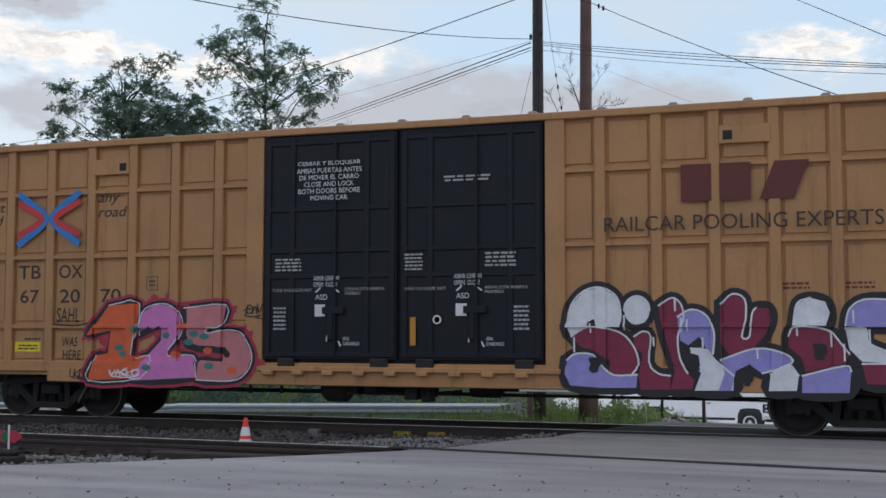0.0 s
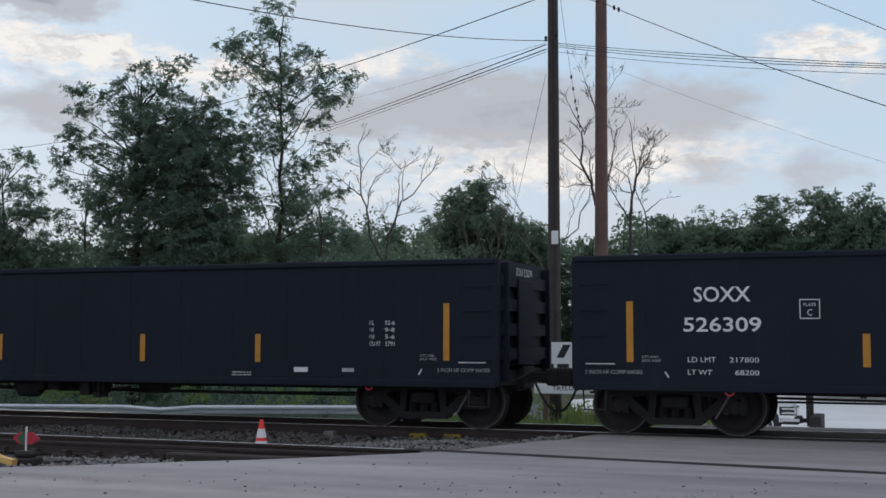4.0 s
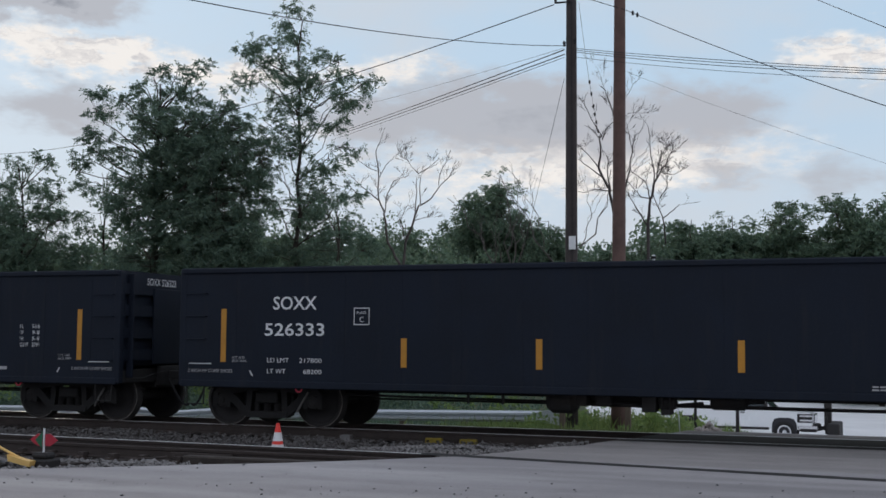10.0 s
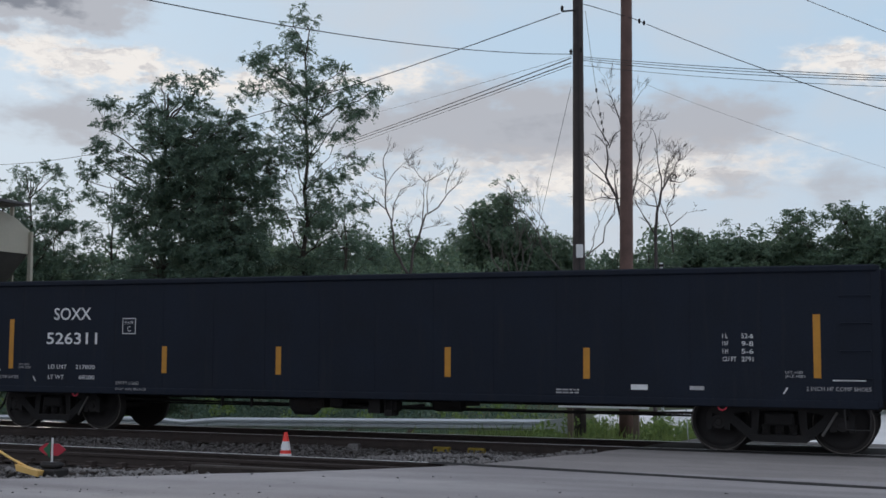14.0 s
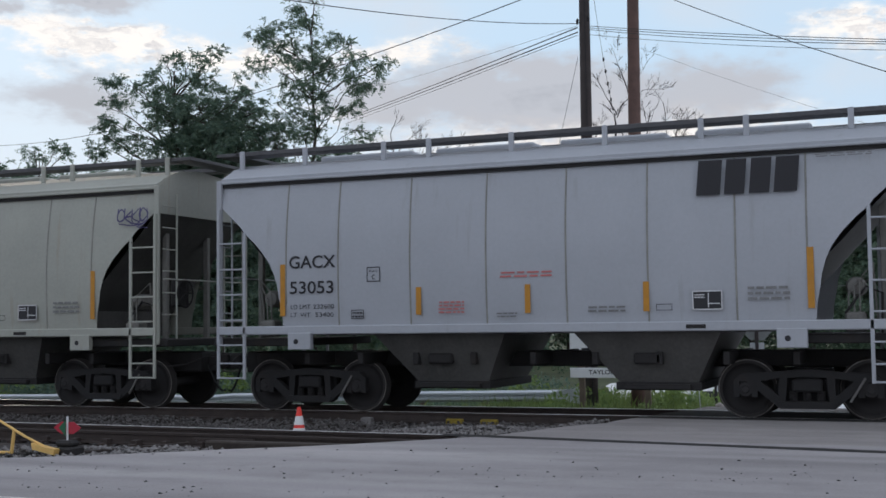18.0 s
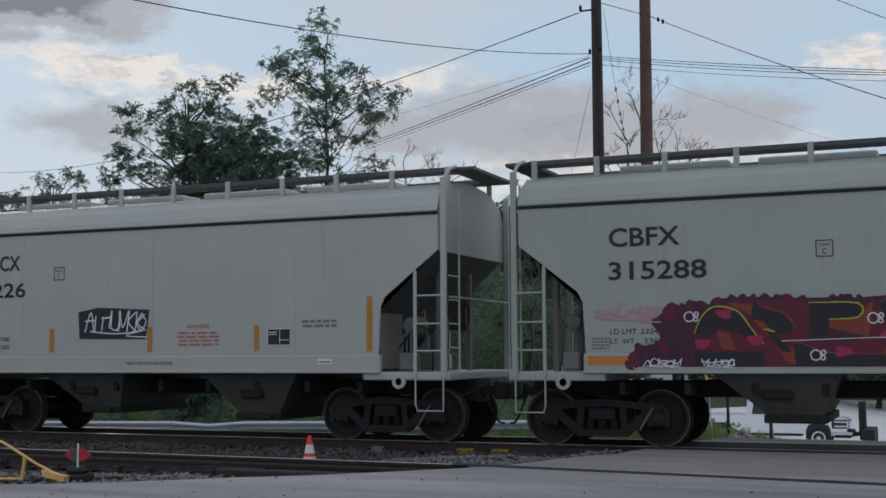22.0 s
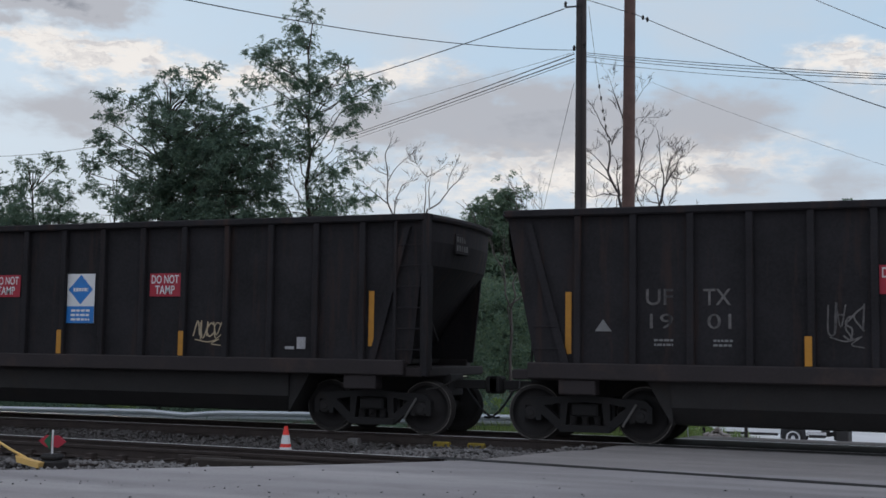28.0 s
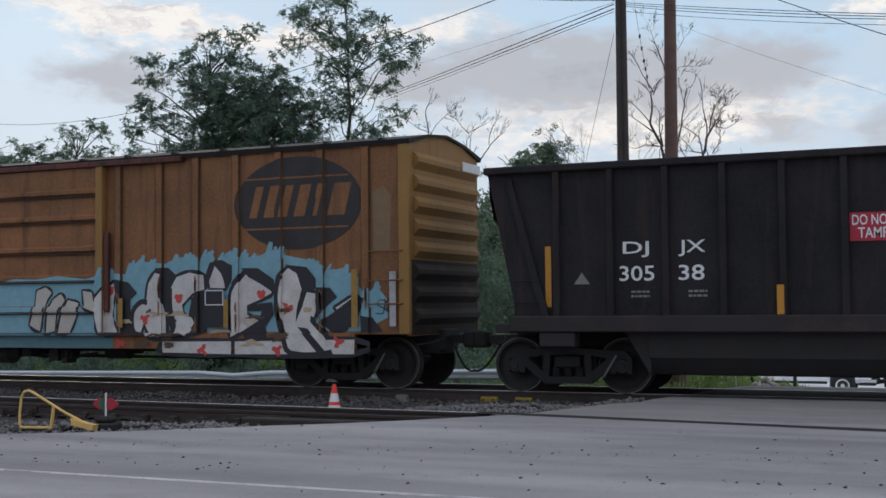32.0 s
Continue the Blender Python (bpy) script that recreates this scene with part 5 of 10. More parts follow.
def gear():
    g = {}
    near = S()
    y0, y1 = -1.09, -0.95
    near.prism([(-1.10, 0.58), (-0.98, 0.70), (-0.55, 0.72), (0, 0.77), (0.55, 0.72), (0.98, 0.70), (1.10, 0.58), (0.70, 0.58), (0.4, 0.63), (0, 0.65), (-0.4, 0.63), (-0.70, 0.58)], y0, y1)
    near.prism([(-0.40, 0.17), (0.40, 0.17), (0.44, 0.28), (-0.44, 0.28)], y0 - 0.02, y1 + 0.02)
    for s in (-1, 1):
        near.prism([(s * 0.40, 0.17), (s * 0.80, 0.50), (s * 0.92, 0.60), (s * 0.74, 0.62), (s * 0.60, 0.52), (s * 0.32, 0.28)][::s], y0, y1)
        near.prism([(s * 0.32, 0.27), (s * 0.42, 0.27), (s * 0.40, 0.66), (s * 0.28, 0.66)][::s], y0, y1)
        for e in (0.73, 1.0):
            near.prism([(s * e, 0.34), (s * (e + 0.09), 0.34), (s * (e + 0.09), 0.60), (s * e, 0.60)][::s], y0, y1)
    far = S()
    far.v, far.f = [(x, -y, z) for x, y, z in near.v], [f[::-1] for f in near.f]
    g["side_frame"] = near.mesh("side_frame")
    g["side_frame_far"] = far.mesh("side_frame")
    g["bolster"] = S().box(-0.22, 0.22, -1.12, 1.12, 0.42, 0.62, 0.03).box(-0.30, 0.30, -0.35, 0.35, 0.60, 0.74, 0.02).box(-0.46, 0.46, -0.93, -0.89, 0.20, 0.62, 0.01).box(-0.46, 0.46, 0.89, 0.93, 0.20, 0.62, 0.01).mesh("bogie")
    zz = [(0.05 if k % 2 else 0.068, 0.285 + k * 0.0125) for k in range(13)]
    g["springs"] = S().lathe([(0.03, 0.283)] + zz + [(0.03, 0.437)], "z", (0, 0, 0), 12).mesh("spring")
    g["bearing"] = S().lathe([(0.0, -0.10), (0.05, -0.10), (0.06, -0.085), (0.105, -0.08), (0.125, -0.06), (0.125, 0.08), (0.0, 0.08)], "y", (0, 0, 0), 18).mesh("bearing")
    g["brake_beam"] = S().box(-0.05, 0.05, -0.62, 0.62, 0.30, 0.38, 0.01).box(-0.06, 0.06, -0.78, -0.66, 0.26, 0.52, 0.02).box(-0.06, 0.06, 0.66, 0.78, 0.26, 0.52, 0.02).mesh("brake_beam")
    g["brake_rod"] = S().box(-0.018, 0.018, -1.13, -1.10, 0.0, 0.42, 0.006).mesh("brake_lever")
    R = 0.457
    w = S()
    prof = [(0.07, -0.09), (0.125, -0.09), (0.14, -0.05), (0.30, -0.01), (0.375, -0.03), (0.39, -0.065)]
    tread = [(0.39, -0.065), (R - 0.008, -0.065), (R, -0.055), (R + 0.004, 0.035), (R + 0.012, 0.045), (R + 0.028, 0.055), (R + 0.028, 0.068), (0.40, 0.072)]
    inner = [(0.40, 0.072), (0.37, 0.04), (0.28, 0.03), (0.13, 0.07), (0.07, 0.08)]
    w.lathe([(0.085, -0.95), (0.085, 0.95)], "y", (0, 0, 0), 14)
    for s in (1, -1):
        for p in (prof, inner):
            w.lathe([(r, (-0.7525 + h) * s) for r, h in p], "y", (0, 0, 0), 36, False)
    n_dark = len(w.f)
    for s in (1, -1):
        w.lathe([(r, (-0.7525 + h) * s) for r, h in tread], "y", (0, 0, 0), 36, False)
    n_tread = len(w.f)
    for s in (1, -1):
        w.lathe([(r, (-0.7525 + h) * s) for r, h in ((R - 0.016, -0.0665), (R - 0.006, -0.0665))], "y", (0, 0, 0), 36, False)
    me = w.mesh("wheelset")
    for m_ in (M_WHEEL, M_TREAD, M_RIMWORN):
        me.materials.append(m_)
    me.polygons.foreach_set("material_index", [0 if i < n_dark else 1 if i < n_tread else 2 for i in range(len(me.polygons))])
    me.shade_smooth()
    g["wheelset"] = me
    for k, m_ in (("side_frame", M_TRUCK), ("side_frame_far", M_TRUCK), ("bolster", M_TRUCK), ("springs", M_UNDER), ("bearing", M_WHEEL), ("brake_beam", M_UNDER), ("brake_rod", M_LEVER)):
        g[k].materials.append(m_)
    return g


M_REFRUST = material("rust_dulled_tape", (0.115, 0.058, 0.02), 0.7, vary=0.4, scale=7, grain=40, bump=0)
M_LEVER = material("stencilled_lever_paint", (0.13, 0.125, 0.12), 0.8, vary=0.4, scale=12, grain=60, bump=0.1)
GEAR = gear()
CARS, WHEELS = [], []
WHEEL_R, BASE = 0.457, 0.91


def bogie(car, x, lever=1):
    b = part("bogie", GEAR["bolster"], None, car, m=pose(x, 0, 0))
    part("side_frame", GEAR["side_frame"], None, b)
    part("side_frame", GEAR["side_frame_far"], None, b)
    for sx in (-0.2, 0.0, 0.2):
        for sy in (-1.04, 1.04):
            part("spring", GEAR["springs"], None, b, m=pose(sx, sy, 0))
    for s in (-1, 1):
        part("bearing", GEAR["bearing"], None, b, m=pose(s * BASE, -1.0, WHEEL_R))
        part("bearing", GEAR["bearing"], None, b, m=pose(s * BASE, 1.0, WHEEL_R, 0, 0, 180))
        part("brake_beam", GEAR["brake_beam"], None, b, m=pose(s * 0.36, 0, 0.08))
        w = part("wheelset", GEAR["wheelset"], None, b, m=pose(s * BASE, 0, WHEEL_R))
        WHEELS.append((w, s * BASE))
    part("brake_lever", GEAR["brake_rod"], None, b, "pale stencilled brake lever", m=pose(0.62 * lever, 0, 0.28, 0, 32 * lever, 0))
    return b


def coupler(car, x, reach, zc=0.86):
    """Draft gear, knuckle and hose at the end x (its sign gives the way out); reach: how far the knuckle stands out."""
    s = 1 if x > 0 else -1
    a, b = sorted((x - s * 0.7, x + s * reach))
    c = part("coupler", S().box(min(x - s * 0.6, x + s * 0.1), max(x - s * 0.6, x + s * 0.1), -0.32, 0.32, 0.66, 1.04, 0.02).box(a, b, -0.075, 0.075, zc - 0.08, zc + 0.08, 0.015)
             .box(min(x + s * (reach - 0.22), x + s * (reach + 0.03)), max(x + s * (reach - 0.22), x + s * (reach + 0.03)), -0.17, 0.14, zc - 0.15, zc + 0.15, 0.04), M_UNDER, car)
    pts = [(x + s * (0.42 * reach + 0.60 * reach * t), -0.30 + 0.1 * t, 0.80 - 0.50 * math.sin(math.pi * t * 0.56)) for t in (0, 0.15, 0.3, 0.5, 0.7, 0.85, 1.0)]
    part("air_hose", S().pipe(pts, 0.022), M_TYRE, c, "hanging rubber air hose")
    part("cut_lever", S().pipe([(x + s * 0.1, -1.45, 0.80), (x + s * 0.12, -0.9, 0.82), (x + s * 0.3, -0.3, 0.98), (x + s * 0.34, -0.1, 0.98)], 0.013), M_UNDER, c)
    return c


def frame_under(car, half, zs=0.70, rods=True, sill_h=0.3):
    """Centre sill, cross-bearers, brake gear and the train line below the floor."""
    u = part("centre_sill", S().box(-half, half, -0.33, 0.33, zs, zs + sill_h, 0.02), M_UNDER, car)
    for k in range(9):
        x = -half * 0.72 + k * half * 0.18
        part("cross_bearer", S().box(x - 0.05, x + 0.05, -1.3, 1.3, zs + 0.06, zs + sill_h, 0.01), M_UNDER, u)
    if rods:
        part("train_line", S().pipe([(-half, -0.7, zs + 0.02), (-half * 0.5, -0.75, zs - 0.04), (half * 0.4, -0.75, zs - 0.08), (half, -0.7, zs - 0.02)], 0.022), M_UNDER, u)
        part("brake_cylinder", S().lathe([(0, -0.32), (0.13, -0.32), (0.15, -0.28), (0.15, 0.2), (0.05, 0.26), (0.04, 0.5), (0, 0.5)], "x", (1.3, -0.7, zs + 0.02), 16), M_UNDER, u)
        part("air_reservoir", S().lathe([(0, -0.5), (0.14, -0.48), (0.19, -0.38), (0.19, 0.38), (0.14, 0.48), (0, 0.5)], "x", (-0.6, -0.55, zs + 0.06), 16), M_UNDER, u)
        part("brake_valve", S().box(0.25, 0.5, -1.25, -0.95, zs - 0.12, zs + 0.06, 0.03).box(0.3, 0.45, -1.3, -1.0, zs - 0.2, zs - 0.1, 0.02), M_UNDER, u)
        part("auxiliary_reservoir", S().lathe([(0, -0.26), (0.16, -0.25), (0.23, -0.17), (0.23, 0.17), (0.16, 0.25), (0, 0.26)], "x", (-1.34, -1.0, zs + 0.0), 16), M_UNDER, u)
        part("pipe_bracket", S().box(-1.12, -0.92, -1.15, -0.85, zs - 0.1, zs + 0.08, 0.02), M_UNDER, u)
        part("retainer_valve", S().box(-0.76, -0.52, -1.25, -1.0, zs - 0.08, zs + 0.1, 0.03), M_UNDER, u)
        part("slack_adjuster", S().pipe([(-0.5, -1.0, zs - 0.04), (0.1, -1.05, zs - 0.1), (0.9, -0.95, zs - 0.02)], 0.03, 8), M_UNDER, u)
        for xa, xb, zl, zh in ((0.0, 0.22, -0.16, 0.08), (0.30, 0.33, -0.20, 0.10), (0.42, 0.45, -0.16, 0.10), (-2.30, -2.26, -0.10, 0.10), (-2.90, -2.86, -0.10, 0.10)):
            part("brake_hanger", S().box(xa, xb, -1.3, -1.05 if xb - xa > 0.1 else -1.24, zs + zl, zs + zh, 0.01), M_UNDER, u)
        part("brake_rod", S().pipe([(-half * 0.8, -0.35, zs - 0.1), (half * 0.8, -0.35, zs - 0.12)], 0.018), M_UNDER, u)
    return u


def ladder(car, x0, x1, zs, ztop0, ztop1, zbot, y, mat_, r=0.016):
    """Two stiles and their rungs as one ladder part with the rungs under it."""
    l = part("ladder", S().box(x0 - 0.028, x0 + 0.028, y - 0.02, y + 0.02, zbot, ztop0, 0.006).box(x1 - 0.028, x1 + 0.028, y - 0.02, y + 0.02, zbot, ztop1, 0.006), mat_, car)
    for z in zs:
        part("rung", S().tube((x0, y - 0.01, z), (x1, y - 0.01, z), r, sides=6), mat_, l)
    return l


def enlist(car, centre):
    CARS.append((car, centre))
    return car


# -- gondolas --


def gondola_body(car, half, z0, z1, mat_, ribs=(), rib_w=0.12, side_y=SIDE):
    """Open body: two sides with chords, ribbed ends, floor."""
    for s in (1, -1):
        y0, y1 = sorted((s * side_y * -1, s * (-side_y - 0.05)))
        sd = part("side_wall", S().box(-half, half, y0 if s > 0 else y0, y1, z0, z1 - 0.09), mat_, car)
        yy = sorted((s * (-side_y + 0.035), s * (-side_y - 0.12)))
        part("top_chord", S().box(-half - 0.02, half + 0.02, yy[0], yy[1], z1 - 0.10, z1, 0.02), mat_, sd)
        ys = sorted((s * (-side_y + 0.02), s * (-side_y - 0.08)))
        part("side_sill", S().box(-half, half, ys[0], ys[1], z0 - 0.02, z0 + 0.10, 0.012), mat_, sd)
        for x in ribs:
            ry = sorted((s * (-side_y + 0.035), s * (-side_y - 0.02)))
            part("side_rib", S().box(x - rib_w / 2, x + rib_w / 2, ry[0], ry[1], z0 + 0.02, z1 - 0.1, 0.02), mat_, sd)
    for s in (1, -1):
        x = s * half
        a, b = sorted((x, x - s * 0.05))
        en = part("end_wall", S().box(a, b, -1.55, 1.55, z0 + 0.25, z1), mat_, car)
        for k in range(4):
            z = z0 + 0.42 + k * (z1 - z0 - 0.45) / 4
            e = sorted((x + s * 0.07, x - s * 0.01))
            part("end_rib", S().prism([(e[0], z), (e[1], z), (e[1], z + 0.2), (e[0], z + 0.2)], -1.5, 1.5), mat_, en)
        pn = sorted((x + s * 0.10, x + s * 0.06))
        part("end_panel", S().box(pn[0], pn[1], -0.60, 0.35, z0 + 0.34, z1 - 0.30, 0.01), mat_, en)
        for yy in (-1.32, 1.18):
            part("end_ladder_rail", S().box(min(x, x + s * 0.14), max(x, x + s * 0.14), yy, yy + 0.05, z0 + 0.1, z1 - 0.05, 0.008), mat_, en)
        c = sorted((x + s * 0.06, x - s * 0.08))
        for yy in (SIDE - 0.004, 1.46):
            part("corner_post", S().box(c[0], c[1], yy, yy + 0.14, z0, z1 - 0.01, 0.015), mat_, en)
        part("end_sill", S().box(min(x, x - s * 0.2), max(x, x - s * 0.2), -1.5, 1.5, z0, z0 + 0.28, 0.02), M_UNDER, en)
    part("floor_plate", S().box(-half, half, -1.52, 1.52, z0 + 0.26, z0 + 0.32), M_UNDER, car)


def grab_irons(car, half, z0, mat_, zs=(1.15, 1.55, 1.95, 2.35)):
    for s in (1, -1):
        for z in zs:
            a, b = sorted((s * (half - 0.08), s * (half - 0.5)))
            part("grab_iron", S().pipe([(a, SIDE, z), (a, SIDE - 0.06, z), (b, SIDE - 0.06, z), (b, SIDE, z)], 0.01, 5), mat_, car)
        part("stirrup_step", S().pipe([(s * (half - 0.1), SIDE + 0.02, z0 + 0.05), (s * (half - 0.12), SIDE + 0.02, z0 - 0.32), (s * (half - 0.45), SIDE + 0.02, z0 - 0.32), (s * (half - 0.47), SIDE + 0.02, z0 + 0.05)], 0.016, 5), M_UNDER, car)


def black_gondola(number, centre, extras):
    half, z0, z1 = 8.19, 0.73, 2.80
    car = thing("gondola_car", "black steel gondola freight car with white reporting marks and yellow tape", "gondola", group="black gondolas in the train")
    gondola_body(car, half, z0, z1, M_BLACKPAINT)
    for k in range(15):
        x = -7.35 + k * 1.05
        part("pressed_rib", S().prism([(x - 0.26, z0 + 0.12), (x + 0.26, z0 + 0.12), (x + 0.26, z1 - 0.14), (x - 0.26, z1 - 0.14)], SIDE - 0.004, SIDE + 0.01), M_BLACKPAINT, car)
    frame_under(car, half, 0.62)
    grab_irons(car, half, z0, M_BLACKPAINT)
    for x in (-6.75, 6.75):
        bogie(car, x)
    coupler(car, half, 0.65)
    coupler(car, -half, 0.65)
    for x in (-7.34, 7.36):
        tape(car, x, 1.15, 2.08)
    for x in (-3.9, -1.57, 1.57, 3.9):
        tape(car, x, 1.10, 1.58)
    lettering(car, "SOXX", -6.36, 2.06, 0.84, 0.23, M_WHITE, bold=0.012)
    lettering(car, number, -6.52, 1.61, 1.15, 0.22, M_WHITE, bold=0.012)
    lettering(car, "LD LMT", -6.46, 1.155, 0.42, 0.075, M_WHITE)
    lettering(car, "217800", -5.84, 1.155, 0.43, 0.075, M_WHITE)
    lettering(car, "LT WT", -6.46, 0.965, 0.36, 0.075, M_WHITE)
    lettering(car, "68200", -5.76, 0.965, 0.35, 0.075, M_WHITE)
    if number in ("526311", "526322"):
        lettering(car, "EMPTY LOAD", -4.93, 0.88, 0.5, 0.06, M_FADED)
        lettering(car, '7/16" ADJ BLOCK', -4.93, 0.77, 0.68, 0.055, M_FADED, -1.626)
    plate_c(car, -4.82, 1.80, M_WHITE, 0.29)
    for s, x in ((-1, -8.04), (1, 7.57)):
        part("paint_line", S().rect(x, 1.11, 0.46, 0.018, -1.606), M_WHITE, car)
    lettering(car, "2 INCH HF COMP SHOES", -8.05, 0.965, 0.9, 0.06, M_FADED)
    lettering(car, "2 INCH HF COMP SHOES", 7.2, 0.965, 0.9, 0.06, M_FADED)
    lettering(car, "LIFT AND\nJACK HERE", -7.16, 1.14, 0.29, 0.11, M_FADED)
    lettering(car, "LIFT AND\nJACK HERE", 6.9, 1.14, 0.29, 0.11, M_FADED)
    part("arrow_mark", S().stroke([(6.88, 0.92), (6.93, 1.0)], 0.02, -1.606).stroke([(-6.75, 0.92), (-6.8, 1.0)], 0.02, -1.606), M_WHITE, car)
    for i, (a, b) in enumerate((("I L", "52-6"), ("I W", "9-8"), ("I H", "5-6"), ("CU FT", "2791"))):
        lettering(car, a, 6.0, 1.73 - i * 0.115, 0.08 if i < 3 else 0.2, 0.07, M_WHITE)
        lettering(car, b, 6.28, 1.73 - i * 0.115, 0.17, 0.07, M_WHITE)
    part("white_patch", S().rect(4.6, 0.94, 0.26, 0.08, -1.606), M_WHITE, car)
    part("grey_patch", S().rect(5.5, 0.95, 0.22, 0.06, -1.606), M_FADED, car)
    bars(car, 3.4, 0.86, 0.38, 0.09, 2, M_FADED, 1)
    lettering(car, "RELEASE ROD", 2.3, 0.77, 0.46, 0.055, M_FADED)
    lettering(car, "SOXX " + number, 0, 0, 0.95, 0.13, M_WHITE).matrix_basis = pose(half + 0.14 - 1.606, -0.9, 2.55, 0, 0, 90)
    if extras:
        for i, (w, words) in enumerate(((0.50, "CONDITIONALLY"), (0.34, "APPROVED"), (0.50, "CONTROL VALVE"))):
            lettering(car, words, -2.63 - w / 2, 1.285 - 0.068 * i, w, 0.045, M_FADED)
        bars(car, -2.89, 1.0, 0.52, 0.136, 2, M_GREYPRINT, 8)
        part("white_patch", S().rect(-2.58, 0.86, 0.26, 0.09, -1.606), M_FADED, car)
        lettering(car, "RETAINER VALVE", -1.93, 0.86, 0.64, 0.05, M_FADED, -1.625)
        bars(car, -0.75, 0.85, 0.34, 0.07, 2, M_GREYPRINT, 9, -1.625)
    # red-painted jacking ring
    for x in (-5.85, 5.98):
        part("jacking_ring", S().lathe([(0.05, -0.01), (0.075, -0.01), (0.075, 0.01), (0.05, 0.01), (0.05, -0.01)], "y", (x, -1.58, 0.72), 16, False), M_RED, car, "small red ring below the sill")
    return enlist(car, centre)


def ribbed_gondola(centre):
    half, z0, z1 = 8.09, 0.80, 2.62
    car = thing("gondola_car", "sooty black ribbed gondola car with large white stencilled marks", "gondola")
    gondola_body(car, half, z0, z1, M_BLACKPAINT, [-6.6, -5.3, -4.2, -3.05, -2.05, -1.06, 0.0, 1.1, 2.17, 3.15, 4.16, 5.3, 6.6], 0.10)
    frame_under(car, half, 0.62)
    grab_irons(car, half, z0, M_BLACKPAINT, (1.1, 1.5, 1.9))
    for x in (-6.7, 6.7):
        bogie(car, x)
    coupler(car, half, 0.65)
    coupler(car, -half, 0.65)
    y = -1.643
    for x, z in ((-7.45, 2.16), (7.33, 2.03)):
        tape(car, x, z - 0.93, z, 0.10, M_REFRUST)
    for x in (-4.7, -1.56, 1.56, 4.65):
        tape(car, x, 0.98, 1.40 if x < -4 else 1.50, 0.10, M_REFRUST, y)
    for w, x, z, ww in (("ND", -6.18, 1.94, 0.44), ("YX", -4.99, 1.94, 0.45), ("315", -6.19, 1.45, 0.52), ("367", -5.02, 1.45, 0.6)):
        lettering(car, w, x, z, ww, 0.33, M_WHITE, bold=0.02)
    lettering(car, "LD LMT 197100", -6.27, 1.25, 0.62, 0.075, M_FADED)
    lettering(car, "LT WT   70900", -6.27, 1.10, 0.62, 0.075, M_FADED)
    lettering(car, "RETAINER VALVE", -0.89, 0.83, 0.5, 0.06, M_WHITE, y)
    bars(car, 3.6, 1.05, 0.5, 0.1, 2, M_FADED, 5)
    # white spray signature and stencil box
    ob = lettering(car, "ZONKERS!", 0, 0, 0.95, 0.2, M_WHITE, -1.606, "spray_tag", shear=0.25)
    ob.matrix_basis = pose(5.37, 0, 1.82, 0, -13, 0)
    part("spray_tag", S().stroke([(5.36, 1.66), (5.55, 1.80), (5.95, 1.88), (5.75, 1.72), (6.02, 1.76), (5.95, 1.68), (6.12, 1.68)], 0.03, -1.607), M_WHITE, car)
    outline_box(car, 5.64, 1.22, 0.47, 0.31, M_WHITE, 0.02)
    part("stencil_lines", S().rect(5.91, 1.29, 0.018, 0.22, -1.606).rect(5.66, 1.28, 0.43, 0.015, -1.606), M_WHITE, car)
    bars(car, 5.68, 0.92, 0.3, 0.10, 2, M_FADED, 6)
    bars(car, 5.72, 1.12, 0.26, 0.06, 2, M_GREYPRINT, 8)
    bars(car, 6.8, 1.26, 0.3, 0.24, 3, M_FADED, 7)
    return enlist(car, centre)


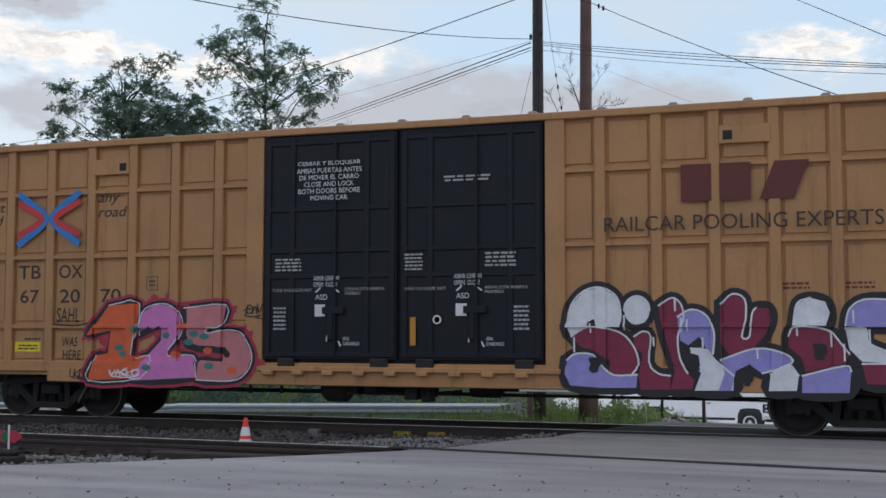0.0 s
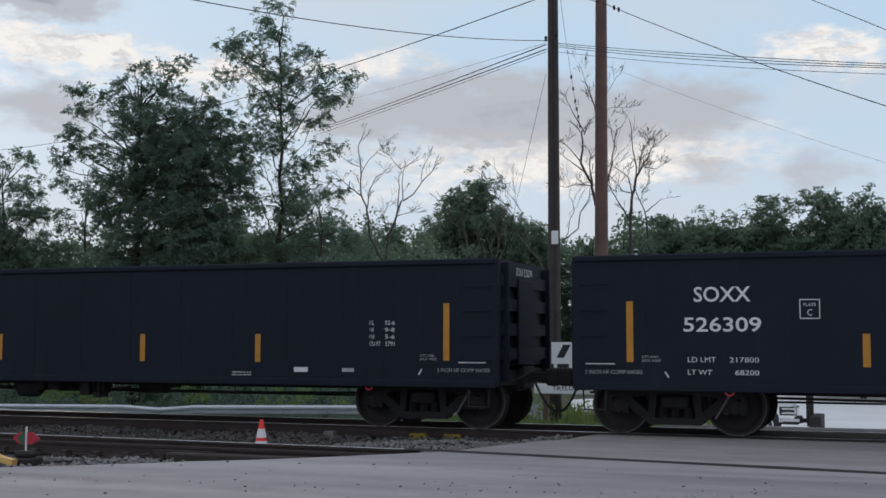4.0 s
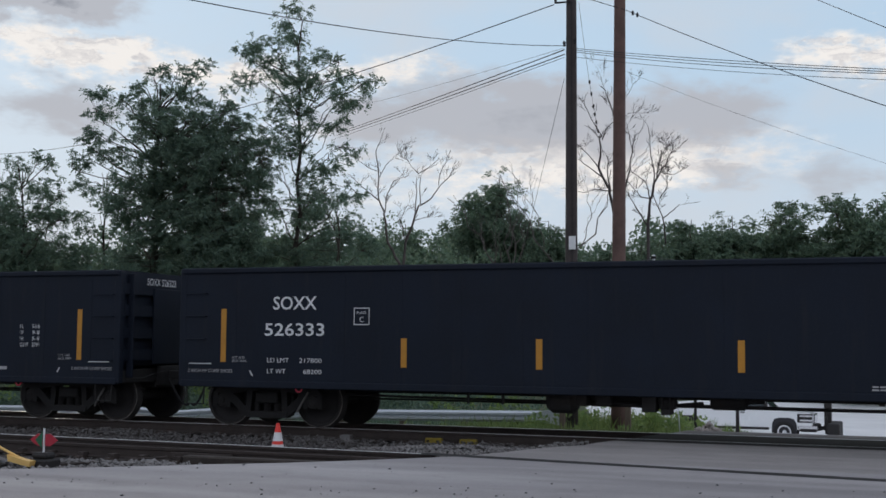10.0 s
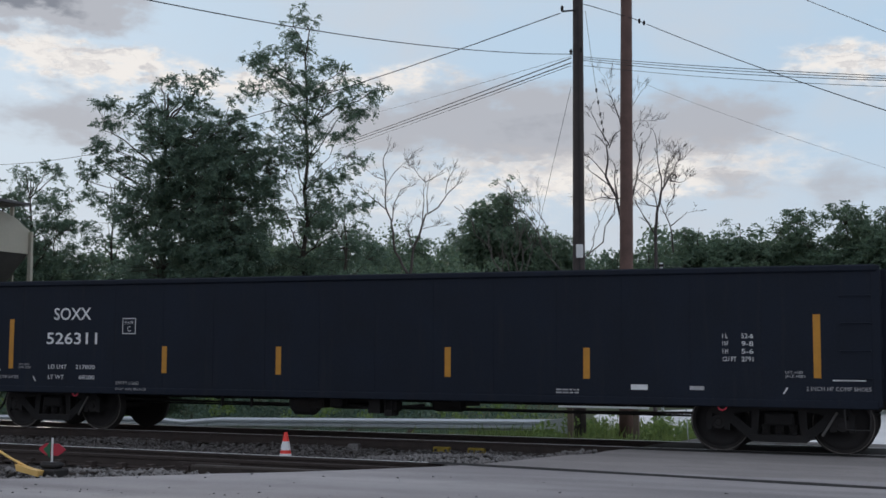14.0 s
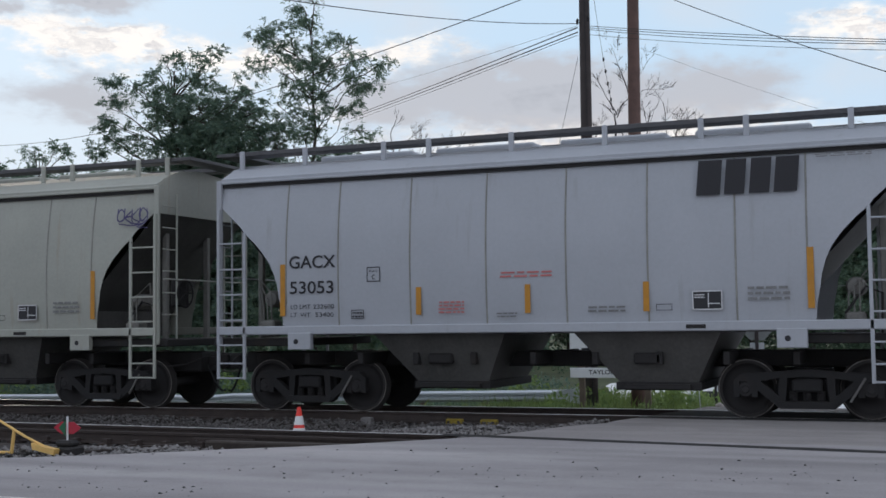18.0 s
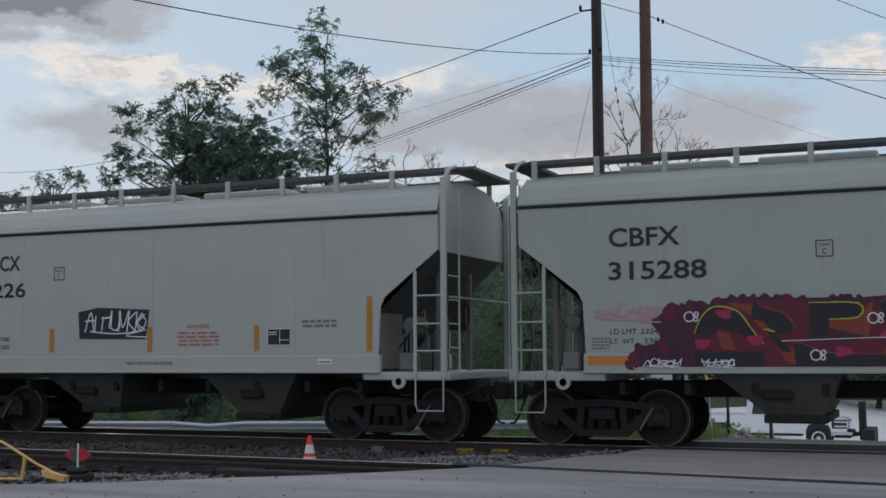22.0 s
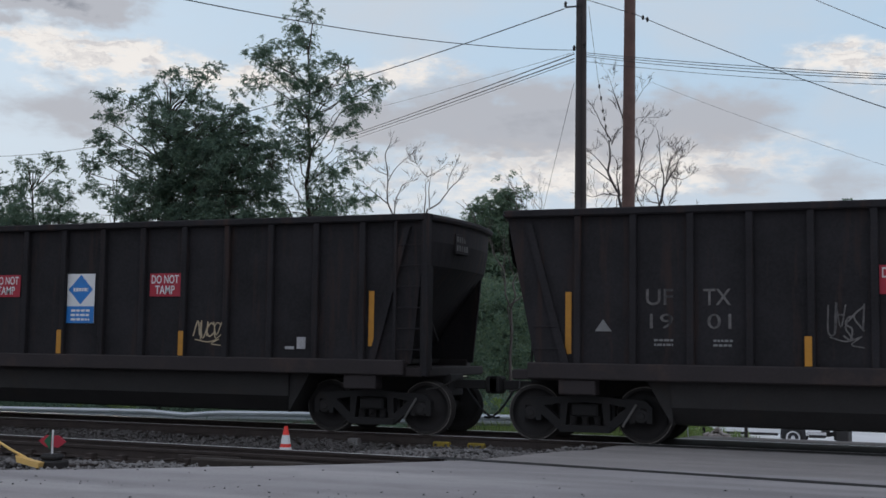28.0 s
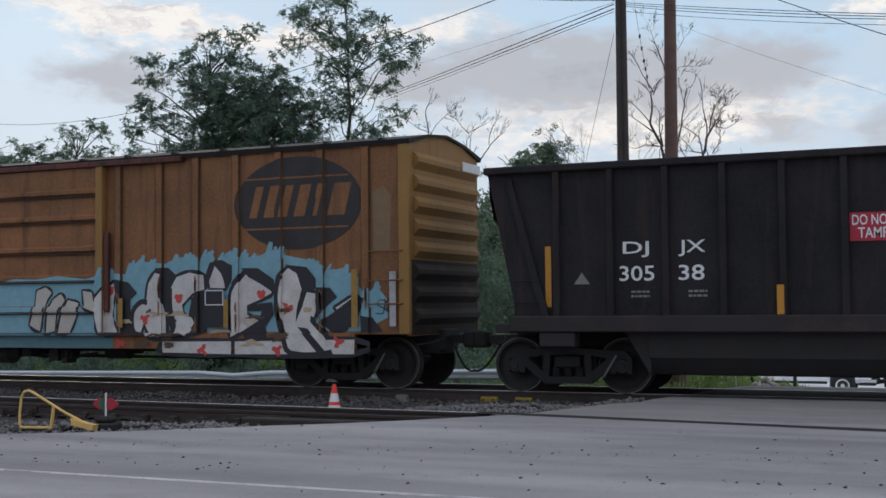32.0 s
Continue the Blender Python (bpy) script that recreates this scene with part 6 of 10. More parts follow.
def navy_gondola(centre):
    half, z0, z1 = 8.18, 0.66, 2.60
    car = thing("gondola_car", "dark navy gondola car covered in white spray tags", "gondola")
    gondola_body(car, half, z0, z1, M_NAVYPAINT, [-7.79, -6.55, -5.18, -4.05, -2.97, -1.93, -0.92, 0.16, 1.14, 2.2, 3.22, 4.23, 5.35, 6.6, 7.8], 0.13)
    frame_under(car, half, 0.60)
    grab_irons(car, half, z0, M_NAVYPAINT, (1.0, 1.4, 1.8))
    for x in (-6.8, 6.8):
        bogie(car, x)
    coupler(car, half, 0.65)
    coupler(car, -half, 0.65)
    for x in (-7.84, 6.95):
        part("reflector_tape", S().rect(x, 1.0, 0.47, 0.19, -1.642), M_REFLECT, car)
    for x in (-3.78, -1.68, 0.42, 3.57):
        part("reflector_tape", S().rect(x, 0.94, 0.46, 0.11, -1.606), M_REFLECT, car)
    lettering(car, "DJTX", -6.27, 1.96, 0.86, 0.24, M_WHITE, bold=0.012)
    lettering(car, "3182", -6.18, 1.51, 0.71, 0.22, M_WHITE, bold=0.012)
    lettering(car, "40", -4.84, 1.51, 0.35, 0.22, M_WHITE, bold=0.012)
    lettering(car, "LD LMT", -5.97, 1.31, 0.36, 0.08, M_FADED)
    lettering(car, "LT WT", -5.97, 1.15, 0.3, 0.08, M_FADED)
    lettering(car, "182900", -4.82, 1.31, 0.4, 0.08, M_FADED)
    lettering(car, "70100", -4.76, 1.15, 0.33, 0.08, M_FADED)
    # company sign in plain shapes: blue disc on white and blue stripes, blue bar below
    part("sign_board", S().rect(-0.68, 1.63, 0.53, 0.52, -1.606), M_WHITE, car)
    st = S()
    for k in range(6):
        st.rect(-0.68, 1.66 + k * 0.085, 0.53, 0.035, -1.609)
    part("sign_stripes", st, M_BLUE, car)
    part("sign_disc", S().flat([(-0.415 + 0.19 * math.cos(a * 0.3142), 1.89 + 0.2 * math.sin(a * 0.3142)) for a in range(20)], -1.612), M_BLUE, car)
    bars(car, -0.56, 1.82, 0.29, 0.14, 1, M_WHITE, 2, -1.615)
    part("sign_bar", S().rect(-0.71, 1.28, 0.59, 0.24, -1.606), M_BLUE, car)
    bars(car, -0.64, 1.35, 0.45, 0.1, 1, M_WHITE, 4, -1.609)
    for i, (x, z, w, h) in enumerate(((0.3, 1.15, 0.7, 0.62), (1.28, 1.4, 0.48, 0.45), (2.42, 1.34, 0.6, 0.55), (3.33, 1.34, 0.56, 0.5), (4.44, 1.25, 0.74, 0.62), (5.5, 1.53, 0.9, 0.4))):
        tag(car, x, z, w, h, 80 + i, M_WHITE, 0.021, letters=4)
        if i in (0, 2, 3, 5):
            part("spray_tag", S().stroke([(x + w * 0.6 + 0.09 * math.cos(k), z + h + 0.06 + 0.07 * math.sin(k)) for k in range(8)], 0.022, -1.612), M_WHITE, car)
    part("spray_tag", S().stroke([(4.75, 1.83), (5.0, 2.05)], 0.03, -1.612).stroke([(5.02, 1.84), (4.78, 2.03)], 0.03, -1.612).stroke([(4.65, 1.94), (5.12, 1.94)], 0.03, -1.612), M_WHITE, car)
    outline_box(car, 5.82, 1.21, 0.46, 0.32, M_WHITE, 0.018)
    part("stencil_lines", S().rect(6.06, 1.28, 0.015, 0.24, -1.606).rect(5.84, 1.28, 0.42, 0.015, -1.606), M_WHITE, car)
    bars(car, 6.92, 1.5, 0.4, 0.3, 4, M_FADED, 9)
    lettering(car, "2 INCH HF COMP SHOES", 5.55, 0.72, 0.7, 0.05, M_FADED)
    lettering(car, "2 INCH HF COMP SHOES", -5.9, 0.72, 0.6, 0.05, M_FADED)
    bars(car, 5.5, 1.0, 0.26, 0.05, 1, M_FADED, 3)
    return enlist(car, centre)

# -- covered hoppers --


def grow_side(rows, y_of):
    """A side sheet from rows of (z, half length), with the belly given by y_of(z)."""
    sh = S()
    for z, x in rows:
        y = y_of(z)
        sh.v += [(-x, -y, z), (x, -y, z)]
    n = len(rows)
    sh.f = [(2 * i, 2 * i + 1, 2 * i + 3, 2 * i + 2) for i in range(n - 1)]
    sh.smooth = True
    return sh


def mirrored(sh):
    o = S()
    o.v, o.f, o.smooth = [(x, -y, z) for x, y, z in sh.v], [f[::-1] for f in sh.f], sh.smooth
    return o


def seam_strip(x, zs, y_of, w=0.035, out=0.012):
    sh = S()
    for z in zs:
        y = -y_of(z)
        sh.v += [(x - w / 2, y + 0.005, z), (x - w / 4, y - out, z), (x + w / 4, y - out, z), (x + w / 2, y + 0.005, z)]
    sh.f = [(4 * i + k, 4 * i + k + 1, 4 * i + k + 5, 4 * i + k + 4) for i in range(len(zs) - 1) for k in range(3)]
    return sh


def hopper_bay(car, x0, x1, b0, b1, ztop, zbot, mat_):
    """A discharge funnel, wide under the floor and narrow at its gate."""
    sh = S()
    sh.v = [(x0, -1.38, ztop), (x1, -1.38, ztop), (x1, 1.38, ztop), (x0, 1.38, ztop), (b0, -1.05, zbot), (b1, -1.05, zbot), (b1, 1.05, zbot), (b0, 1.05, zbot)]
    sh.f = [(0, 1, 5, 4), (1, 2, 6, 5), (2, 3, 7, 6), (3, 0, 4, 7), (4, 5, 6, 7), (3, 2, 1, 0)]
    b = part("hopper_bay", sh, mat_, car)
    part("outlet_gate", S().box(b0 - 0.06, b1 + 0.06, -1.1, 1.1, zbot - 0.12, zbot + 0.01, 0.015).box(b0 + 0.1, b1 - 0.1, -1.2, -1.08, zbot - 0.1, zbot - 0.02, 0.01), M_UNDER, b)
    cx = (x0 + x1) / 2
    k = (ztop - zbot)
    part("vibrator_bracket", S().box(cx - 0.22, cx + 0.22, -1.30, -1.14, zbot + k * 0.36, zbot + k * 0.58, 0.03), M_UNDER, b)
    return b


def running_boards(car, half, xs, mat_, z=4.70, reach=0.42):
    for s in (-1, 1):
        y0, y1 = sorted((s * 0.62, s * 1.02))
        b = part("running_board", S().box(-half, half, y0, y1, z - 0.08, z, 0.006), M_WALK, car, "dark grated roof walkway")
        for x in xs:
            yb = sorted((s * 1.0, s * 1.06))
            part("walkway_bracket", S().box(x - 0.045, x + 0.045, yb[0], yb[1], z - 0.33, z + 0.005, 0.008), mat_, b)
    for s in (-1, 1):
        a, b = sorted((s * (half - 0.05), s * (half + reach)))
        part("end_platform", S().box(a, b, -1.02, 1.02, z - 0.07, z - 0.01, 0.006), M_WALK, car)
    for x in (-half * 0.6, -half * 0.2, half * 0.2, half * 0.6):
        part("roof_hatch", S().box(x - half * 0.16, x + half * 0.16, -0.32, 0.32, z - 0.20, z - 0.07, 0.03), mat_, car)


def ends_gear(car, half, zs, mat_):
    """Brake wheel, pipes and end sill details at both ends."""
    for s in (1, -1):
        x = s * (half - 0.35)
        for yy in (-0.75, 0.65):
            part("end_post", S().box(x - 0.05, x + 0.05, yy, yy + 0.1, zs, 3.3, 0.01), M_EAVE, car)
        # valve block, small reservoir and bent pipes on the end platform
        xr = s * (half - 0.75)
        part("end_reservoir", S().lathe([(0, -0.3), (0.12, -0.28), (0.15, -0.2), (0.15, 0.2), (0.12, 0.28), (0, 0.3)], "y", (xr, -0.8, 2.0), 14), M_EAVE, car)
        part("valve_block", S().box(xr - 0.16, xr + 0.14, -1.2, -0.9, zs + 0.12, zs + 0.42, 0.03), M_EAVE, car)
        for k in range(3):
            part("end_pipe", S().pipe([(xr + 0.08 * k - 0.1, -1.15, zs + 0.4), (xr + 0.08 * k - 0.1, -1.15, zs + 0.7 + 0.1 * k), (xr + s * 0.25, -1.0, zs + 0.95 + 0.1 * k), (xr + s * 0.3, -0.85, zs + 0.2)], 0.014, 5), M_EAVE, car)
    x = half + 0.12
    bw = part("brake_wheel", S().lathe([(0.25, -0.015), (0.28, 0.0), (0.25, 0.015), (0.23, 0.0), (0.25, -0.015)], "x", (x, -0.75, 2.15), 20, False), M_UNDER, car)
    sp = S()
    for k in range(5):
        a = k * 1.2566
        sp.tube((x, -0.75, 2.15), (x, -0.75 + 0.25 * math.cos(a), 2.15 + 0.25 * math.sin(a)), 0.012, sides=5)
    part("spoke", sp, M_UNDER, bw)
    part("brake_housing", S().box(half - 0.1, half + 0.08, -0.92, -0.55, 1.9, 2.4, 0.03), M_UNDER, car)
    part("brake_pipe", S().pipe([(half - 0.4, -0.9, zs), (half - 0.38, -0.95, 1.9), (half - 0.6, -1.1, 2.0), (half - 0.9, -1.2, 1.6)], 0.02), M_UNDER, car)


M_WALK = material("galvanised_walkway", (0.10, 0.10, 0.105), 0.6, metal=0.4, vary=0.3, scale=3, grain=60, bump=0.5)


def round_hopper(mat_, mark, number, ld, lt, label, centre, ink=None):
    """Round-sided two-bay covered hopper with arched end cut-outs."""
    ink = ink or M_BLACKLET
    half = 5.74
    car = thing("covered_hopper_car", label, "hopper car", group="round-sided covered hoppers in the train")

    def y_of(z):
        return 1.60 - 0.16 * ((z - 2.55) / 1.55) ** 2 if z > 2.55 else 1.60 - 0.05 * ((2.55 - z) / 1.1) ** 2
    arc = [(1.5, 4.46), (1.75, 4.48), (2.0, 4.53), (2.2, 4.56), (2.4, 4.62), (2.6, 4.71), (2.8, 4.86), (3.0, 5.05), (3.16, 5.24), (3.25, 5.30), (3.45, 5.52), (3.63, 5.72), (3.64, half), (3.8, half), (4.0, half), (4.1, half)]
    sheet = grow_side(arc, y_of)
    sides = [part("side_sheet", sheet, mat_, car), part("side_sheet", mirrored(sheet), mat_, car)]
    zs = [1.5 + 0.13 * i for i in range(21)]
    for x in (-3.37, -2.03, -0.68, 0.67, 1.98, 3.32):
        part("weld_seam", seam_strip(x, zs, y_of), M_SEAM, sides[0])
    for x in (-4.38, 4.36):
        part("weld_seam", seam_strip(x, [z for z in zs if z > 1.8], y_of), M_SEAM, sides[0])
    # roof, with its eave angle, rising to the hatch line
    prof = [(-1.46, 4.06), (-1.52, 4.06), (-1.52, 4.15), (-1.42, 4.19), (-1.1, 4.36), (-0.7, 4.48), (0, 4.54), (0.7, 4.48), (1.1, 4.36), (1.42, 4.19), (1.52, 4.15), (1.52, 4.06), (1.46, 4.06)]
    part("roof", S().extrude_x(prof, -half, half), mat_, car)
    part("eave_angle", S().box(-half, half, -1.545, -1.44, 4.055, 4.10, 0.01), mat_, car)
    # dark strip added below the lip to draw the eave's shadow line
    part("eave_gap", S().box(-half, half, -1.50, -1.42, 3.995, 4.055), M_UNDER, car, "dark strip drawing the shadow line under the eave")
    for s in (1, -1):
        # upper end wall, sloping bulkhead sheet below it
        a, b = sorted((s * (half + 0.012), s * (half - 0.03)))
        part("end_wall", S().extrude_x([(-1.46, 3.62), (-1.46, 4.1), (-1.1, 4.36), (-0.7, 4.48), (0, 4.53), (0.7, 4.48), (1.1, 4.36), (1.46, 4.1), (1.46, 3.62)], a, b), mat_, car)
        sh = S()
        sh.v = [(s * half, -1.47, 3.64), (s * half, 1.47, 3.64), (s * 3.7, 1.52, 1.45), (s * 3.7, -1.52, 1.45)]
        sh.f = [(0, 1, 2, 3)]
        part("slope_sheet", sh, M_BAY, car, "dark sloping end sheet")
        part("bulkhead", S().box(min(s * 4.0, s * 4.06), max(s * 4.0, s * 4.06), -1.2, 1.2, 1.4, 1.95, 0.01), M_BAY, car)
        # end platform, posts, ladders
        p0, p1 = sorted((s * 4.2, s * 5.95))
        part("end_sill", S().box(p0, p1, -1.45, 1.45, 1.16, 1.30, 0.02), M_UNDER, car)
        for yy in (-1.56, 1.48):
            part("corner_post", S().box(s * 5.77 - 0.05, s * 5.77 + 0.05, yy, yy + 0.07, 1.2, 4.12, 0.008), mat_, car)
        x0, x1 = s * 5.23, s * 5.76
        ladder(car, x0, x1, (2.98, 2.52, 2.07, 1.62, 1.18, 0.86, 0.60), 3.16, 3.6, 0.58, -1.58, mat_)
        ladder(car, x0, x1, (2.98, 2.52, 2.07, 1.62, 1.18, 0.86, 0.60), 3.16, 3.6, 0.58, 1.58, mat_)
        for z in (1.75, 2.15, 2.55, 2.95, 3.35, 3.75):
            part("end_rung", S().tube((s * 5.84, -1.45, z), (s * 5.84, -1.0, z), 0.014, sides=6), mat_, car)
        part("handrail", S().pipe([(s * 5.84, -1.0, 1.2), (s * 5.84, -1.0, 4.0)], 0.02).pipe([(s * 5.86, -1.45, 2.4), (s * 5.86, 1.45, 2.4)], 0.016), mat_, car)
    part("side_sill", S().box(-half - 0.02, half + 0.02, -1.60, -1.45, 1.36, 1.51, 0.015), mat_, car)
    part("side_sill", S().box(-half - 0.02, half + 0.02, 1.45, 1.60, 1.36, 1.51, 0.015), mat_, car)
    for x in (-4.12, 4.11):
        pad = part("jacking_pad", S().box(x - 0.22, x + 0.22, -1.62, -1.5, 1.10, 1.39, 0.01), mat_, car)
        part("pad_hole", S().lathe([(0, -0.004), (0.045, -0.004), (0.045, 0.02), (0, 0.02)], "y", (x - 0.06, -1.622, 1.24), 14), M_BLACKLET, pad)
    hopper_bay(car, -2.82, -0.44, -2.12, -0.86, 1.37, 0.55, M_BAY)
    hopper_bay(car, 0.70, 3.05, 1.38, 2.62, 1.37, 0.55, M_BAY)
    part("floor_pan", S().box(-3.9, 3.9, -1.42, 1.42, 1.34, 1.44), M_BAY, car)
    running_boards(car, half, (-5.6, -4.3, -2.75, -1.9, -0.4, 1.2, 2.75, 3.45, 5.0, 5.65), mat_)
    ends_gear(car, half, 1.2, mat_)
    frame_under(car, half, 0.78, False, 0.26)
    for x in (-4.2, 4.25):
        bogie(car, x)
    coupler(car, half + 0.1, 0.55)
    coupler(car, -half - 0.1, 0.55)
    y = -1.613
    for x in (-4.44, 4.40):
        tape(car, x, 1.68, 2.58, 0.10, M_REFLECT, y)
    for x in (-1.87, 0.03, 1.95):
        tape(car, x, 1.67, 2.13, 0.095, M_REFLECT if ink == M_BLACKLET else M_REFLECT, y)
    lettering(car, mark, -4.31, 2.50, 0.90 if len(mark) > 3 and mark != "TILX" else 0.62, 0.22, ink, y, bold=0.012)
    lettering(car, number, -4.30, 2.06, 0.2 * len(number) * 0.85, 0.22, ink, y, bold=0.012)
    lettering(car, "LD LMT", -4.28, 1.80, 0.38, 0.075, ink, y)
    lettering(car, ld, -3.84, 1.80, 0.4, 0.075, ink, y)
    lettering(car, "LT  WT", -4.28, 1.66, 0.38, 0.075, ink, y)
    lettering(car, lt, -3.80, 1.66, 0.35, 0.075, ink, y)
    plate_c(car, -2.82, 2.24, ink, 0.25, y)
    outline_box(car, -3.12, 1.62, 0.24, 0.15, ink, 0.012, y)
    bars(car, -3.1, 1.63, 0.2, 0.12, 2, ink, 11, y)
    bars(car, -1.52, 1.68, 0.46, 0.22, 4, M_REDPRINT, 12, y)
    stencil(car, 2.66, 1.68, 0.45, 0.29, y)
    outline_box(car, 2.10, 1.68, 0.25, 0.1, ink, 0.01, y)
    bars(car, 3.48, 1.80, 0.62, 0.24, 3, M_GREYPRINT, 13, y)
    bars(car, 1.02, 1.66, 0.6, 0.12, 2, M_GREYPRINT, 14, y)
    bars(car, -0.5, 1.60, 0.35, 0.1, 2, M_GREYPRINT, 15, y)
    part("data_plate", S().box(2.55, 2.85, -1.61, -1.59, 1.40, 1.46, 0.004), M_UNDER, car)
    return enlist(car, centre)


M_SEAM = material("dirty_weld_seam", (0.27, 0.27, 0.245), 0.65, vary=0.3, scale=2, grain=30, bump=0.1)
M_EAVE = material("grimy_eave_steel", (0.20, 0.195, 0.18), 0.65, vary=0.25, scale=2, grain=30, bump=0.1)
M_REDPRINT = material("faded_red_print", (0.50, 0.16, 0.15), 0.6, vary=0.15, scale=5, grain=30, bump=0)
M_GREYPRINT = material("faded_grey_print", (0.20, 0.20, 0.20), 0.6, vary=0.2, scale=5, grain=30, bump=0)
M_ORANGEBAND = material("orange_band", (0.62, 0.22, 0.04), 0.55, vary=0.12, scale=5, grain=30, bump=0)


def straight_hopper(mark, number, ld, lt, label, centre):
    """Flat-sided covered hopper with slanted end cut-outs."""
    half, ink = 5.70, M_BLACKLET
    car = thing("covered_hopper_car", label, "hopper car", group="flat-sided covered hoppers in the train")
    mat_ = M_LTGREYDULL if mark == "CBFX" else M_LTGREY
    # side: upright, with slanted lower corners
    out = [(-4.60, 1.48), (4.60, 1.48), (4.64, 2.30), (4.72, 2.46), (5.66, 3.20), (half, 3.26), (half, 3.95), (-half, 3.95), (-half, 3.26), (-5.66, 3.20), (-4.72, 2.46), (-4.64, 2.30)]
    for s in (-1, 1):
        y0, y1 = sorted((s * 1.6, s * 1.56))
        sd = part("side_sheet", S().prism(out, y0, y1), mat_, car)
        if s < 0:
            for x in (-3.0, 0.0, 3.0):
                part("weld_seam", S().box(x - 0.012, x + 0.012, -1.606, -1.598, 1.5, 3.93), mat_, sd)
    prof = [(-1.60, 3.90), (-1.62, 3.90), (-1.60, 3.98), (-1.50, 4.18), (-1.1, 4.36), (-0.7, 4.46), (0, 4.52), (0.7, 4.46), (1.1, 4.36), (1.50, 4.18), (1.60, 3.98), (1.62, 3.90), (1.6, 3.9)]
    part("roof", S().extrude_x(prof, -half, half), mat_, car)
    part("eave_angle", S().box(-half, half, -1.632, -1.59, 3.875, 3.92, 0.01), mat_, car)
    # the eave's shadow line, modelled as a dark strip
    part("eave_gap", S().box(-half, half, -1.612, -1.59, 3.825, 3.875), M_UNDER, car, "dark strip drawing the shadow line under the eave")
    for s in (1, -1):
        a, b = sorted((s * (half + 0.012), s * (half - 0.03)))
        part("end_wall", S().extrude_x([(-1.56, 3.22), (-1.56, 4.0), (-1.46, 4.17), (-1.1, 4.35), (-0.7, 4.45), (0, 4.51), (0.7, 4.45), (1.1, 4.35), (1.46, 4.17), (1.56, 4.0), (1.56, 3.22)], a, b), mat_, car)
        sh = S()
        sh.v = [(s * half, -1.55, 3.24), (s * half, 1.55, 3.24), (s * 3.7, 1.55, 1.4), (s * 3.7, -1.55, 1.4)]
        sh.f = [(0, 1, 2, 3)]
        part("slope_sheet", sh, M_BAY, car, "dark sloping end sheet")
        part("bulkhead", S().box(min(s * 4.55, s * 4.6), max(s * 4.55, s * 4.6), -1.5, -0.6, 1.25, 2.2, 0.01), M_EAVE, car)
        p0, p1 = sorted((s * 4.3, s * 5.9))
        part("end_sill", S().box(p0, p1, -1.58, 1.58, 1.06, 1.20, 0.02), mat_, car)
        for yy in (-1.60, 1.53):
            part("corner_post", S().box(s * 5.79 - 0.05, s * 5.79 + 0.05, yy, yy + 0.07, 1.1, 4.45, 0.008), mat_, car)
        part("corner_rail", S().pipe([(s * 5.79, -1.56, 4.42), (s * 5.79, -1.3, 4.62), (s * 5.79, -1.0, 4.70)], 0.03), mat_, car)
        x0, x1 = s * 5.28, s * 5.78
        ladder(car, x0, x1, (2.47, 2.0, 1.55), 2.9, 3.2, 1.1, -1.59, mat_)
        part("stirrup_step", S().pipe([(x1, -1.58, 1.1), (x1, -1.58, 0.56), (x0 + s * 0.03, -1.58, 0.56), (x0, -1.58, 0.68), (x0, -1.58, 1.1)], 0.016, 5), mat_, car)
        for z in (1.6, 2.0, 2.4, 2.8, 3.2, 3.6, 4.0):
            part("end_rung", S().tube((s * 5.86, -1.5, z), (s * 5.86, -1.05, z), 0.014, sides=6), mat_, car)
        part("handrail", S().pipe([(s * 5.86, -1.05, 1.2), (s * 5.86, -1.05, 4.3)], 0.02).pipe([(s * 5.86, -1.5, 2.45), (s * 5.86, 1.5, 2.45)], 0.016), mat_, car)
        x = s * 4.98
        part("lift_lug", S().lathe([(0.06, -0.03), (0.12, -0.03), (0.12, 0.03), (0.06, 0.03), (0.06, -0.03)], "y", (x, -1.58, 1.04), 16), mat_, car)
    part("side_sill", S().box(-4.64, 4.64, -1.61, -1.5, 1.22, 1.49, 0.015), mat_, car)
    part("side_sill", S().box(-4.64, 4.64, 1.5, 1.61, 1.22, 1.49, 0.015), mat_, car)
    part("sill_lip", S().box(-4.64, 4.64, -1.63, -1.5, 1.18, 1.23, 0.008), mat_, car)
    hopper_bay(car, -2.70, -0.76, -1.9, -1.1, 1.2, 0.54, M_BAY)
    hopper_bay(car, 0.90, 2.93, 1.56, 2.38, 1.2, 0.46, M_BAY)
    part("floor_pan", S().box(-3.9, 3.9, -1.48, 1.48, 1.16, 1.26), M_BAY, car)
    running_boards(car, half, (-5.6, -4.53, -3.41, -2.28, -1.16, 0.04, 1.24, 2.4, 3.5, 4.6, 5.65), mat_)
    ends_gear(car, half, 1.1, mat_)
    frame_under(car, half, 0.78, False, 0.26)
    for x in (-4.5, 4.5):
        bogie(car, x)
    coupler(car, half + 0.1, 0.55)
    coupler(car, -half - 0.1, 0.55)
    y = -1.608
    lettering(car, mark, -4.20, 3.15, 1.12, 0.30, ink, y, bold=0.015)
    lettering(car, number, -4.21, 2.63, 0.255 * len(number), 0.29, ink, y, bold=0.015)
    lettering(car, "LD LMT", -4.2, 1.79, 0.42, 0.08, ink, y)
    lettering(car, ld, -3.72, 1.79, 0.42, 0.08, ink, y)
    lettering(car, "LT  WT", -4.2, 1.64, 0.38, 0.08, ink, y)
    lettering(car, lt, -3.66, 1.64, 0.36, 0.08, ink, y)
    stencil(car, 2.45, 1.66, 0.47, 0.30, y)
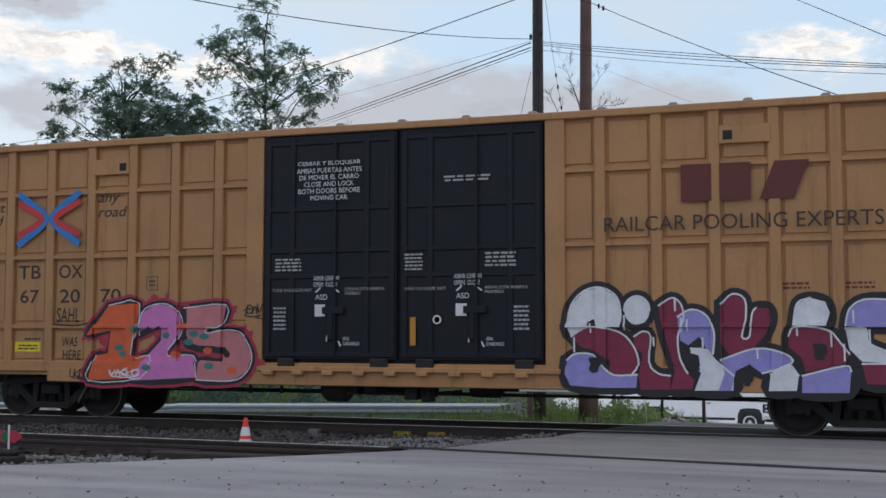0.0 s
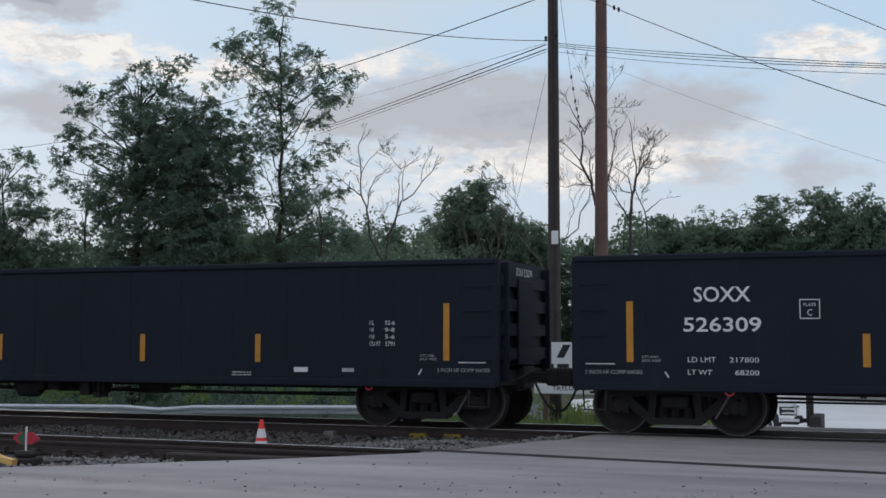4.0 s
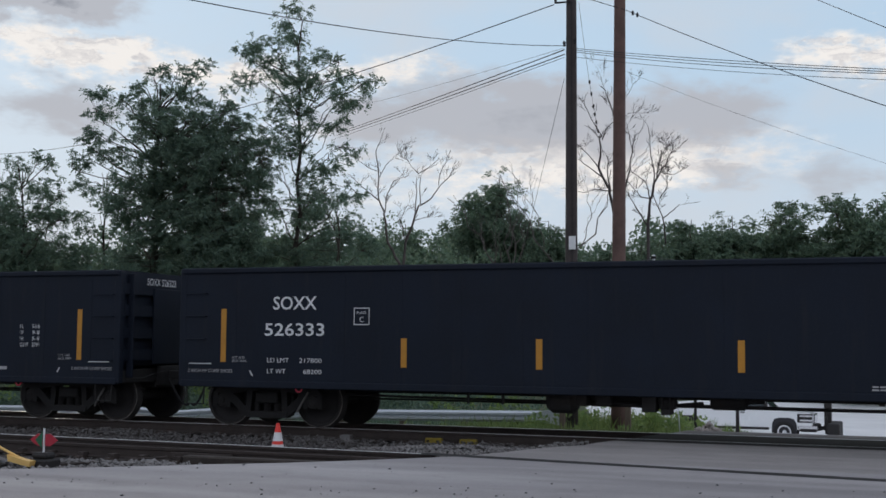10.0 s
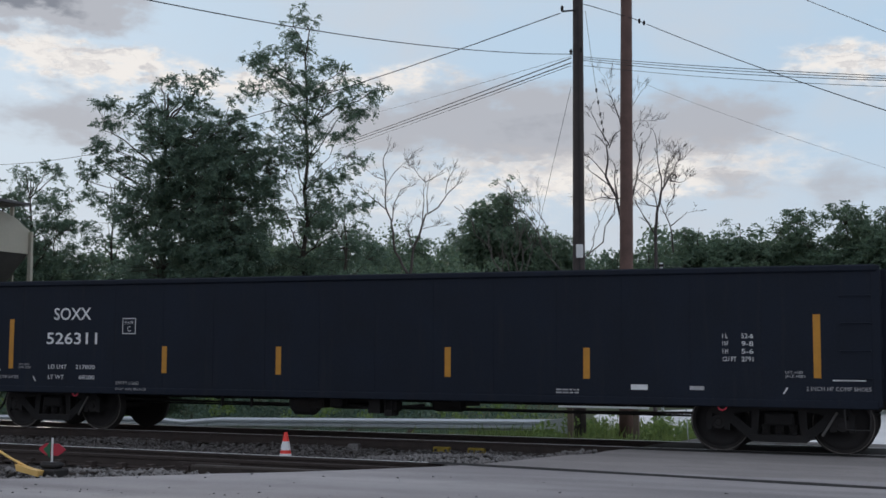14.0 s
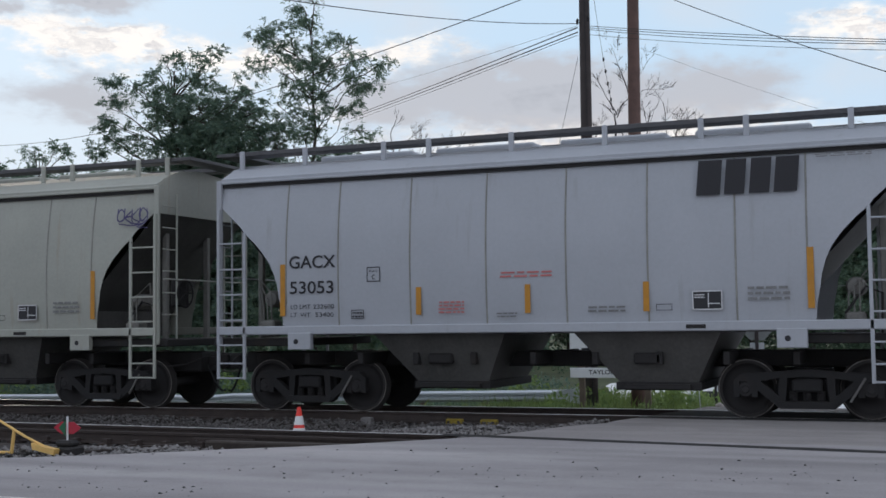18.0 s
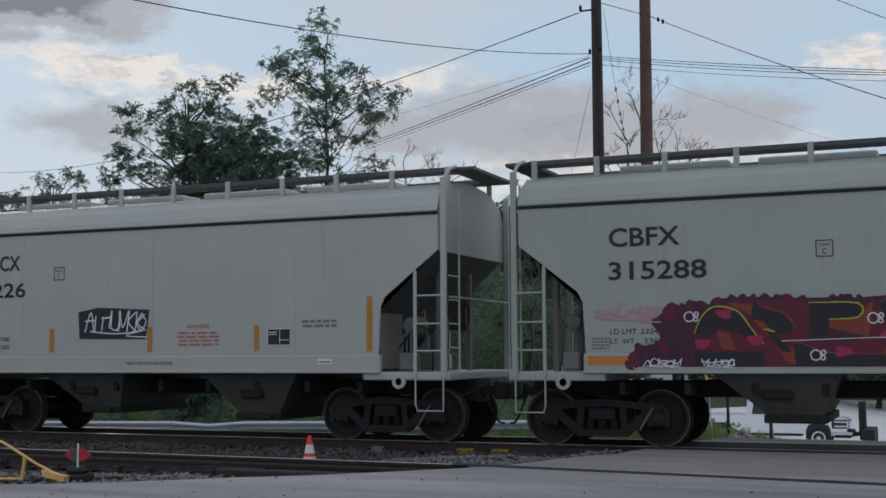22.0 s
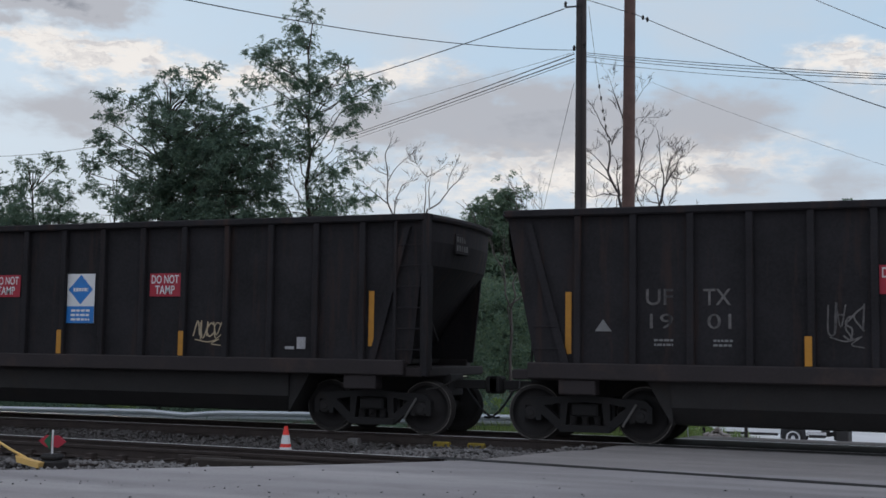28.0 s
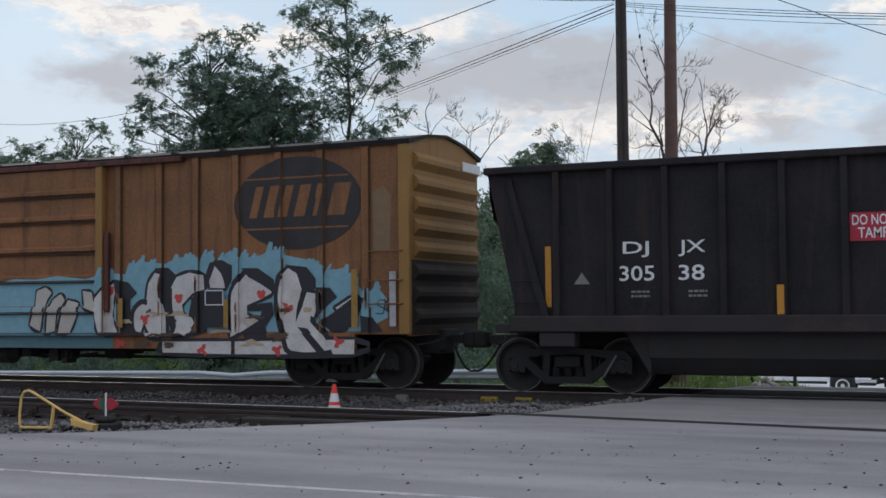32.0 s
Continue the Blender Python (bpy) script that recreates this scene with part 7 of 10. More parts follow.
    bars(car, 3.12, 1.96, 0.7, 0.16, 2, M_GREYPRINT, 23, y)
    return enlist(car, centre)


# -- coal gondolas --


def tub_gondola(mark, number, label, centre, rust_left, rust_right, seed):
    """High-sided tub car: upright ribs, flared ends, deep side sill, hanging tub."""
    half, z0, z1 = 7.40, 1.02, 3.72
    car = thing("coal_gondola_car", label, "gondola", group="high-sided ribbed coal cars in the train")
    panel = -1.50
    ribs = [-6.2 + 0.886 * i for i in range(15)]
    for s in (-1, 1):
        y0, y1 = sorted((s * 1.50, s * 1.45))
        sd = part("side_wall", S().prism([(-6.90, z0 + 0.2), (7.10, z0 + 0.2), (7.34, z1 - 0.1), (-half, z1 - 0.1)], y0, y1), M_COAL, car)
        yt = sorted((s * 1.63, s * 1.42))
        part("top_chord", S().box(-half - 0.03, half - 0.05, yt[0], yt[1], z1 - 0.12, z1, 0.02), M_COAL, sd)
        yl = sorted((s * 1.64, s * 1.40))
        part("side_sill", S().box(-7.0, 7.0, yl[0], yl[1], z0, z0 + 0.26, 0.02), M_SILL, sd)
        for i, x in enumerate(ribs):
            yr = sorted((s * 1.60, s * 1.48))
            part("side_rib", S().box(x - 0.055, x + 0.055, yr[0], yr[1], z0 + 0.24, z1 - 0.1, 0.012), M_COAL, sd)
    for s, rust in ((-1, rust_left), (1, rust_right)):
        mt = M_RUST if rust else M_COAL
        # end sheet: bowed upright band at the top, sloping in to the floor below it
        if rust:
            # one car's right end takes a darker tone of the rust colour
            mt = M_RUSTDEEP if s > 0 and mark[0] == "DJ" else M_RUST
        sh = S()
        ys = [-1.5 + 0.25 * i for i in range(13)]
        for push in (0.0, -0.05):
            for z, x, bow in ((z1 - 0.02, half - 0.02, 0.17), (z1 - 0.45, half - 0.03, 0.17), (z1 - 0.85, half - 0.10, 0.12), (z0 + 0.16, 6.05, 0.0)):
                sh.v += [(s * (x + push + bow * (1 - (y / 1.5) ** 2)), y, z) for y in ys]
        n = len(ys)
        for r in range(3):
            for i in range(n - 1):
                a, b, c, d = r * n + i, r * n + i + 1, (r + 1) * n + i + 1, (r + 1) * n + i
                sh.f += [(a, b, c, d), tuple(4 * n + q for q in (d, c, b, a))]
        sh.f += [(i, 4 * n + i, 4 * n + i + 1, i + 1) for i in range(n - 1)]
        en = part("end_sheet", sh, mt, car)
        lip = [(s * (half + 0.01 + 0.17 * (1 - (y / 1.5) ** 2)), y, z1 - 0.06) for y in ys]
        part("end_chord", S().pipe(lip, 0.06, 8), M_COAL, en)
        if s > 0:
            part("end_gusset", S().box(7.26, 7.33, -1.50, -1.14, z0 + 0.1, z1 - 0.80, 0.008), mt, en)
        if s > 0:
            plate = part("number_plate", S().box(half + 0.10, half + 0.135, -0.62, 0.02, 3.12, 3.46, 0.005), M_COAL, en, "small black plate with two rows of white marks")
            for k, zr in enumerate((3.32, 3.17)):
                rows = S()
                for j in range(5 if k else 4):
                    ya = -0.58 + 0.115 * j
                    q = len(rows.v)
                    rows.v += [(half + 0.139, ya, zr), (half + 0.139, ya + 0.075, zr), (half + 0.139, ya + 0.075, zr + 0.10), (half + 0.139, ya, zr + 0.10)]
                    rows.f.append((q, q + 1, q + 2, q + 3))
                part("end_marking", rows, M_DIMLET, plate, "row of white marks too small to read")
        p0, p1 = sorted((s * 6.3, s * 7.3))
        part("end_platform", S().box(p0, p1, -1.5, 1.5, z0 - 0.02, z0 + 0.14, 0.02), M_SILL, en)
        if rust:
            # rusty panel at the end of the side
            part("rust_panel", S().prism([(s * 6.26, z0 + 0.26), (s * (7.04 if s > 0 else 6.88), z0 + 0.26), (s * 7.33, z1 - 0.14), (s * 6.26, z1 - 0.14)][::s], -1.506, -1.5), mt, car, "rust-red end panel")
        part("end_brace", S().prism([(s * 6.34, z0 + 0.26), (s * 6.47, z0 + 0.26), (s * 7.07, z1 - 0.22), (s * 6.96, z1 - 0.22)][::s], -1.575, -1.50), M_REDBRACE if rust and s < 0 else mt, car, "diagonal steel brace")
        if s > 0:
            ladder(car, 6.82, 7.32, (1.45, 1.8, 2.15, 2.5, 2.85, 3.2), 3.6, 3.6, 1.0, -1.58, mt, 0.011)
            part("corner_post", S().box(7.33, 7.43, -1.62, -1.48, z0, z1, 0.012), mt, car)
        else:
            for z in (1.5, 1.85):
                part("grab_iron", S().pipe([(-6.9, -1.5, z), (-6.9, -1.58, z), (-6.5, -1.58, z), (-6.5, -1.5, z)], 0.012, 5), M_COAL, car)
        part("hand_brake_pipe", S().pipe([(s * 7.15, -0.9, z0), (s * 7.15, -0.9, 2.2), (s * 6.9, -0.6, 2.4), (s * 7.1, -0.3, 1.6)], 0.02), M_UNDER, en)
    part("floor_plate", S().box(-6.45, 6.45, -1.46, 1.46, z0 + 0.18, z0 + 0.26), M_UNDER, car)
    tub = part("tub", S().extrude_x([(-1.42, z0 + 0.1), (-1.40, 0.62), (-1.15, 0.36), (-0.5, 0.30), (-0.25, 0.5), (0.25, 0.5), (0.5, 0.30), (1.15, 0.36), (1.40, 0.62), (1.42, z0 + 0.1)], -4.75, 4.75), M_UNDER, car, "deep rounded tub hanging below the floor")
    for s in (-1, 1):
        part("tub_end", S().prism([(s * 4.74, z0 + 0.1), (s * 5.2, z0 + 0.1), (s * 4.74, 0.34)][::s], -1.36, 1.36), M_UNDER, tub)
    part("centre_sill", S().box(-7.2, 7.2, -0.33, 0.33, 0.72, 1.04, 0.02), M_UNDER, car)
    for x in (-6.5, 5.9):
        part("bolster_plate", S().box(x, x + 0.6, -1.6, -1.3, 0.78, z0, 0.02), M_SILL, car)
    for x in (-6.2, 6.2):
        bogie(car, x)
    coupler(car, 7.25, 0.95)
    coupler(car, -7.25, 0.95)
    y = -1.512
    for x, a, b in ((-6.36, 1.42, 2.40), (6.36, 1.5, 2.43)):
        tape(car, x, a, b, 0.10, M_REFLECT, y)
    for x in (-2.70, -0.03, 2.65):
        tape(car, x, 1.29, 1.73, 0.105, M_REFLECT, -1.607)
    for i, w in enumerate(mark):
        lettering(car, w, -5.12 + 0.88 * i, 2.19, 0.42, 0.25, M_DIMLET if number else M_WHITE, y, bold=0.008)
    for i, w in enumerate(number):
        lettering(car, w, -5.06 + 0.88 * i, 1.83, 0.18 * len(w), 0.23, M_DIMLET, y)
    bars(car, -5.0, 1.55, 0.3, 0.14, 2, M_GREYPRINT, seed, y)
    bars(car, -4.1, 1.55, 0.3, 0.14, 2, M_GREYPRINT, seed + 1, y)
    for x in (-1.71, 1.90):
        p = part("warning_sign", S().box(x, x + 0.66, -1.52, -1.502, 2.35, 2.77, 0.003), M_RED, car, "red sign with white capitals")
        lettering(p, "DO NOT", x + 0.04, 2.585, 0.58, 0.155, M_WHITE, -1.524, bold=0.012)
        lettering(p, "TAMP", x + 0.12, 2.395, 0.42, 0.155, M_WHITE, -1.524, bold=0.012)
    part("triangle_mark", S().flat([(-5.93, 1.78), (-5.66, 1.78), (-5.80, 1.97)], y), M_GREYPRINT, car)
    part("white_placard", S().rect(4.95, 1.44, 0.17, 0.2, y).rect(4.72, 1.43, 0.18, 0.05, y), M_FADED, car)
    return enlist(car, centre)


M_REDBRACE = material("faded_red_brace", (0.19, 0.050, 0.040), 0.7, vary=0.3, scale=3, grain=25, bump=0.1)
M_RUSTDEEP = material("darker_rusted_paint", (0.062, 0.027, 0.023), 0.8, vary=0.45, scale=1.4, grain=25, bump=0.15, stain=(0.025, 0.017, 0.018), stain_amount=0.5, streak=True)
M_DIMLET = material("dim_white_lettering", (0.135, 0.128, 0.125), 0.8, vary=0.6, scale=9, grain=40, bump=0, stain=(0.025, 0.024, 0.026), stain_amount=0.5, streak=True)
M_SILL = material("dusty_brown_sill", (0.027, 0.021, 0.022), 0.8, vary=0.4, scale=2, grain=25, bump=0.15, stain=(0.060, 0.038, 0.031), stain_amount=0.35)


def diamond_board(car, x, z, w, h, back, ink, lower):
    """Scrap company's board as plain shapes: a diamond over a coloured band."""
    y = -1.515
    b = part("company_board", S().box(x, x + w, y, y + 0.012, z, z + h, 0.003), back, car, "painted board with a diamond shape")
    cx, cz, r = x + w / 2, z + h * 0.68, w * 0.44
    part("diamond_shape", S().flat([(cx - r, cz), (cx, cz - r), (cx + r, cz), (cx, cz + r)], y - 0.003), ink, b)
    bars(b, cx - r * 0.6, cz - 0.06, r * 1.2, 0.13, 1, back, 4, y - 0.006)
    part("board_band", S().rect(x, z, w, h * 0.34, y - 0.003), lower, b)
    bars(b, x + w * 0.15, z + 0.03, w * 0.7, h * 0.27, 3, back, 6, y - 0.006)


# -- boxcars --


def tan_boxcar(centre):
    half, z0, z1 = 9.45, 1.04, 5.03
    car = thing("boxcar", "tan high-cube boxcar with black doors and bright graffiti", "boxcar")
    m = M_TAN
    for s in (-1, 1):
        for a, b in ((-half, -2.50), (2.50, half)):
            y0, y1 = sorted((s * 1.52, s * 1.47))
            sd = part("side_wall", S().box(a, b, y0, y1, 0.80, z1), m, car)
            if s > 0:
                continue
            posts = [-8.68, -7.79, -6.90, -6.02, -5.14, -4.26, -3.38] if a < 0 else [3.38, 4.26, 5.14, 6.02, 6.90, 7.79, 8.68]
            for x in posts:
                part("side_post", S().box(x - 0.085, x + 0.085, -1.603, -1.51, 1.0, z1 - 0.03, 0.012), m, sd)
            edges = [a + 0.06] + posts + [b - 0.06] if a < 0 else [a + 0.06] + posts + [b - 0.06]
            for z in (1.68, 2.95, 4.12):
                for p, q in zip(edges, edges[1:]):
                    part("belt_rail", S().prism([(p + 0.085, z - 0.03), (q - 0.085, z - 0.03), (q - 0.085, z + 0.035), (p + 0.085, z + 0.035)], -1.598, -1.51), m, sd)
            for p, q in zip(edges, edges[1:]):
                for zb, zt in ((1.05, 1.64), (1.74, 2.90), (3.0, 4.07), (4.18, 4.92)):
                    if q - p > 0.5:
                        part("pressed_panel", S().box(p + 0.13, q - 0.13, -1.545, -1.51, zb + 0.04, zt - 0.04, 0.012), m, sd)
            part("door_jamb", S().box(*(sorted((a if a > 0 else b, (a + 0.32) if a > 0 else (b - 0.32)))), -1.605, -1.50, 0.9, z1 - 0.02, 0.01), m, sd)
    part("door_backing", S().box(-2.6, 2.6, -1.51, -1.46, 0.9, 5.0), M_DOORBLACK, car)
    part("door_backing", S().box(-2.6, 2.6, 1.46, 1.55, 0.9, 5.0), M_DOORBLACK, car)
    # doors
    for x0, x1 in ((-2.48, -0.03), (0.03, 2.46)):
        d = part("plug_door", S().box(x0, x1, -1.585, -1.53, 1.12, 4.93, 0.01), M_DOORBLACK, car, "black plug door with locking bars")
        w = x1 - x0
        for x in (x0 + 0.08, x0 + w * 0.22, x0 + w * 0.78, x1 - 0.08):
            part("door_stile", S().box(x - 0.05, x + 0.05, -1.615, -1.58, 1.16, 4.88, 0.01), M_DOORBLACK, d)
        for z in (1.2, 2.52, 2.95, 3.66, 4.80):
            part("door_rail", S().box(x0 + 0.04, x1 - 0.04, -1.612, -1.58, z - 0.04, z + 0.04, 0.01), M_DOORBLACK, d)
        part("lock_bar", S().pipe([(x0 + w * 0.55, -1.63, 1.2), (x0 + w * 0.55, -1.63, 4.8)], 0.022), M_DOORBLACK, d)
        part("lock_handle", S().box(x0 + w * 0.46, x0 + w * 0.62, -1.66, -1.62, 1.88, 2.0, 0.01).box(x0 + w * 0.50, x0 + w * 0.54, -1.66, -1.63, 1.45, 1.9, 0.01), M_DOORBLACK, d)
        for x in (x0 + 0.3, x1 - 0.45):
            part("door_roller", S().box(x, x + 0.3, -1.66, -1.56, 0.98, 1.14, 0.02), M_UNDER, d)
        y = -1.618
        part("white_patch", S().rect(x0 + 0.98, 1.84, 0.19, 0.2, y), M_WHITE, d)
        lettering(d, "ASD", x0 + 0.99, 2.12, 0.22, 0.09, M_WHITE, y)
        lettering(d, "ABRIR CERRAR\nOPEN  CLOSE", x0 + 0.95, 2.34, 0.48, 0.18, M_WHITE, y)
        part("arrow_mark", S().stroke([(x0 + 1.08, 2.32), (x0 + 1.0, 2.25)], 0.025, y).stroke([(x0 + 1.32, 2.32), (x0 + 1.42, 2.25)], 0.025, y), M_WHITE, d)
        lettering(d, "SEAL\nCANDADO", x0 + 1.5, 1.36, 0.30, 0.14, M_WHITE, y)
        part("arrow_mark", S().stroke([(x0 + 1.42, 1.42), (x0 + 1.46, 1.35)], 0.025, y).stroke([(x0 + 1.2, 1.42), (x0 + 1.22, 1.56)], 0.02, y), M_WHITE, d)
    d = car
    y = -1.618
    for i, w in enumerate(("CERRAR Y BLOQUEAR", "AMBAS PUERTAS ANTES", "DE MOVER EL CARRO", "CLOSE AND LOCK", "BOTH DOORS BEFORE", "MOVING CAR")):
        ww = (1.16, 1.2, 1.1, 0.92, 1.14, 0.68)[i]
        lettering(d, w, -1.24 - ww / 2, 4.38 - i * 0.116, ww, 0.082, M_WHITE, -1.656)
    lettering(d, "CLOSE THIS DOOR FIRST", -2.3, 2.26, 0.75, 0.05, M_FADED, y)
    lettering(d, "CERRAR ESTA PUERTA\nPRIMERO", -0.95, 2.2, 0.72, 0.12, M_FADED, y)
    lettering(d, "OPEN THIS DOOR FIRST", 0.12, 2.26, 0.72, 0.05, M_FADED, y)
    lettering(d, "ABRIR ESTA PUERTA\nPRIMERO", 1.5, 2.2, 0.72, 0.12, M_FADED, y)
    for x, z, w, h, r in ((-2.26, 2.6, 0.5, 0.24, 4), (0.12, 2.58, 0.32, 0.3, 5), (1.5, 2.62, 0.52, 0.26, 4), (-2.28, 1.6, 0.24, 0.42, 6), (1.98, 1.6, 0.26, 0.42, 6), (0.8, 4.02, 0.8, 0.12, 2)):
        bars(d, x, z, w, h, r, M_FADED, int(x * 10) + 40, y)
    part("round_mark", S().lathe([(0.05, 0), (0.075, 0), (0.075, -0.003), (0.05, -0.003), (0.05, 0)], "y", (0.69, y, 1.78), 18).rect(0.683, 1.73, 0.014, 0.1, y), M_WHITE, d)
    part("reflector_tape", S().rect(0.22, 1.36, 0.10, 0.46, y), M_REFLECT, d)
    # door track and sill
    part("door_track", S().box(-2.55, 2.75, -1.68, -1.55, 0.92, 1.00, 0.01), m, car)
    part("side_sill", S().box(-6.9, 6.9, -1.60, -1.50, 0.68, 0.93, 0.015), m, car)
    part("side_sill", S().box(-half, half, -1.595, -1.50, 0.86, 1.06, 0.015), m, car)
    part("upper_track", S().box(-half, half, -1.64, -1.52, 4.94, 5.06, 0.015), m, car)
    for k in range(9):
        part("step_lug", S().box(-2.45 + k * 0.56, -2.25 + k * 0.56, -1.72, -1.58, 0.86, 0.93, 0.01), m, car)
    # roof
    part("roof", S().extrude_x([(-1.60, 5.02), (-1.62, 5.06), (-1.0, 5.13), (0, 5.18), (1.0, 5.13), (1.62, 5.06), (1.60, 5.02)], -half, half), M_ROOF, car)
    for k in range(17):
        x = -half + 0.55 + k * 1.12
        part("roof_rib", S().prism([(x - 0.08, 5.06), (x + 0.08, 5.06), (x + 0.05, 5.10), (x - 0.05, 5.10)], -1.62, -0.2), M_ROOF, car)
    for s in (1, -1):
        a, b = sorted((s * half, s * (half - 0.06)))
        en = part("end_wall", S().box(a, b, -1.56, 1.56, 0.86, 5.04), m, car)
        for k in range(8):
            z = 1.2 + k * 0.46
            e = sorted((s * half, s * (half + 0.03)))
            part("end_rib", S().prism([(e[0], z), (e[1], z + 0.08), (e[1], z + 0.22), (e[0], z + 0.3)] if s > 0 else [(e[1], z), (e[0], z + 0.08), (e[0], z + 0.22), (e[1], z + 0.3)], -1.4, 1.4), m, en)
        for z in (1.14, 1.66, 2.12, 2.58):
            g = sorted((s * (half - 0.06), s * (half - 0.75)))
            part("grab_iron", S().pipe([(g[0], -1.56, z), (g[0], -1.65, z), (g[1], -1.65, z), (g[1], -1.56, z)], 0.014, 5), m, car)
        part("stirrup_step", S().pipe([(s * (half - 0.06), -1.55, 0.9), (s * (half - 0.06), -1.55, 0.58), (s * (half - 0.6), -1.55, 0.58), (s * (half - 0.6), -1.55, 0.9)], 0.018, 5), M_UNDER, car)
    for s, x in ((-1, -5.97), (1, 5.22)):
        vb = part("tie_box", S().box(x, x + 0.76, -1.625, -1.56, 4.42, 4.70, 0.01), m, car)
        part("tie_slot", S().box(x + (0.56 if s < 0 else 0.06), x + (0.70 if s < 0 else 0.2), -1.632, -1.62, 4.48, 4.62, 0.004), M_UNDER, vb)
    frame_under(car, half, 0.62, True, 0.4)
    for x in (-7.18, 7.18):
        bogie(car, x)
    coupler(car, half, 0.6)
    coupler(car, -half, 0.6)
    y = -1.548
    lettering(car, "next\nload", -8.56, 3.58, 0.6, 0.38, M_DARKBROWN, y, shear=0.25, bold=0.01)
    lettering(car, "any\nroad", -5.90, 3.66, 0.62, 0.40, M_DARKBROWN, y, shear=0.25, bold=0.01)
    for w, x, z, ww in (("TB", -7.62, 2.56, 0.5), ("OX", -6.72, 2.56, 0.52), ("67", -7.57, 2.11, 0.42), ("20", -6.69, 2.11, 0.44), ("70", -5.81, 2.11, 0.43)):
        lettering(car, w, x, z, ww, 0.25, M_DARKBROWN, y, bold=0.012)
    outline_box(car, -4.85, 2.32, 0.24, 0.25, M_DARKBROWN, 0.012, y)
    bars(car, -4.8, 2.38, 0.14, 0.14, 2, M_DARKBROWN, 4, y)
    # crossing-roads emblem: two bent bands of red and blue
    for c, off in ((M_BLUE, 0.0), (spray("emblem_red", (0.55, 0.045, 0.045)), -0.17)):
        for s in (1, -1):
            cx = -6.93 - s * 0.03
            o = off * 1.0
            pts = [(cx - s * (0.62), 3.66 + (0.46 + o)), (cx - s * (0.09 - o * 0.5), 3.66 + 0.10 + o * 0.2), (cx - s * (0.09 - o * 0.5), 3.66 - 0.10 - o * 0.2), (cx - s * 0.62, 3.66 - (0.46 + o))]
            part("road_emblem", S().stroke(pts, 0.12, -1.608 - (0.002 if off else 0.0), 4), c, car, "red and blue road emblem" if not off else "")
    p = part("yellow_label", S().rect(-7.66, 1.22, 0.57, 0.18, y), spray("label_yellow", (0.8, 0.62, 0.03)), car)
    bars(p, -7.6, 1.25, 0.45, 0.11, 2, M_DARKBROWN, 5, y - 0.003)
    bars(car, -8.4, 1.42, 0.35, 0.07, 1, M_DARKBROWN, 6, y)
    bars(car, -7.45, 1.42, 0.35, 0.07, 1, M_DARKBROWN, 7, y)
    bars(car, 6.1, 2.2, 0.4, 0.13, 2, M_BROWNLET, 6, y)
    bars(car, 7.0, 2.2, 0.4, 0.13, 2, M_BROWNLET, 7, y)
    y = -1.606
    # pooling company's mark in plain bars, its slogan lettered
    for pts in ([(4.64, 3.56), (5.10, 3.56), (5.10, 4.13), (4.64, 4.13)], [(5.22, 3.56), (5.68, 3.56), (5.68, 4.13), (5.22, 4.13)], [(5.80, 3.56), (6.30, 3.56), (6.53, 4.13), (6.03, 4.13)]):
        part("company_mark", S().flat(pts, y), M_BROWNLET, car, "maroon mark of plain blocks")
    lettering(car, "RAILCAR POOLING EXPERTS", 3.45, 3.13, 4.10, 0.23, M_DARKBROWN, y)
    boxcar_graffiti(car)
    posts = [s * p for p in (3.38, 4.26, 5.14, 6.02, 6.90, 7.79, 8.68) for s in (-1, 1)]

    def surface(x, z):
        if 2.5 < abs(x) < 2.82 or abs(x) < 2.5:
            return -1.61
        if z < 1.06 or any(abs(x - p) < 0.085 for p in posts):
            return -1.604
        return -1.599 if any(b - 0.03 < z < b + 0.035 for b in (1.68, 2.95, 4.12)) else -1.547
    lay_on(car, surface, [p + e for p in posts for e in (-0.085, 0.085)] + [-2.82, 2.82, -2.5, 2.5], [1.06, 1.65, 1.715, 2.92, 2.985])
    return enlist(car, centre)


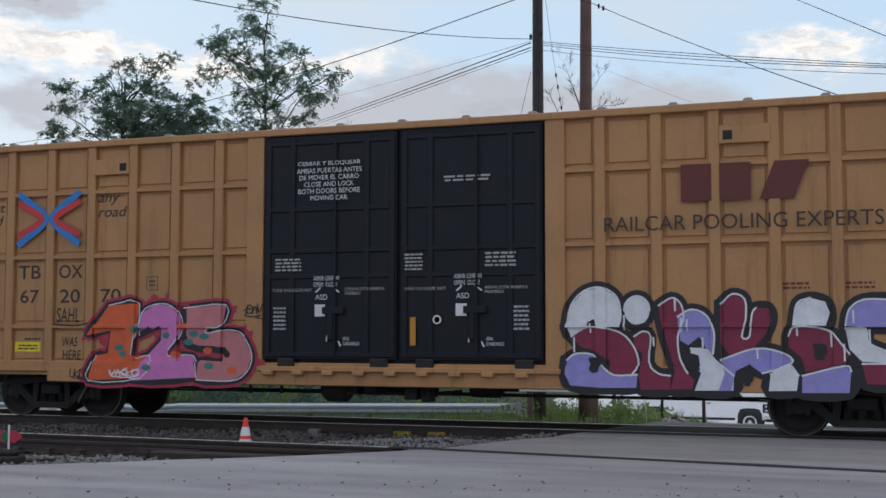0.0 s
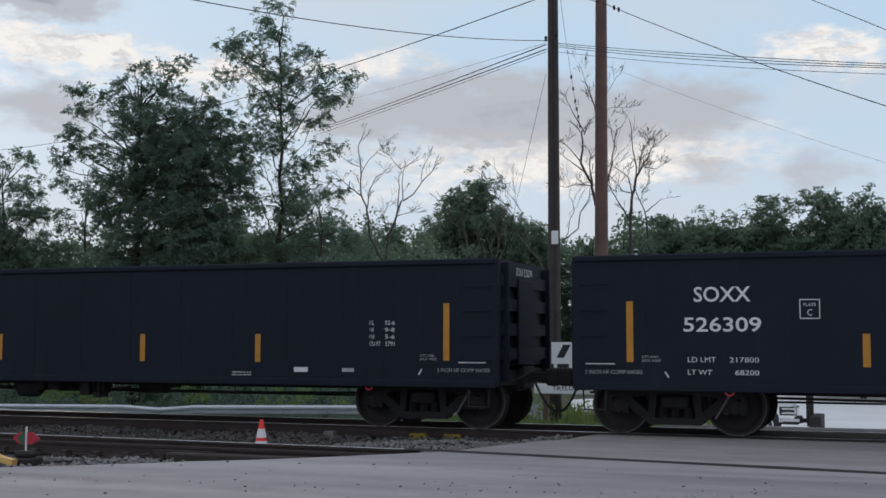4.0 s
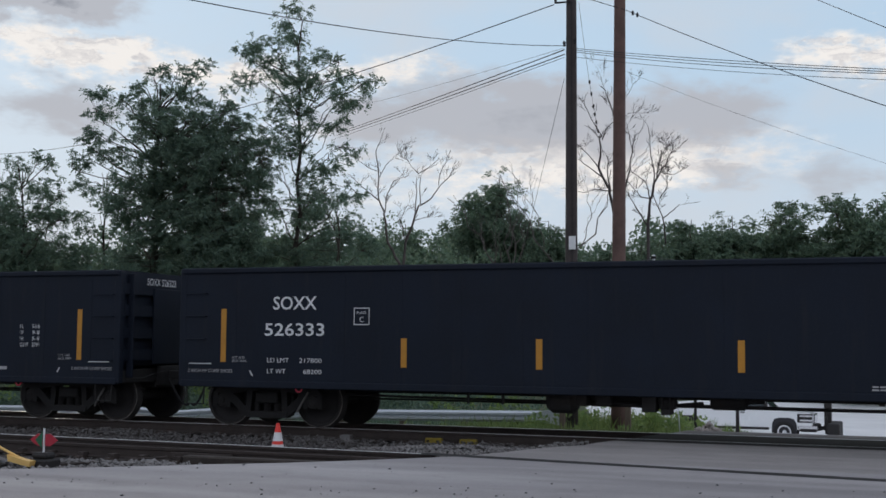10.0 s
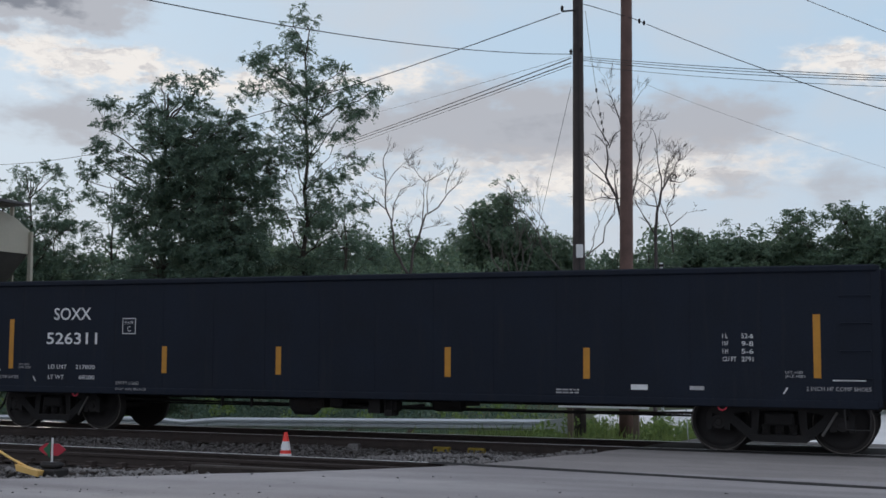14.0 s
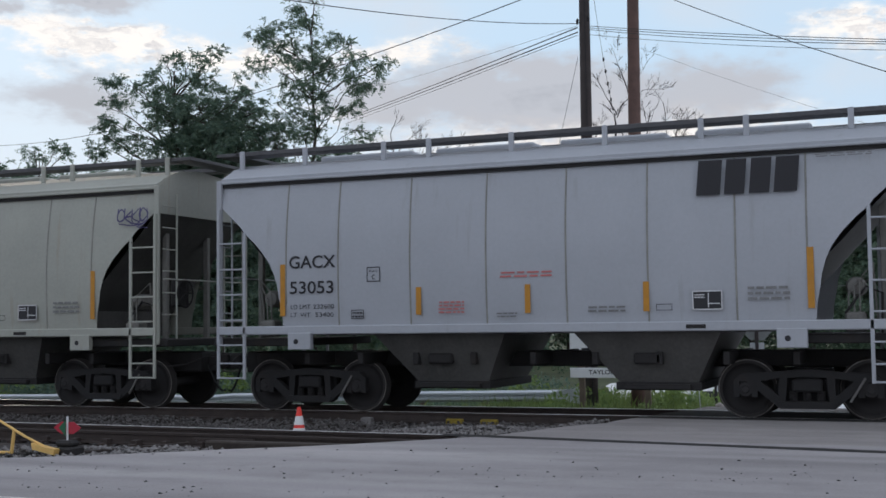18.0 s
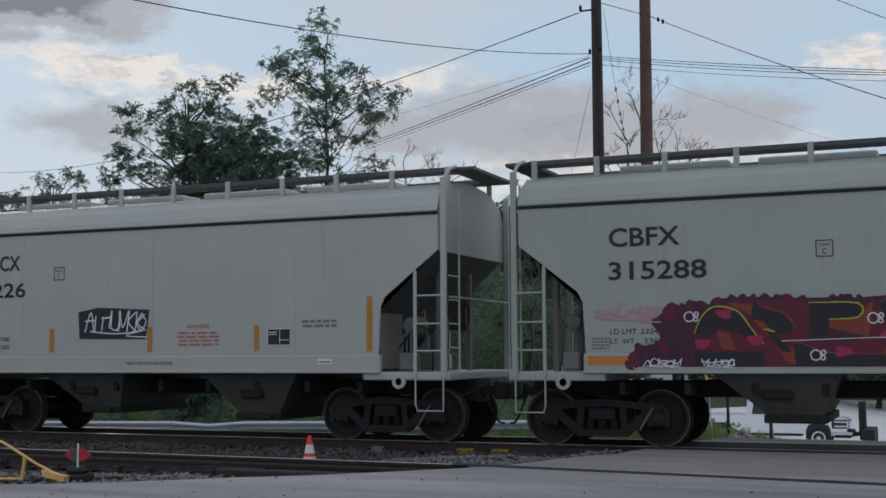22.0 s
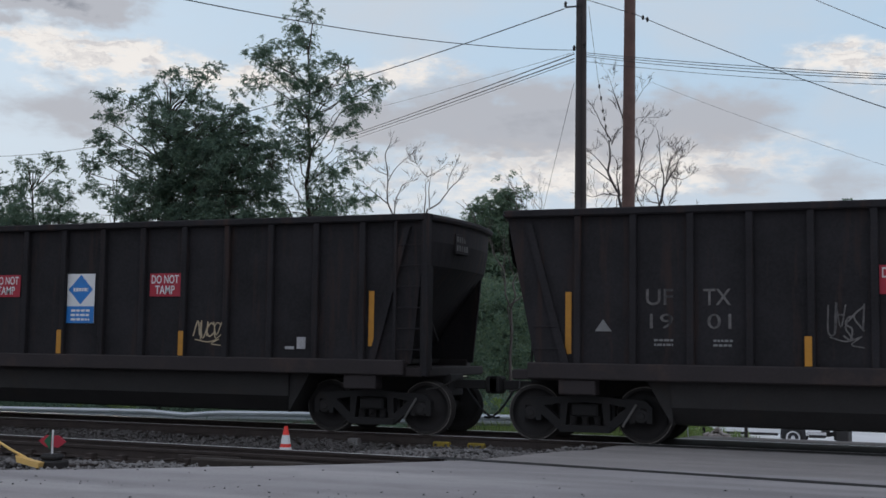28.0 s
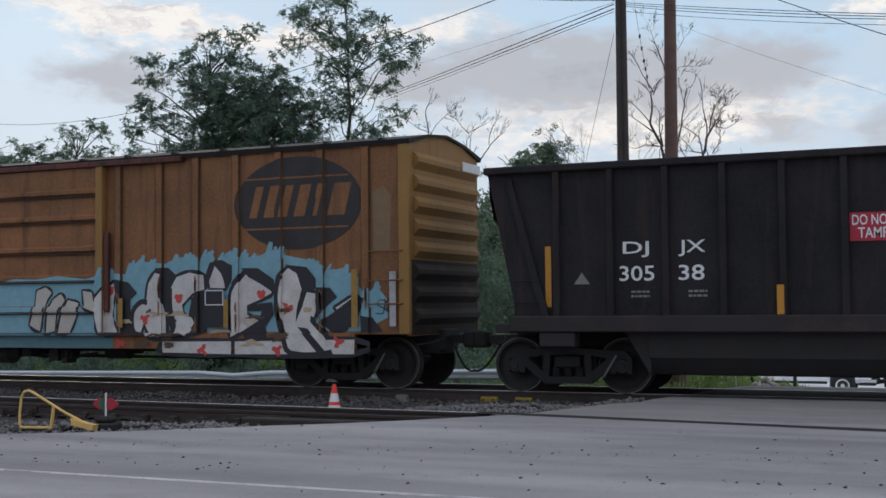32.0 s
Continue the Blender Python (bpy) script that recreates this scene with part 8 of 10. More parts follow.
def boxcar_graffiti(car):
    y = -1.611
    black, white = spray("black", (0.018, 0.017, 0.022)), spray("white", (0.72, 0.74, 0.78))
    lilac, maroon = spray("lilac", (0.30, 0.28, 0.62)), spray("maroon", (0.22, 0.022, 0.06))
    # large bubble piece on one side of the doors: black ground, two-tone letters, white edge and drips
    letters = ((white, [(2.83, 1.66), (2.9, 1.99), (3.11, 2.22), (3.39, 2.27), (3.63, 2.12), (3.69, 1.85), (3.66, 1.66), (3.32, 1.65), (3.26, 1.78), (3.16, 1.73), (3.18, 1.58), (2.9, 1.51)]),
               (maroon, [(2.9, 1.51), (3.18, 1.66), (3.66, 1.58), (3.89, 1.35), (3.96, 1.08), (3.85, 0.91), (3.51, 0.92), (3.52, 1.14), (3.24, 1.3), (3.07, 1.34)]),
               (lilac, [(2.83, 1.14), (2.97, 1.24), (3.24, 1.23), (3.38, 1.08), (3.58, 0.92), (3.95, 0.93), (3.93, 0.73), (3.38, 0.72), (2.9, 0.75), (2.81, 0.93)]),
               (maroon, [(3.89, 1.51), (4.03, 1.59), (4.15, 1.51), (4.12, 1.12), (4.27, 0.95), (4.45, 0.92), (4.45, 0.71), (4.0, 0.7), (3.97, 0.91), (4.02, 1.25), (3.89, 1.35)]),
               (maroon, [(4.28, 1.98), (4.47, 2.1), (4.61, 2.01), (4.65, 1.78), (4.56, 1.51), (4.59, 1.18), (4.71, 0.96), (4.81, 0.86), (4.78, 0.72), (4.45, 0.71), (4.52, 0.99), (4.38, 1.45), (4.32, 1.71)]),
               (lilac, [(4.56, 1.81), (4.76, 1.92), (4.98, 1.84), (5.11, 1.58), (5.09, 1.25), (4.99, 1.32), (4.88, 1.51), (4.72, 1.38), (4.6, 1.45)]),
               (white, [(4.75, 1.33), (4.99, 1.31), (5.12, 1.16), (5.39, 0.93), (5.38, 0.71), (4.81, 0.7), (4.91, 0.96), (4.75, 1.15)]),
               (maroon, [(5.21, 2.0), (5.38, 2.15), (5.56, 2.07), (5.57, 1.77), (5.51, 1.51), (5.62, 1.51), (5.66, 1.84), (5.72, 1.94), (5.91, 1.93), (5.94, 1.74), (5.84, 1.52), (5.68, 1.35), (5.36, 1.19), (5.2, 1.42)]),
               (lilac, [(5.2, 1.16), (5.68, 1.33), (6.05, 1.29), (6.24, 1.16), (6.08, 1.05), (5.8, 0.97), (5.61, 1.1), (5.42, 1.0), (5.35, 0.71), (5.16, 0.7), (5.26, 0.96)]),
               (white, [(5.92, 0.95), (6.17, 1.1), (6.32, 0.94), (6.29, 0.72), (5.89, 0.71)]),
               (white, [(6.25, 1.68), (6.31, 2.0), (6.5, 2.08), (6.71, 2.02), (6.77, 1.86), (6.71, 1.67)]),
               (maroon, [(6.18, 1.52), (6.28, 1.66), (6.73, 1.61), (6.91, 1.42), (7.03, 1.26), (6.97, 1.13), (6.42, 0.99), (6.36, 1.2), (6.18, 1.36)]),
               (lilac, [(6.37, 0.94), (6.96, 1.09), (7.05, 1.01), (7.02, 0.7), (6.36, 0.69)]),
               (lilac, [(6.98, 1.67), (7.04, 1.91), (7.25, 2.05), (7.64, 2.04), (7.81, 1.83), (7.8, 1.65), (7.27, 1.65)]),
               (white, [(6.98, 1.63), (7.26, 1.63), (7.3, 1.42), (7.62, 1.27), (7.62, 1.13), (7.2, 1.15), (7.03, 1.33)]),
               (maroon, [(7.2, 1.12), (7.62, 1.11), (7.79, 0.96), (7.7, 0.82), (7.26, 0.83)]),
               (white, [(3.94 + 0.2 * math.cos(k * 0.4488), 1.91 + 0.22 * math.sin(k * 0.4488)) for k in range(14)]))
    rng = random.Random(5)
    for i, (c, pts) in enumerate(letters):
        part("graffiti_outline", S().stroke(pts + [pts[0]], 0.19, y - 0.0002 * i, 3).flat(pts, y - 0.0002 * i), black, car)
        part("graffiti_letter", S().flat(pts, y - 0.012 - 0.0002 * i), c, car)
        part("graffiti_highlight", S().stroke(pts[: len(pts) * 3 // 5], 0.028, y - 0.017 - 0.0002 * i, 3), white, car)
        for k in range(2):
            px, pz = rng.choice(pts)
            if pz > 1.3:
                part("paint_drip", S().stroke([(px + 0.05, pz - 0.02), (px + 0.055, pz - rng.uniform(0.12, 0.26))], 0.028, y - 0.0225 - 0.0001 * i, 2), white, car)
    for px, pz in ((3.28, 1.08), (4.80, 1.12), (5.58, 0.92), (6.62, 1.30)):
        part("graffiti_counter", S().flat(blob(px, pz, 0.09, 0.12, int(px * 10), 0.3, 18), y - 0.0245), black, car)
    # smaller piece on the other side: pink cloud and three figures
    pink, hot = spray("pink", (0.62, 0.20, 0.50)), spray("hot_pink", (0.66, 0.09, 0.14))
    hot = spray("crimson", (0.40, 0.03, 0.075))
    orange, salmon, teal = spray("orange", (0.68, 0.12, 0.04)), spray("salmon", (0.55, 0.20, 0.22)), spray("teal", (0.05, 0.20, 0.18))
    figs = (([(-5.62, 2.06), (-4.97, 2.09), (-5.11, 1.16), (-4.75, 1.17), (-4.89, 0.77), (-6.0, 0.71), (-5.86, 1.16), (-5.62, 1.2), (-5.57, 1.61), (-6.05, 1.52)], orange), ([(-4.97, 1.52), (-4.93, 1.92), (-4.65, 2.07), (-4.29, 2.04), (-4.1, 1.82), (-4.12, 1.52), (-4.39, 1.17), (-3.86, 1.17), (-3.77, 0.79), (-5.07, 0.72), (-4.88, 1.08), (-4.52, 1.43), (-4.52, 1.69)], pink), ([(-4.07, 2.0), (-3.22, 2.05), (-3.29, 1.69), (-3.59, 1.65), (-3.59, 1.56), (-3.16, 1.62), (-2.86, 1.52), (-2.67, 1.18), (-2.78, 0.88), (-3.08, 0.74), (-3.77, 0.75), (-3.73, 1.09), (-3.29, 1.07), (-3.25, 1.26), (-3.99, 1.35)], salmon))
    for i, (pts, c) in enumerate(figs):
        yy = y - 0.0004 * i
        part("graffiti_halo", S().stroke(pts + [pts[0]], 0.22, yy, 3), hot, car, "soft crimson spray behind the figure")
        mist = S()
        for k in range(26):
            px, pz = pts[rng.randrange(len(pts))]
            mist.flat(blob(px + rng.uniform(-0.2, 0.2), min(max(pz + rng.uniform(-0.15, 0.2), 0.72), 2.22), rng.uniform(0.02, 0.11), rng.uniform(0.02, 0.08), k + 50 * i, 0.6, 12), yy + 0.0015 - 0.00004 * k)
        part("graffiti_mist", mist, hot, car)
        part("graffiti_outline", S().stroke(pts + [pts[0]], 0.12, yy - 0.0045, 3), black, car)
        part("graffiti_letter", S().flat(pts, yy - 0.009), c, car)
        part("graffiti_highlight", S().stroke(pts[:len(pts) * 3 // 4], 0.018, yy - 0.0105, 3), white, car)
    rng = random.Random(9)
    for k in range(14):
        x, z = rng.uniform(-5.4, -2.8), rng.uniform(0.85, 1.75)
        part("graffiti_spot", S().flat([(x + 0.10 * math.cos(a * 0.785), z + 0.06 * math.sin(a * 0.785)) for a in range(8)], y - 0.0135), teal if k % 3 else orange, car)
    lettering(car, "SAHL", -6.75, 1.76, 0.50, 0.26, black, y, "spray_tag", shear=0.1, bold=0.004)
    part("spray_tag", S().stroke([(-6.8, 1.72), (-6.3, 1.70), (-6.05, 1.74)], 0.03, y), black, car)
    lettering(car, "WAS", -6.62, 1.32, 0.34, 0.17, black, y, "spray_tag", shear=0.1)
    lettering(car, "HERE", -6.6, 1.08, 0.40, 0.17, black, y, "spray_tag", shear=0.1)
    tag(car, -6.4, 0.72, 0.4, 0.22, 43, black, 0.025, y, letters=4)
    tag(car, -2.9, 1.82, 0.4, 0.22, 44, black, 0.025, y - 0.002, letters=4)
    tag(car, -5.55, 0.76, 0.6, 0.16, 45, white, 0.028, y - 0.0145, letters=5)


def ochre_boxcar(centre):
    half, z0, z1 = 7.98, 1.0, 4.28
    car = thing("boxcar", "rust-stained ochre boxcar with a dark oval and a white graffiti piece", "boxcar")
    m = M_OCHRE
    for s in (-1, 1):
        y0, y1 = sorted((s * 1.55, s * 1.50))
        sd = part("side_wall", S().box(-half, half, y0, y1, 0.98, z1), m, car)
        if s < 0:
            for x in (1.9, 2.85, 3.66, 4.53, 5.42, 6.27, 7.16, -2.5, -3.4, -4.3, -5.2, -6.1, -7.0):
                part("side_post", S().prism([(x - 0.07, 0.98), (x + 0.07, 0.98), (x + 0.07, z1 - 0.04), (x - 0.07, z1 - 0.04)], -1.605, -1.54), M_OCHRE, sd)
            part("corner_post", S().box(7.80, 8.0, -1.61, -1.5, 0.98, z1, 0.012), M_YELLOWEND, sd)
            part("corner_post", S().box(-8.0, -7.8, -1.61, -1.5, 0.98, z1, 0.012), M_YELLOWEND, sd)
    d = part("sliding_door", S().box(-1.55, 1.52, -1.63, -1.56, 1.0, 4.16, 0.01), m, car, "corrugated rusty sliding door")
    for z in (1.45, 2.05, 2.6, 3.2, 3.7):
        part("door_corrugation", S().extrude_x([(-1.63, z - 0.07), (-1.68, z - 0.03), (-1.68, z + 0.03), (-1.63, z + 0.07)], -1.5, 1.46), M_OCHRE, d)
        part("corrugation_seam", S().box(-1.5, 1.46, -1.684, -1.632, z - 0.10, z - 0.075), M_RUSTDARK, d)
    part("door_edge", S().box(1.44, 1.6, -1.69, -1.55, 0.98, 4.24, 0.01), M_YELLOWEND, d)
    part("door_lock", S().box(1.62, 1.72, -1.66, -1.58, 1.4, 2.9, 0.01), M_RUST, d)
    part("door_track", S().box(-3.4, 3.4, -1.70, -1.55, 4.16, 4.26, 0.01), M_RUST, car)
    part("door_rail", S().box(-3.4, 3.4, -1.70, -1.55, 0.94, 1.0, 0.01), M_RUST, car)
    part("side_sill", S().box(-6.95, 6.95, -1.60, -1.48, 0.70, 1.0, 0.012), m, car)
    part("roof", S().extrude_x([(-1.62, 4.22), (-1.66, 4.30), (-0.8, 4.47), (0, 4.55), (0.8, 4.47), (1.66, 4.30), (1.62, 4.22), (0.8, 4.42), (0, 4.50), (-0.8, 4.42)], -half - 0.05, half + 0.05), M_UNDER, car, "dark sooty peaked roof")
    for k in range(15):
        x = -half + 0.5 + k * 1.07
        part("roof_rib", S().prism([(x - 0.05, 4.29), (x + 0.05, 4.29), (x + 0.03, 4.34), (x - 0.03, 4.34)], -1.68, -1.2), M_UNDER, car)
    for s in (1, -1):
        a, b = sorted((s * half, s * (half - 0.06)))
        en = part("end_wall", S().extrude_x([(-1.52, 0.95), (1.52, 0.95), (1.52, 4.26), (0.8, 4.43), (0, 4.50), (-0.8, 4.43), (-1.52, 4.26)], a, b), M_YELLOWEND, car)
        for k in range(8):
            z = 1.12 + k * 0.385
            e0, e1 = s * half, s * (half + 0.10)
            part("end_corrugation", S().prism([(e0, z), (e1, z + 0.12), (e1, z + 0.2), (e0, z + 0.30)][::s], -1.38, 1.38), M_YELLOWEND if k > 2 else M_RUSTDARK, en)
        for z in (1.5, 1.9, 2.4):
            g = sorted((s * (half - 0.1), s * (half - 0.75)))
            part("grab_iron", S().pipe([(g[0], -1.55, z), (g[0], -1.66, z), (g[1], -1.66, z), (g[1], -1.55, z)], 0.013, 5), m, car)
        # thin dark brown sheet over the end wall up to 2.25 m
        part("sooty_lower_end", S().box(min(s * (half + 0.003), s * half), max(s * (half + 0.003), s * half), -1.5, 1.5, 0.96, 2.25), M_RUSTDARK, en, "dark lower half of the end")
    part("number_board", S().box(8.09, 8.10, 0.55, 1.4, 3.95, 4.12, 0.002), M_WHITE, car, "small white board with dark marks")
    frame_under(car, half, 0.6, True, 0.36)
    for x in (-6.45, 6.45):
        bogie(car, x)
    coupler(car, half, 0.6)
    coupler(car, -half, 0.6)
    y = -1.611
    dark = material("worn_black_emblem", (0.033, 0.030, 0.030), 0.7, vary=0.45, scale=2, grain=25, bump=0, stain=(0.10, 0.055, 0.03), stain_amount=0.12)
    oval = [(5.80 + 1.29 * math.cos(k * 0.157), 3.30 + 0.83 * math.sin(k * 0.157)) for k in range(40)]
    part("oval_emblem", S().flat(oval, y), dark, car, "dark oval with ochre bars")
    # railway's mark inside the oval in plain slanted shapes
    for x, w in ((4.80, 0.16), (5.10, 0.22), (5.42, 0.16), (5.72, 0.22), (6.10, 0.12), (6.40, 0.34)):
        part("emblem_shape", S().flat([(x, 3.06), (x + w, 3.06), (x + w + 0.15, 3.62), (x + 0.15, 3.62)], y - 0.003), m, car)
    part("emblem_line", S().rect(4.72, 3.74, 2.1, 0.03, y - 0.003).rect(4.72, 2.84, 2.1, 0.03, y - 0.003), m, car)
    cyan, black, red = spray("sky_blue", (0.20, 0.40, 0.48)), spray("black", (0.018, 0.017, 0.022)), spray("bright_red", (0.55, 0.07, 0.06))
    rng = random.Random(17)
    # sky-blue ground of the piece with flame-like tops
    crest = [(0.64, 1.34), (0.63, 1.88), (1.35, 2.05), (1.66, 2.14), (2.05, 2.1), (2.35, 2.36), (2.58, 2.32), (2.96, 2.28), (3.33, 2.4), (3.56, 2.3), (3.85, 2.41), (4.07, 2.3), (4.35, 2.44), (4.67, 2.36), (4.92, 2.34), (5.27, 2.49), (5.54, 2.38), (5.95, 2.3), (6.16, 2.17), (6.42, 2.08), (6.75, 2.14), (6.82, 1.98), (7.15, 1.68), (7.4, 1.76), (7.55, 1.59), (7.57, 1.27), (7.09, 1.03), (0.65, 1.0)]
    part("graffiti_cloud", S().flat(crest, y), cyan, car, "sky-blue spray ground with flickering tops")
    part("graffiti_cloud", S().flat([(-6.2, 1.0), (-6.2, 1.75), (-4.6, 1.9), (-3.0, 1.8), (-1.29, 1.89), (-0.98, 1.97), (-0.53, 2.05), (0.0, 2.03), (0.51, 2.09), (0.87, 2.06), (1.2, 2.02), (1.2, 1.0)], y - 0.0006), cyan, car)
    part("graffiti_cloud", S().rect(-6.0, 0.71, 7.8, 0.28, y), spray("dull_teal", (0.085, 0.19, 0.22)), car)
    for k in range(60):
        q = rng.uniform(2, len(crest) - 5)
        i, f = int(q), q - int(q)
        px, pz = (crest[i][j] * (1 - f) + crest[i + 1][j] * f for j in (0, 1))
        part("graffiti_lick", S().stroke([(px - 0.10, pz - 0.28), (px - 0.03, pz - 0.08), (px + rng.uniform(0.0, 0.08), pz + rng.uniform(0.0, 0.13))], rng.uniform(0.07, 0.15), y - 0.001 - 0.00012 * k, 3, taper=True), cyan, car)
    worn = material("worn_white_spray", (0.60, 0.58, 0.56), 0.7, vary=0.25, scale=3, grain=30, bump=0, stain=(0.33, 0.22, 0.13), stain_amount=0.3)
    buff, dirt = spray("buff", (0.45, 0.36, 0.24)), spray("brown_grime", (0.10, 0.06, 0.035))
    # tall white letters with black block shadows thrown to one side
    tops = [[(1.36, 1.57), (1.67, 1.87), (1.82, 1.96), (1.86, 1.75), (1.76, 1.33), (1.92, 1.01), (1.53, 1.01)],
              [(2.54, 1.57), (2.59, 1.92), (2.74, 2.12), (2.89, 2.09), (2.86, 1.74), (2.98, 1.33), (2.99, 0.93), (2.65, 0.92), (2.49, 1.19), (2.42, 1.01), (2.24, 1.04), (2.23, 1.39), (2.41, 1.57)],
              [(3.08, 1.8), (3.23, 2.03), (3.52, 2.11), (3.82, 2.05), (3.84, 1.79), (3.71, 1.76), (3.53, 1.68), (3.35, 1.51), (3.39, 1.33), (3.61, 1.27), (3.68, 1.13), (3.47, 0.93), (3.1, 0.93), (3.17, 1.13), (3.09, 1.45)],
              [(3.93, 2.02), (4.0, 2.22), (4.18, 2.26), (4.25, 2.01), (4.29, 1.81), (3.97, 1.82)],
              [(4.68, 2.07), (5.06, 1.95), (5.28, 1.72), (5.07, 1.61), (4.76, 1.5), (4.76, 1.33), (5.0, 1.22), (4.69, 1.05), (4.44, 0.93), (4.4, 1.44), (4.43, 1.78)],
              [(5.45, 2.0), (5.61, 2.15), (5.79, 2.05), (5.89, 1.77), (5.79, 1.44), (5.76, 1.19), (5.89, 1.44), (5.99, 1.72), (6.16, 1.69), (6.2, 1.44), (6.1, 1.22), (6.37, 1.0), (6.5, 0.67), (5.7, 0.64), (5.53, 0.94), (5.42, 1.33), (5.38, 1.66)],
              [(6.43, 1.19), (6.76, 1.22), (6.76, 1.08), (6.5, 1.06)],
              [(6.56, 1.44), (6.92, 1.64), (6.99, 1.57), (6.69, 1.33)],
              [(2.95, 0.84), (4.45, 0.85), (4.45, 0.62), (2.95, 0.64)],
              [(4.53, 0.85), (6.96, 0.89), (6.95, 0.64), (4.53, 0.62)]]
    shades = [[(1.82, 2.02), (2.13, 1.95), (2.33, 1.75), (2.18, 1.63), (2.19, 1.01), (2.0, 0.98), (1.98, 1.63), (1.86, 1.81)],
              [(2.78, 2.2), (3.04, 2.21), (3.23, 2.06), (3.08, 1.8), (3.05, 1.39), (3.24, 1.22), (3.1, 1.07), (2.98, 1.33), (2.86, 1.74), (2.89, 2.09)],
              [(3.79, 2.08), (3.87, 1.62), (3.9, 1.02), (3.61, 0.93), (3.72, 1.22), (3.5, 1.36), (3.57, 1.62), (3.71, 1.73), (3.84, 1.79)],
              [(3.85, 2.02), (3.96, 2.28), (4.21, 2.33), (4.46, 2.21), (4.47, 2.01), (4.33, 1.79), (4.21, 2.07), (4.07, 2.22), (3.93, 1.9)],
              [(4.64, 2.17), (4.99, 2.16), (5.34, 1.94), (5.31, 1.72), (5.07, 1.86), (4.78, 2.01)],
              [(4.76, 1.5), (5.28, 1.55), (5.31, 1.33), (5.14, 1.11), (5.22, 0.88), (4.8, 0.82), (4.69, 0.99), (5.0, 1.19), (5.07, 1.39), (4.76, 1.39)],
              [(5.55, 2.21), (5.99, 2.16), (6.19, 1.93), (6.19, 1.77), (5.96, 1.77), (5.79, 1.44), (5.77, 1.19), (5.89, 1.77), (5.79, 2.05)],
              [(6.19, 1.8), (6.46, 1.79), (6.59, 1.63), (6.4, 1.49), (6.2, 1.22), (6.16, 1.55)],
              [(6.23, 1.19), (6.56, 1.38), (6.95, 1.65), (7.15, 1.6), (7.05, 1.38), (6.92, 1.11), (6.5, 1.03)],
              [(7.05, 1.3), (7.28, 1.27), (7.47, 1.03), (7.06, 1.01)],
              [(5.8, 1.11), (6.0, 1.08), (6.4, 0.67), (6.24, 0.64)]]
    for i, pts in enumerate(tops):
        part("graffiti_outline", S().stroke(pts + [pts[0]], 0.10, y - 0.010 - 0.0002 * i, 3), black, car)
        part("graffiti_letter", S().flat(pts, y - 0.0135 - 0.0002 * i), worn, car)
    for i, pts in enumerate(shades):
        part("graffiti_shadow", S().flat(pts, y - 0.0165 - 0.0002 * i), black, car)
    for i, pts in enumerate([[(-0.0, 1.81), (0.22, 1.88), (0.37, 1.78), (0.26, 1.64), (0.15, 1.41), (0.08, 1.03), (-0.18, 1.15), (-0.04, 1.52)], [(0.4, 1.64), (0.59, 1.75), (0.69, 1.63), (0.48, 1.35), (0.44, 1.03), (0.23, 1.0), (0.26, 1.41)], [(0.77, 1.63), (1.02, 1.57), (0.98, 1.35), (0.81, 1.0), (0.52, 1.0), (0.62, 1.4)], [(1.12, 1.8), (1.34, 1.77), (1.41, 1.4), (1.16, 1.49)]]):
        part("graffiti_outline", S().stroke(pts + [pts[0]], 0.07, y - 0.010 - 0.0002 * i, 3), black, car)
        part("graffiti_letter", S().flat(pts, y - 0.0135 - 0.0002 * i), salmon_white(), car)
    for i, (px, pz) in enumerate(((2.52, 1.26), (3.28, 1.64), (5.06, 1.69), (5.60, 1.44), (6.64, 0.85), (3.84, 0.69), (5.42, 0.70), (1.74, 1.80), (1.98, 0.80))):
        part("graffiti_spot", S().flat(blob(px, pz, 0.085, 0.08, i, 0.7, 16), y - 0.0195), red, car)
    for k in range(16):
        x, z = rng.uniform(1.8, 6.6), rng.uniform(0.72, 1.45)
        part("grime_patch", S().flat(blob(x, z, rng.uniform(0.05, 0.2), rng.uniform(0.02, 0.06), 60 + k, 0.7, 16), y - 0.0205 - 0.0001 * k), dirt if k % 3 else buff, car, "grime worn through the paint")
    # the posts show through the piece as worn edges
    for x in (1.9, 2.85, 3.66, 4.53, 5.42, 6.27, 7.16, -2.5, -3.4, -4.3, -5.2, -6.1, -7.0):
        part("post_seam", S().rect(x - 0.085, 0.99, 0.018, 3.2, y - 0.0005).rect(x + 0.068, 0.99, 0.022, 3.2, y - 0.0005), dirt, car)
        for k in range(3):
            part("worn_edge", S().flat(blob(x + 0.02, rng.uniform(1.1, 1.9), 0.02, rng.uniform(0.08, 0.2), int(x * 7) + k, 0.5, 12), y - 0.024), M_OCHRE, car)
    part("patched_paint", S().flat([(7.30, 2.4), (7.62, 2.42), (7.64, 3.36), (7.50, 3.52), (7.28, 3.44)], y - 0.001), spray("olive_patch", (0.20, 0.13, 0.065)), car, "olive patch of newer paint")
    for x, a, b in ((6.97, 1.09, 2.1), (7.70, 1.12, 2.05)):
        tape(car, x, a, b, 0.12, M_REFDULL if x < 7.5 else M_FADED, y - 0.026)
    tape(car, 4.35, 1.1, 1.6, 0.1, M_REFDULL, y - 0.026)
    tape(car, 2.0, 1.1, 1.65, 0.1, M_REFDULL, y - 0.026)
    outline_box(car, 3.9, 1.5, 0.4, 0.28, M_WHITE, 0.02, y - 0.030)
    part("stencil_panel", S().rect(3.9, 1.1, 0.4, 0.68, y - 0.027), M_BLACKLET, car)
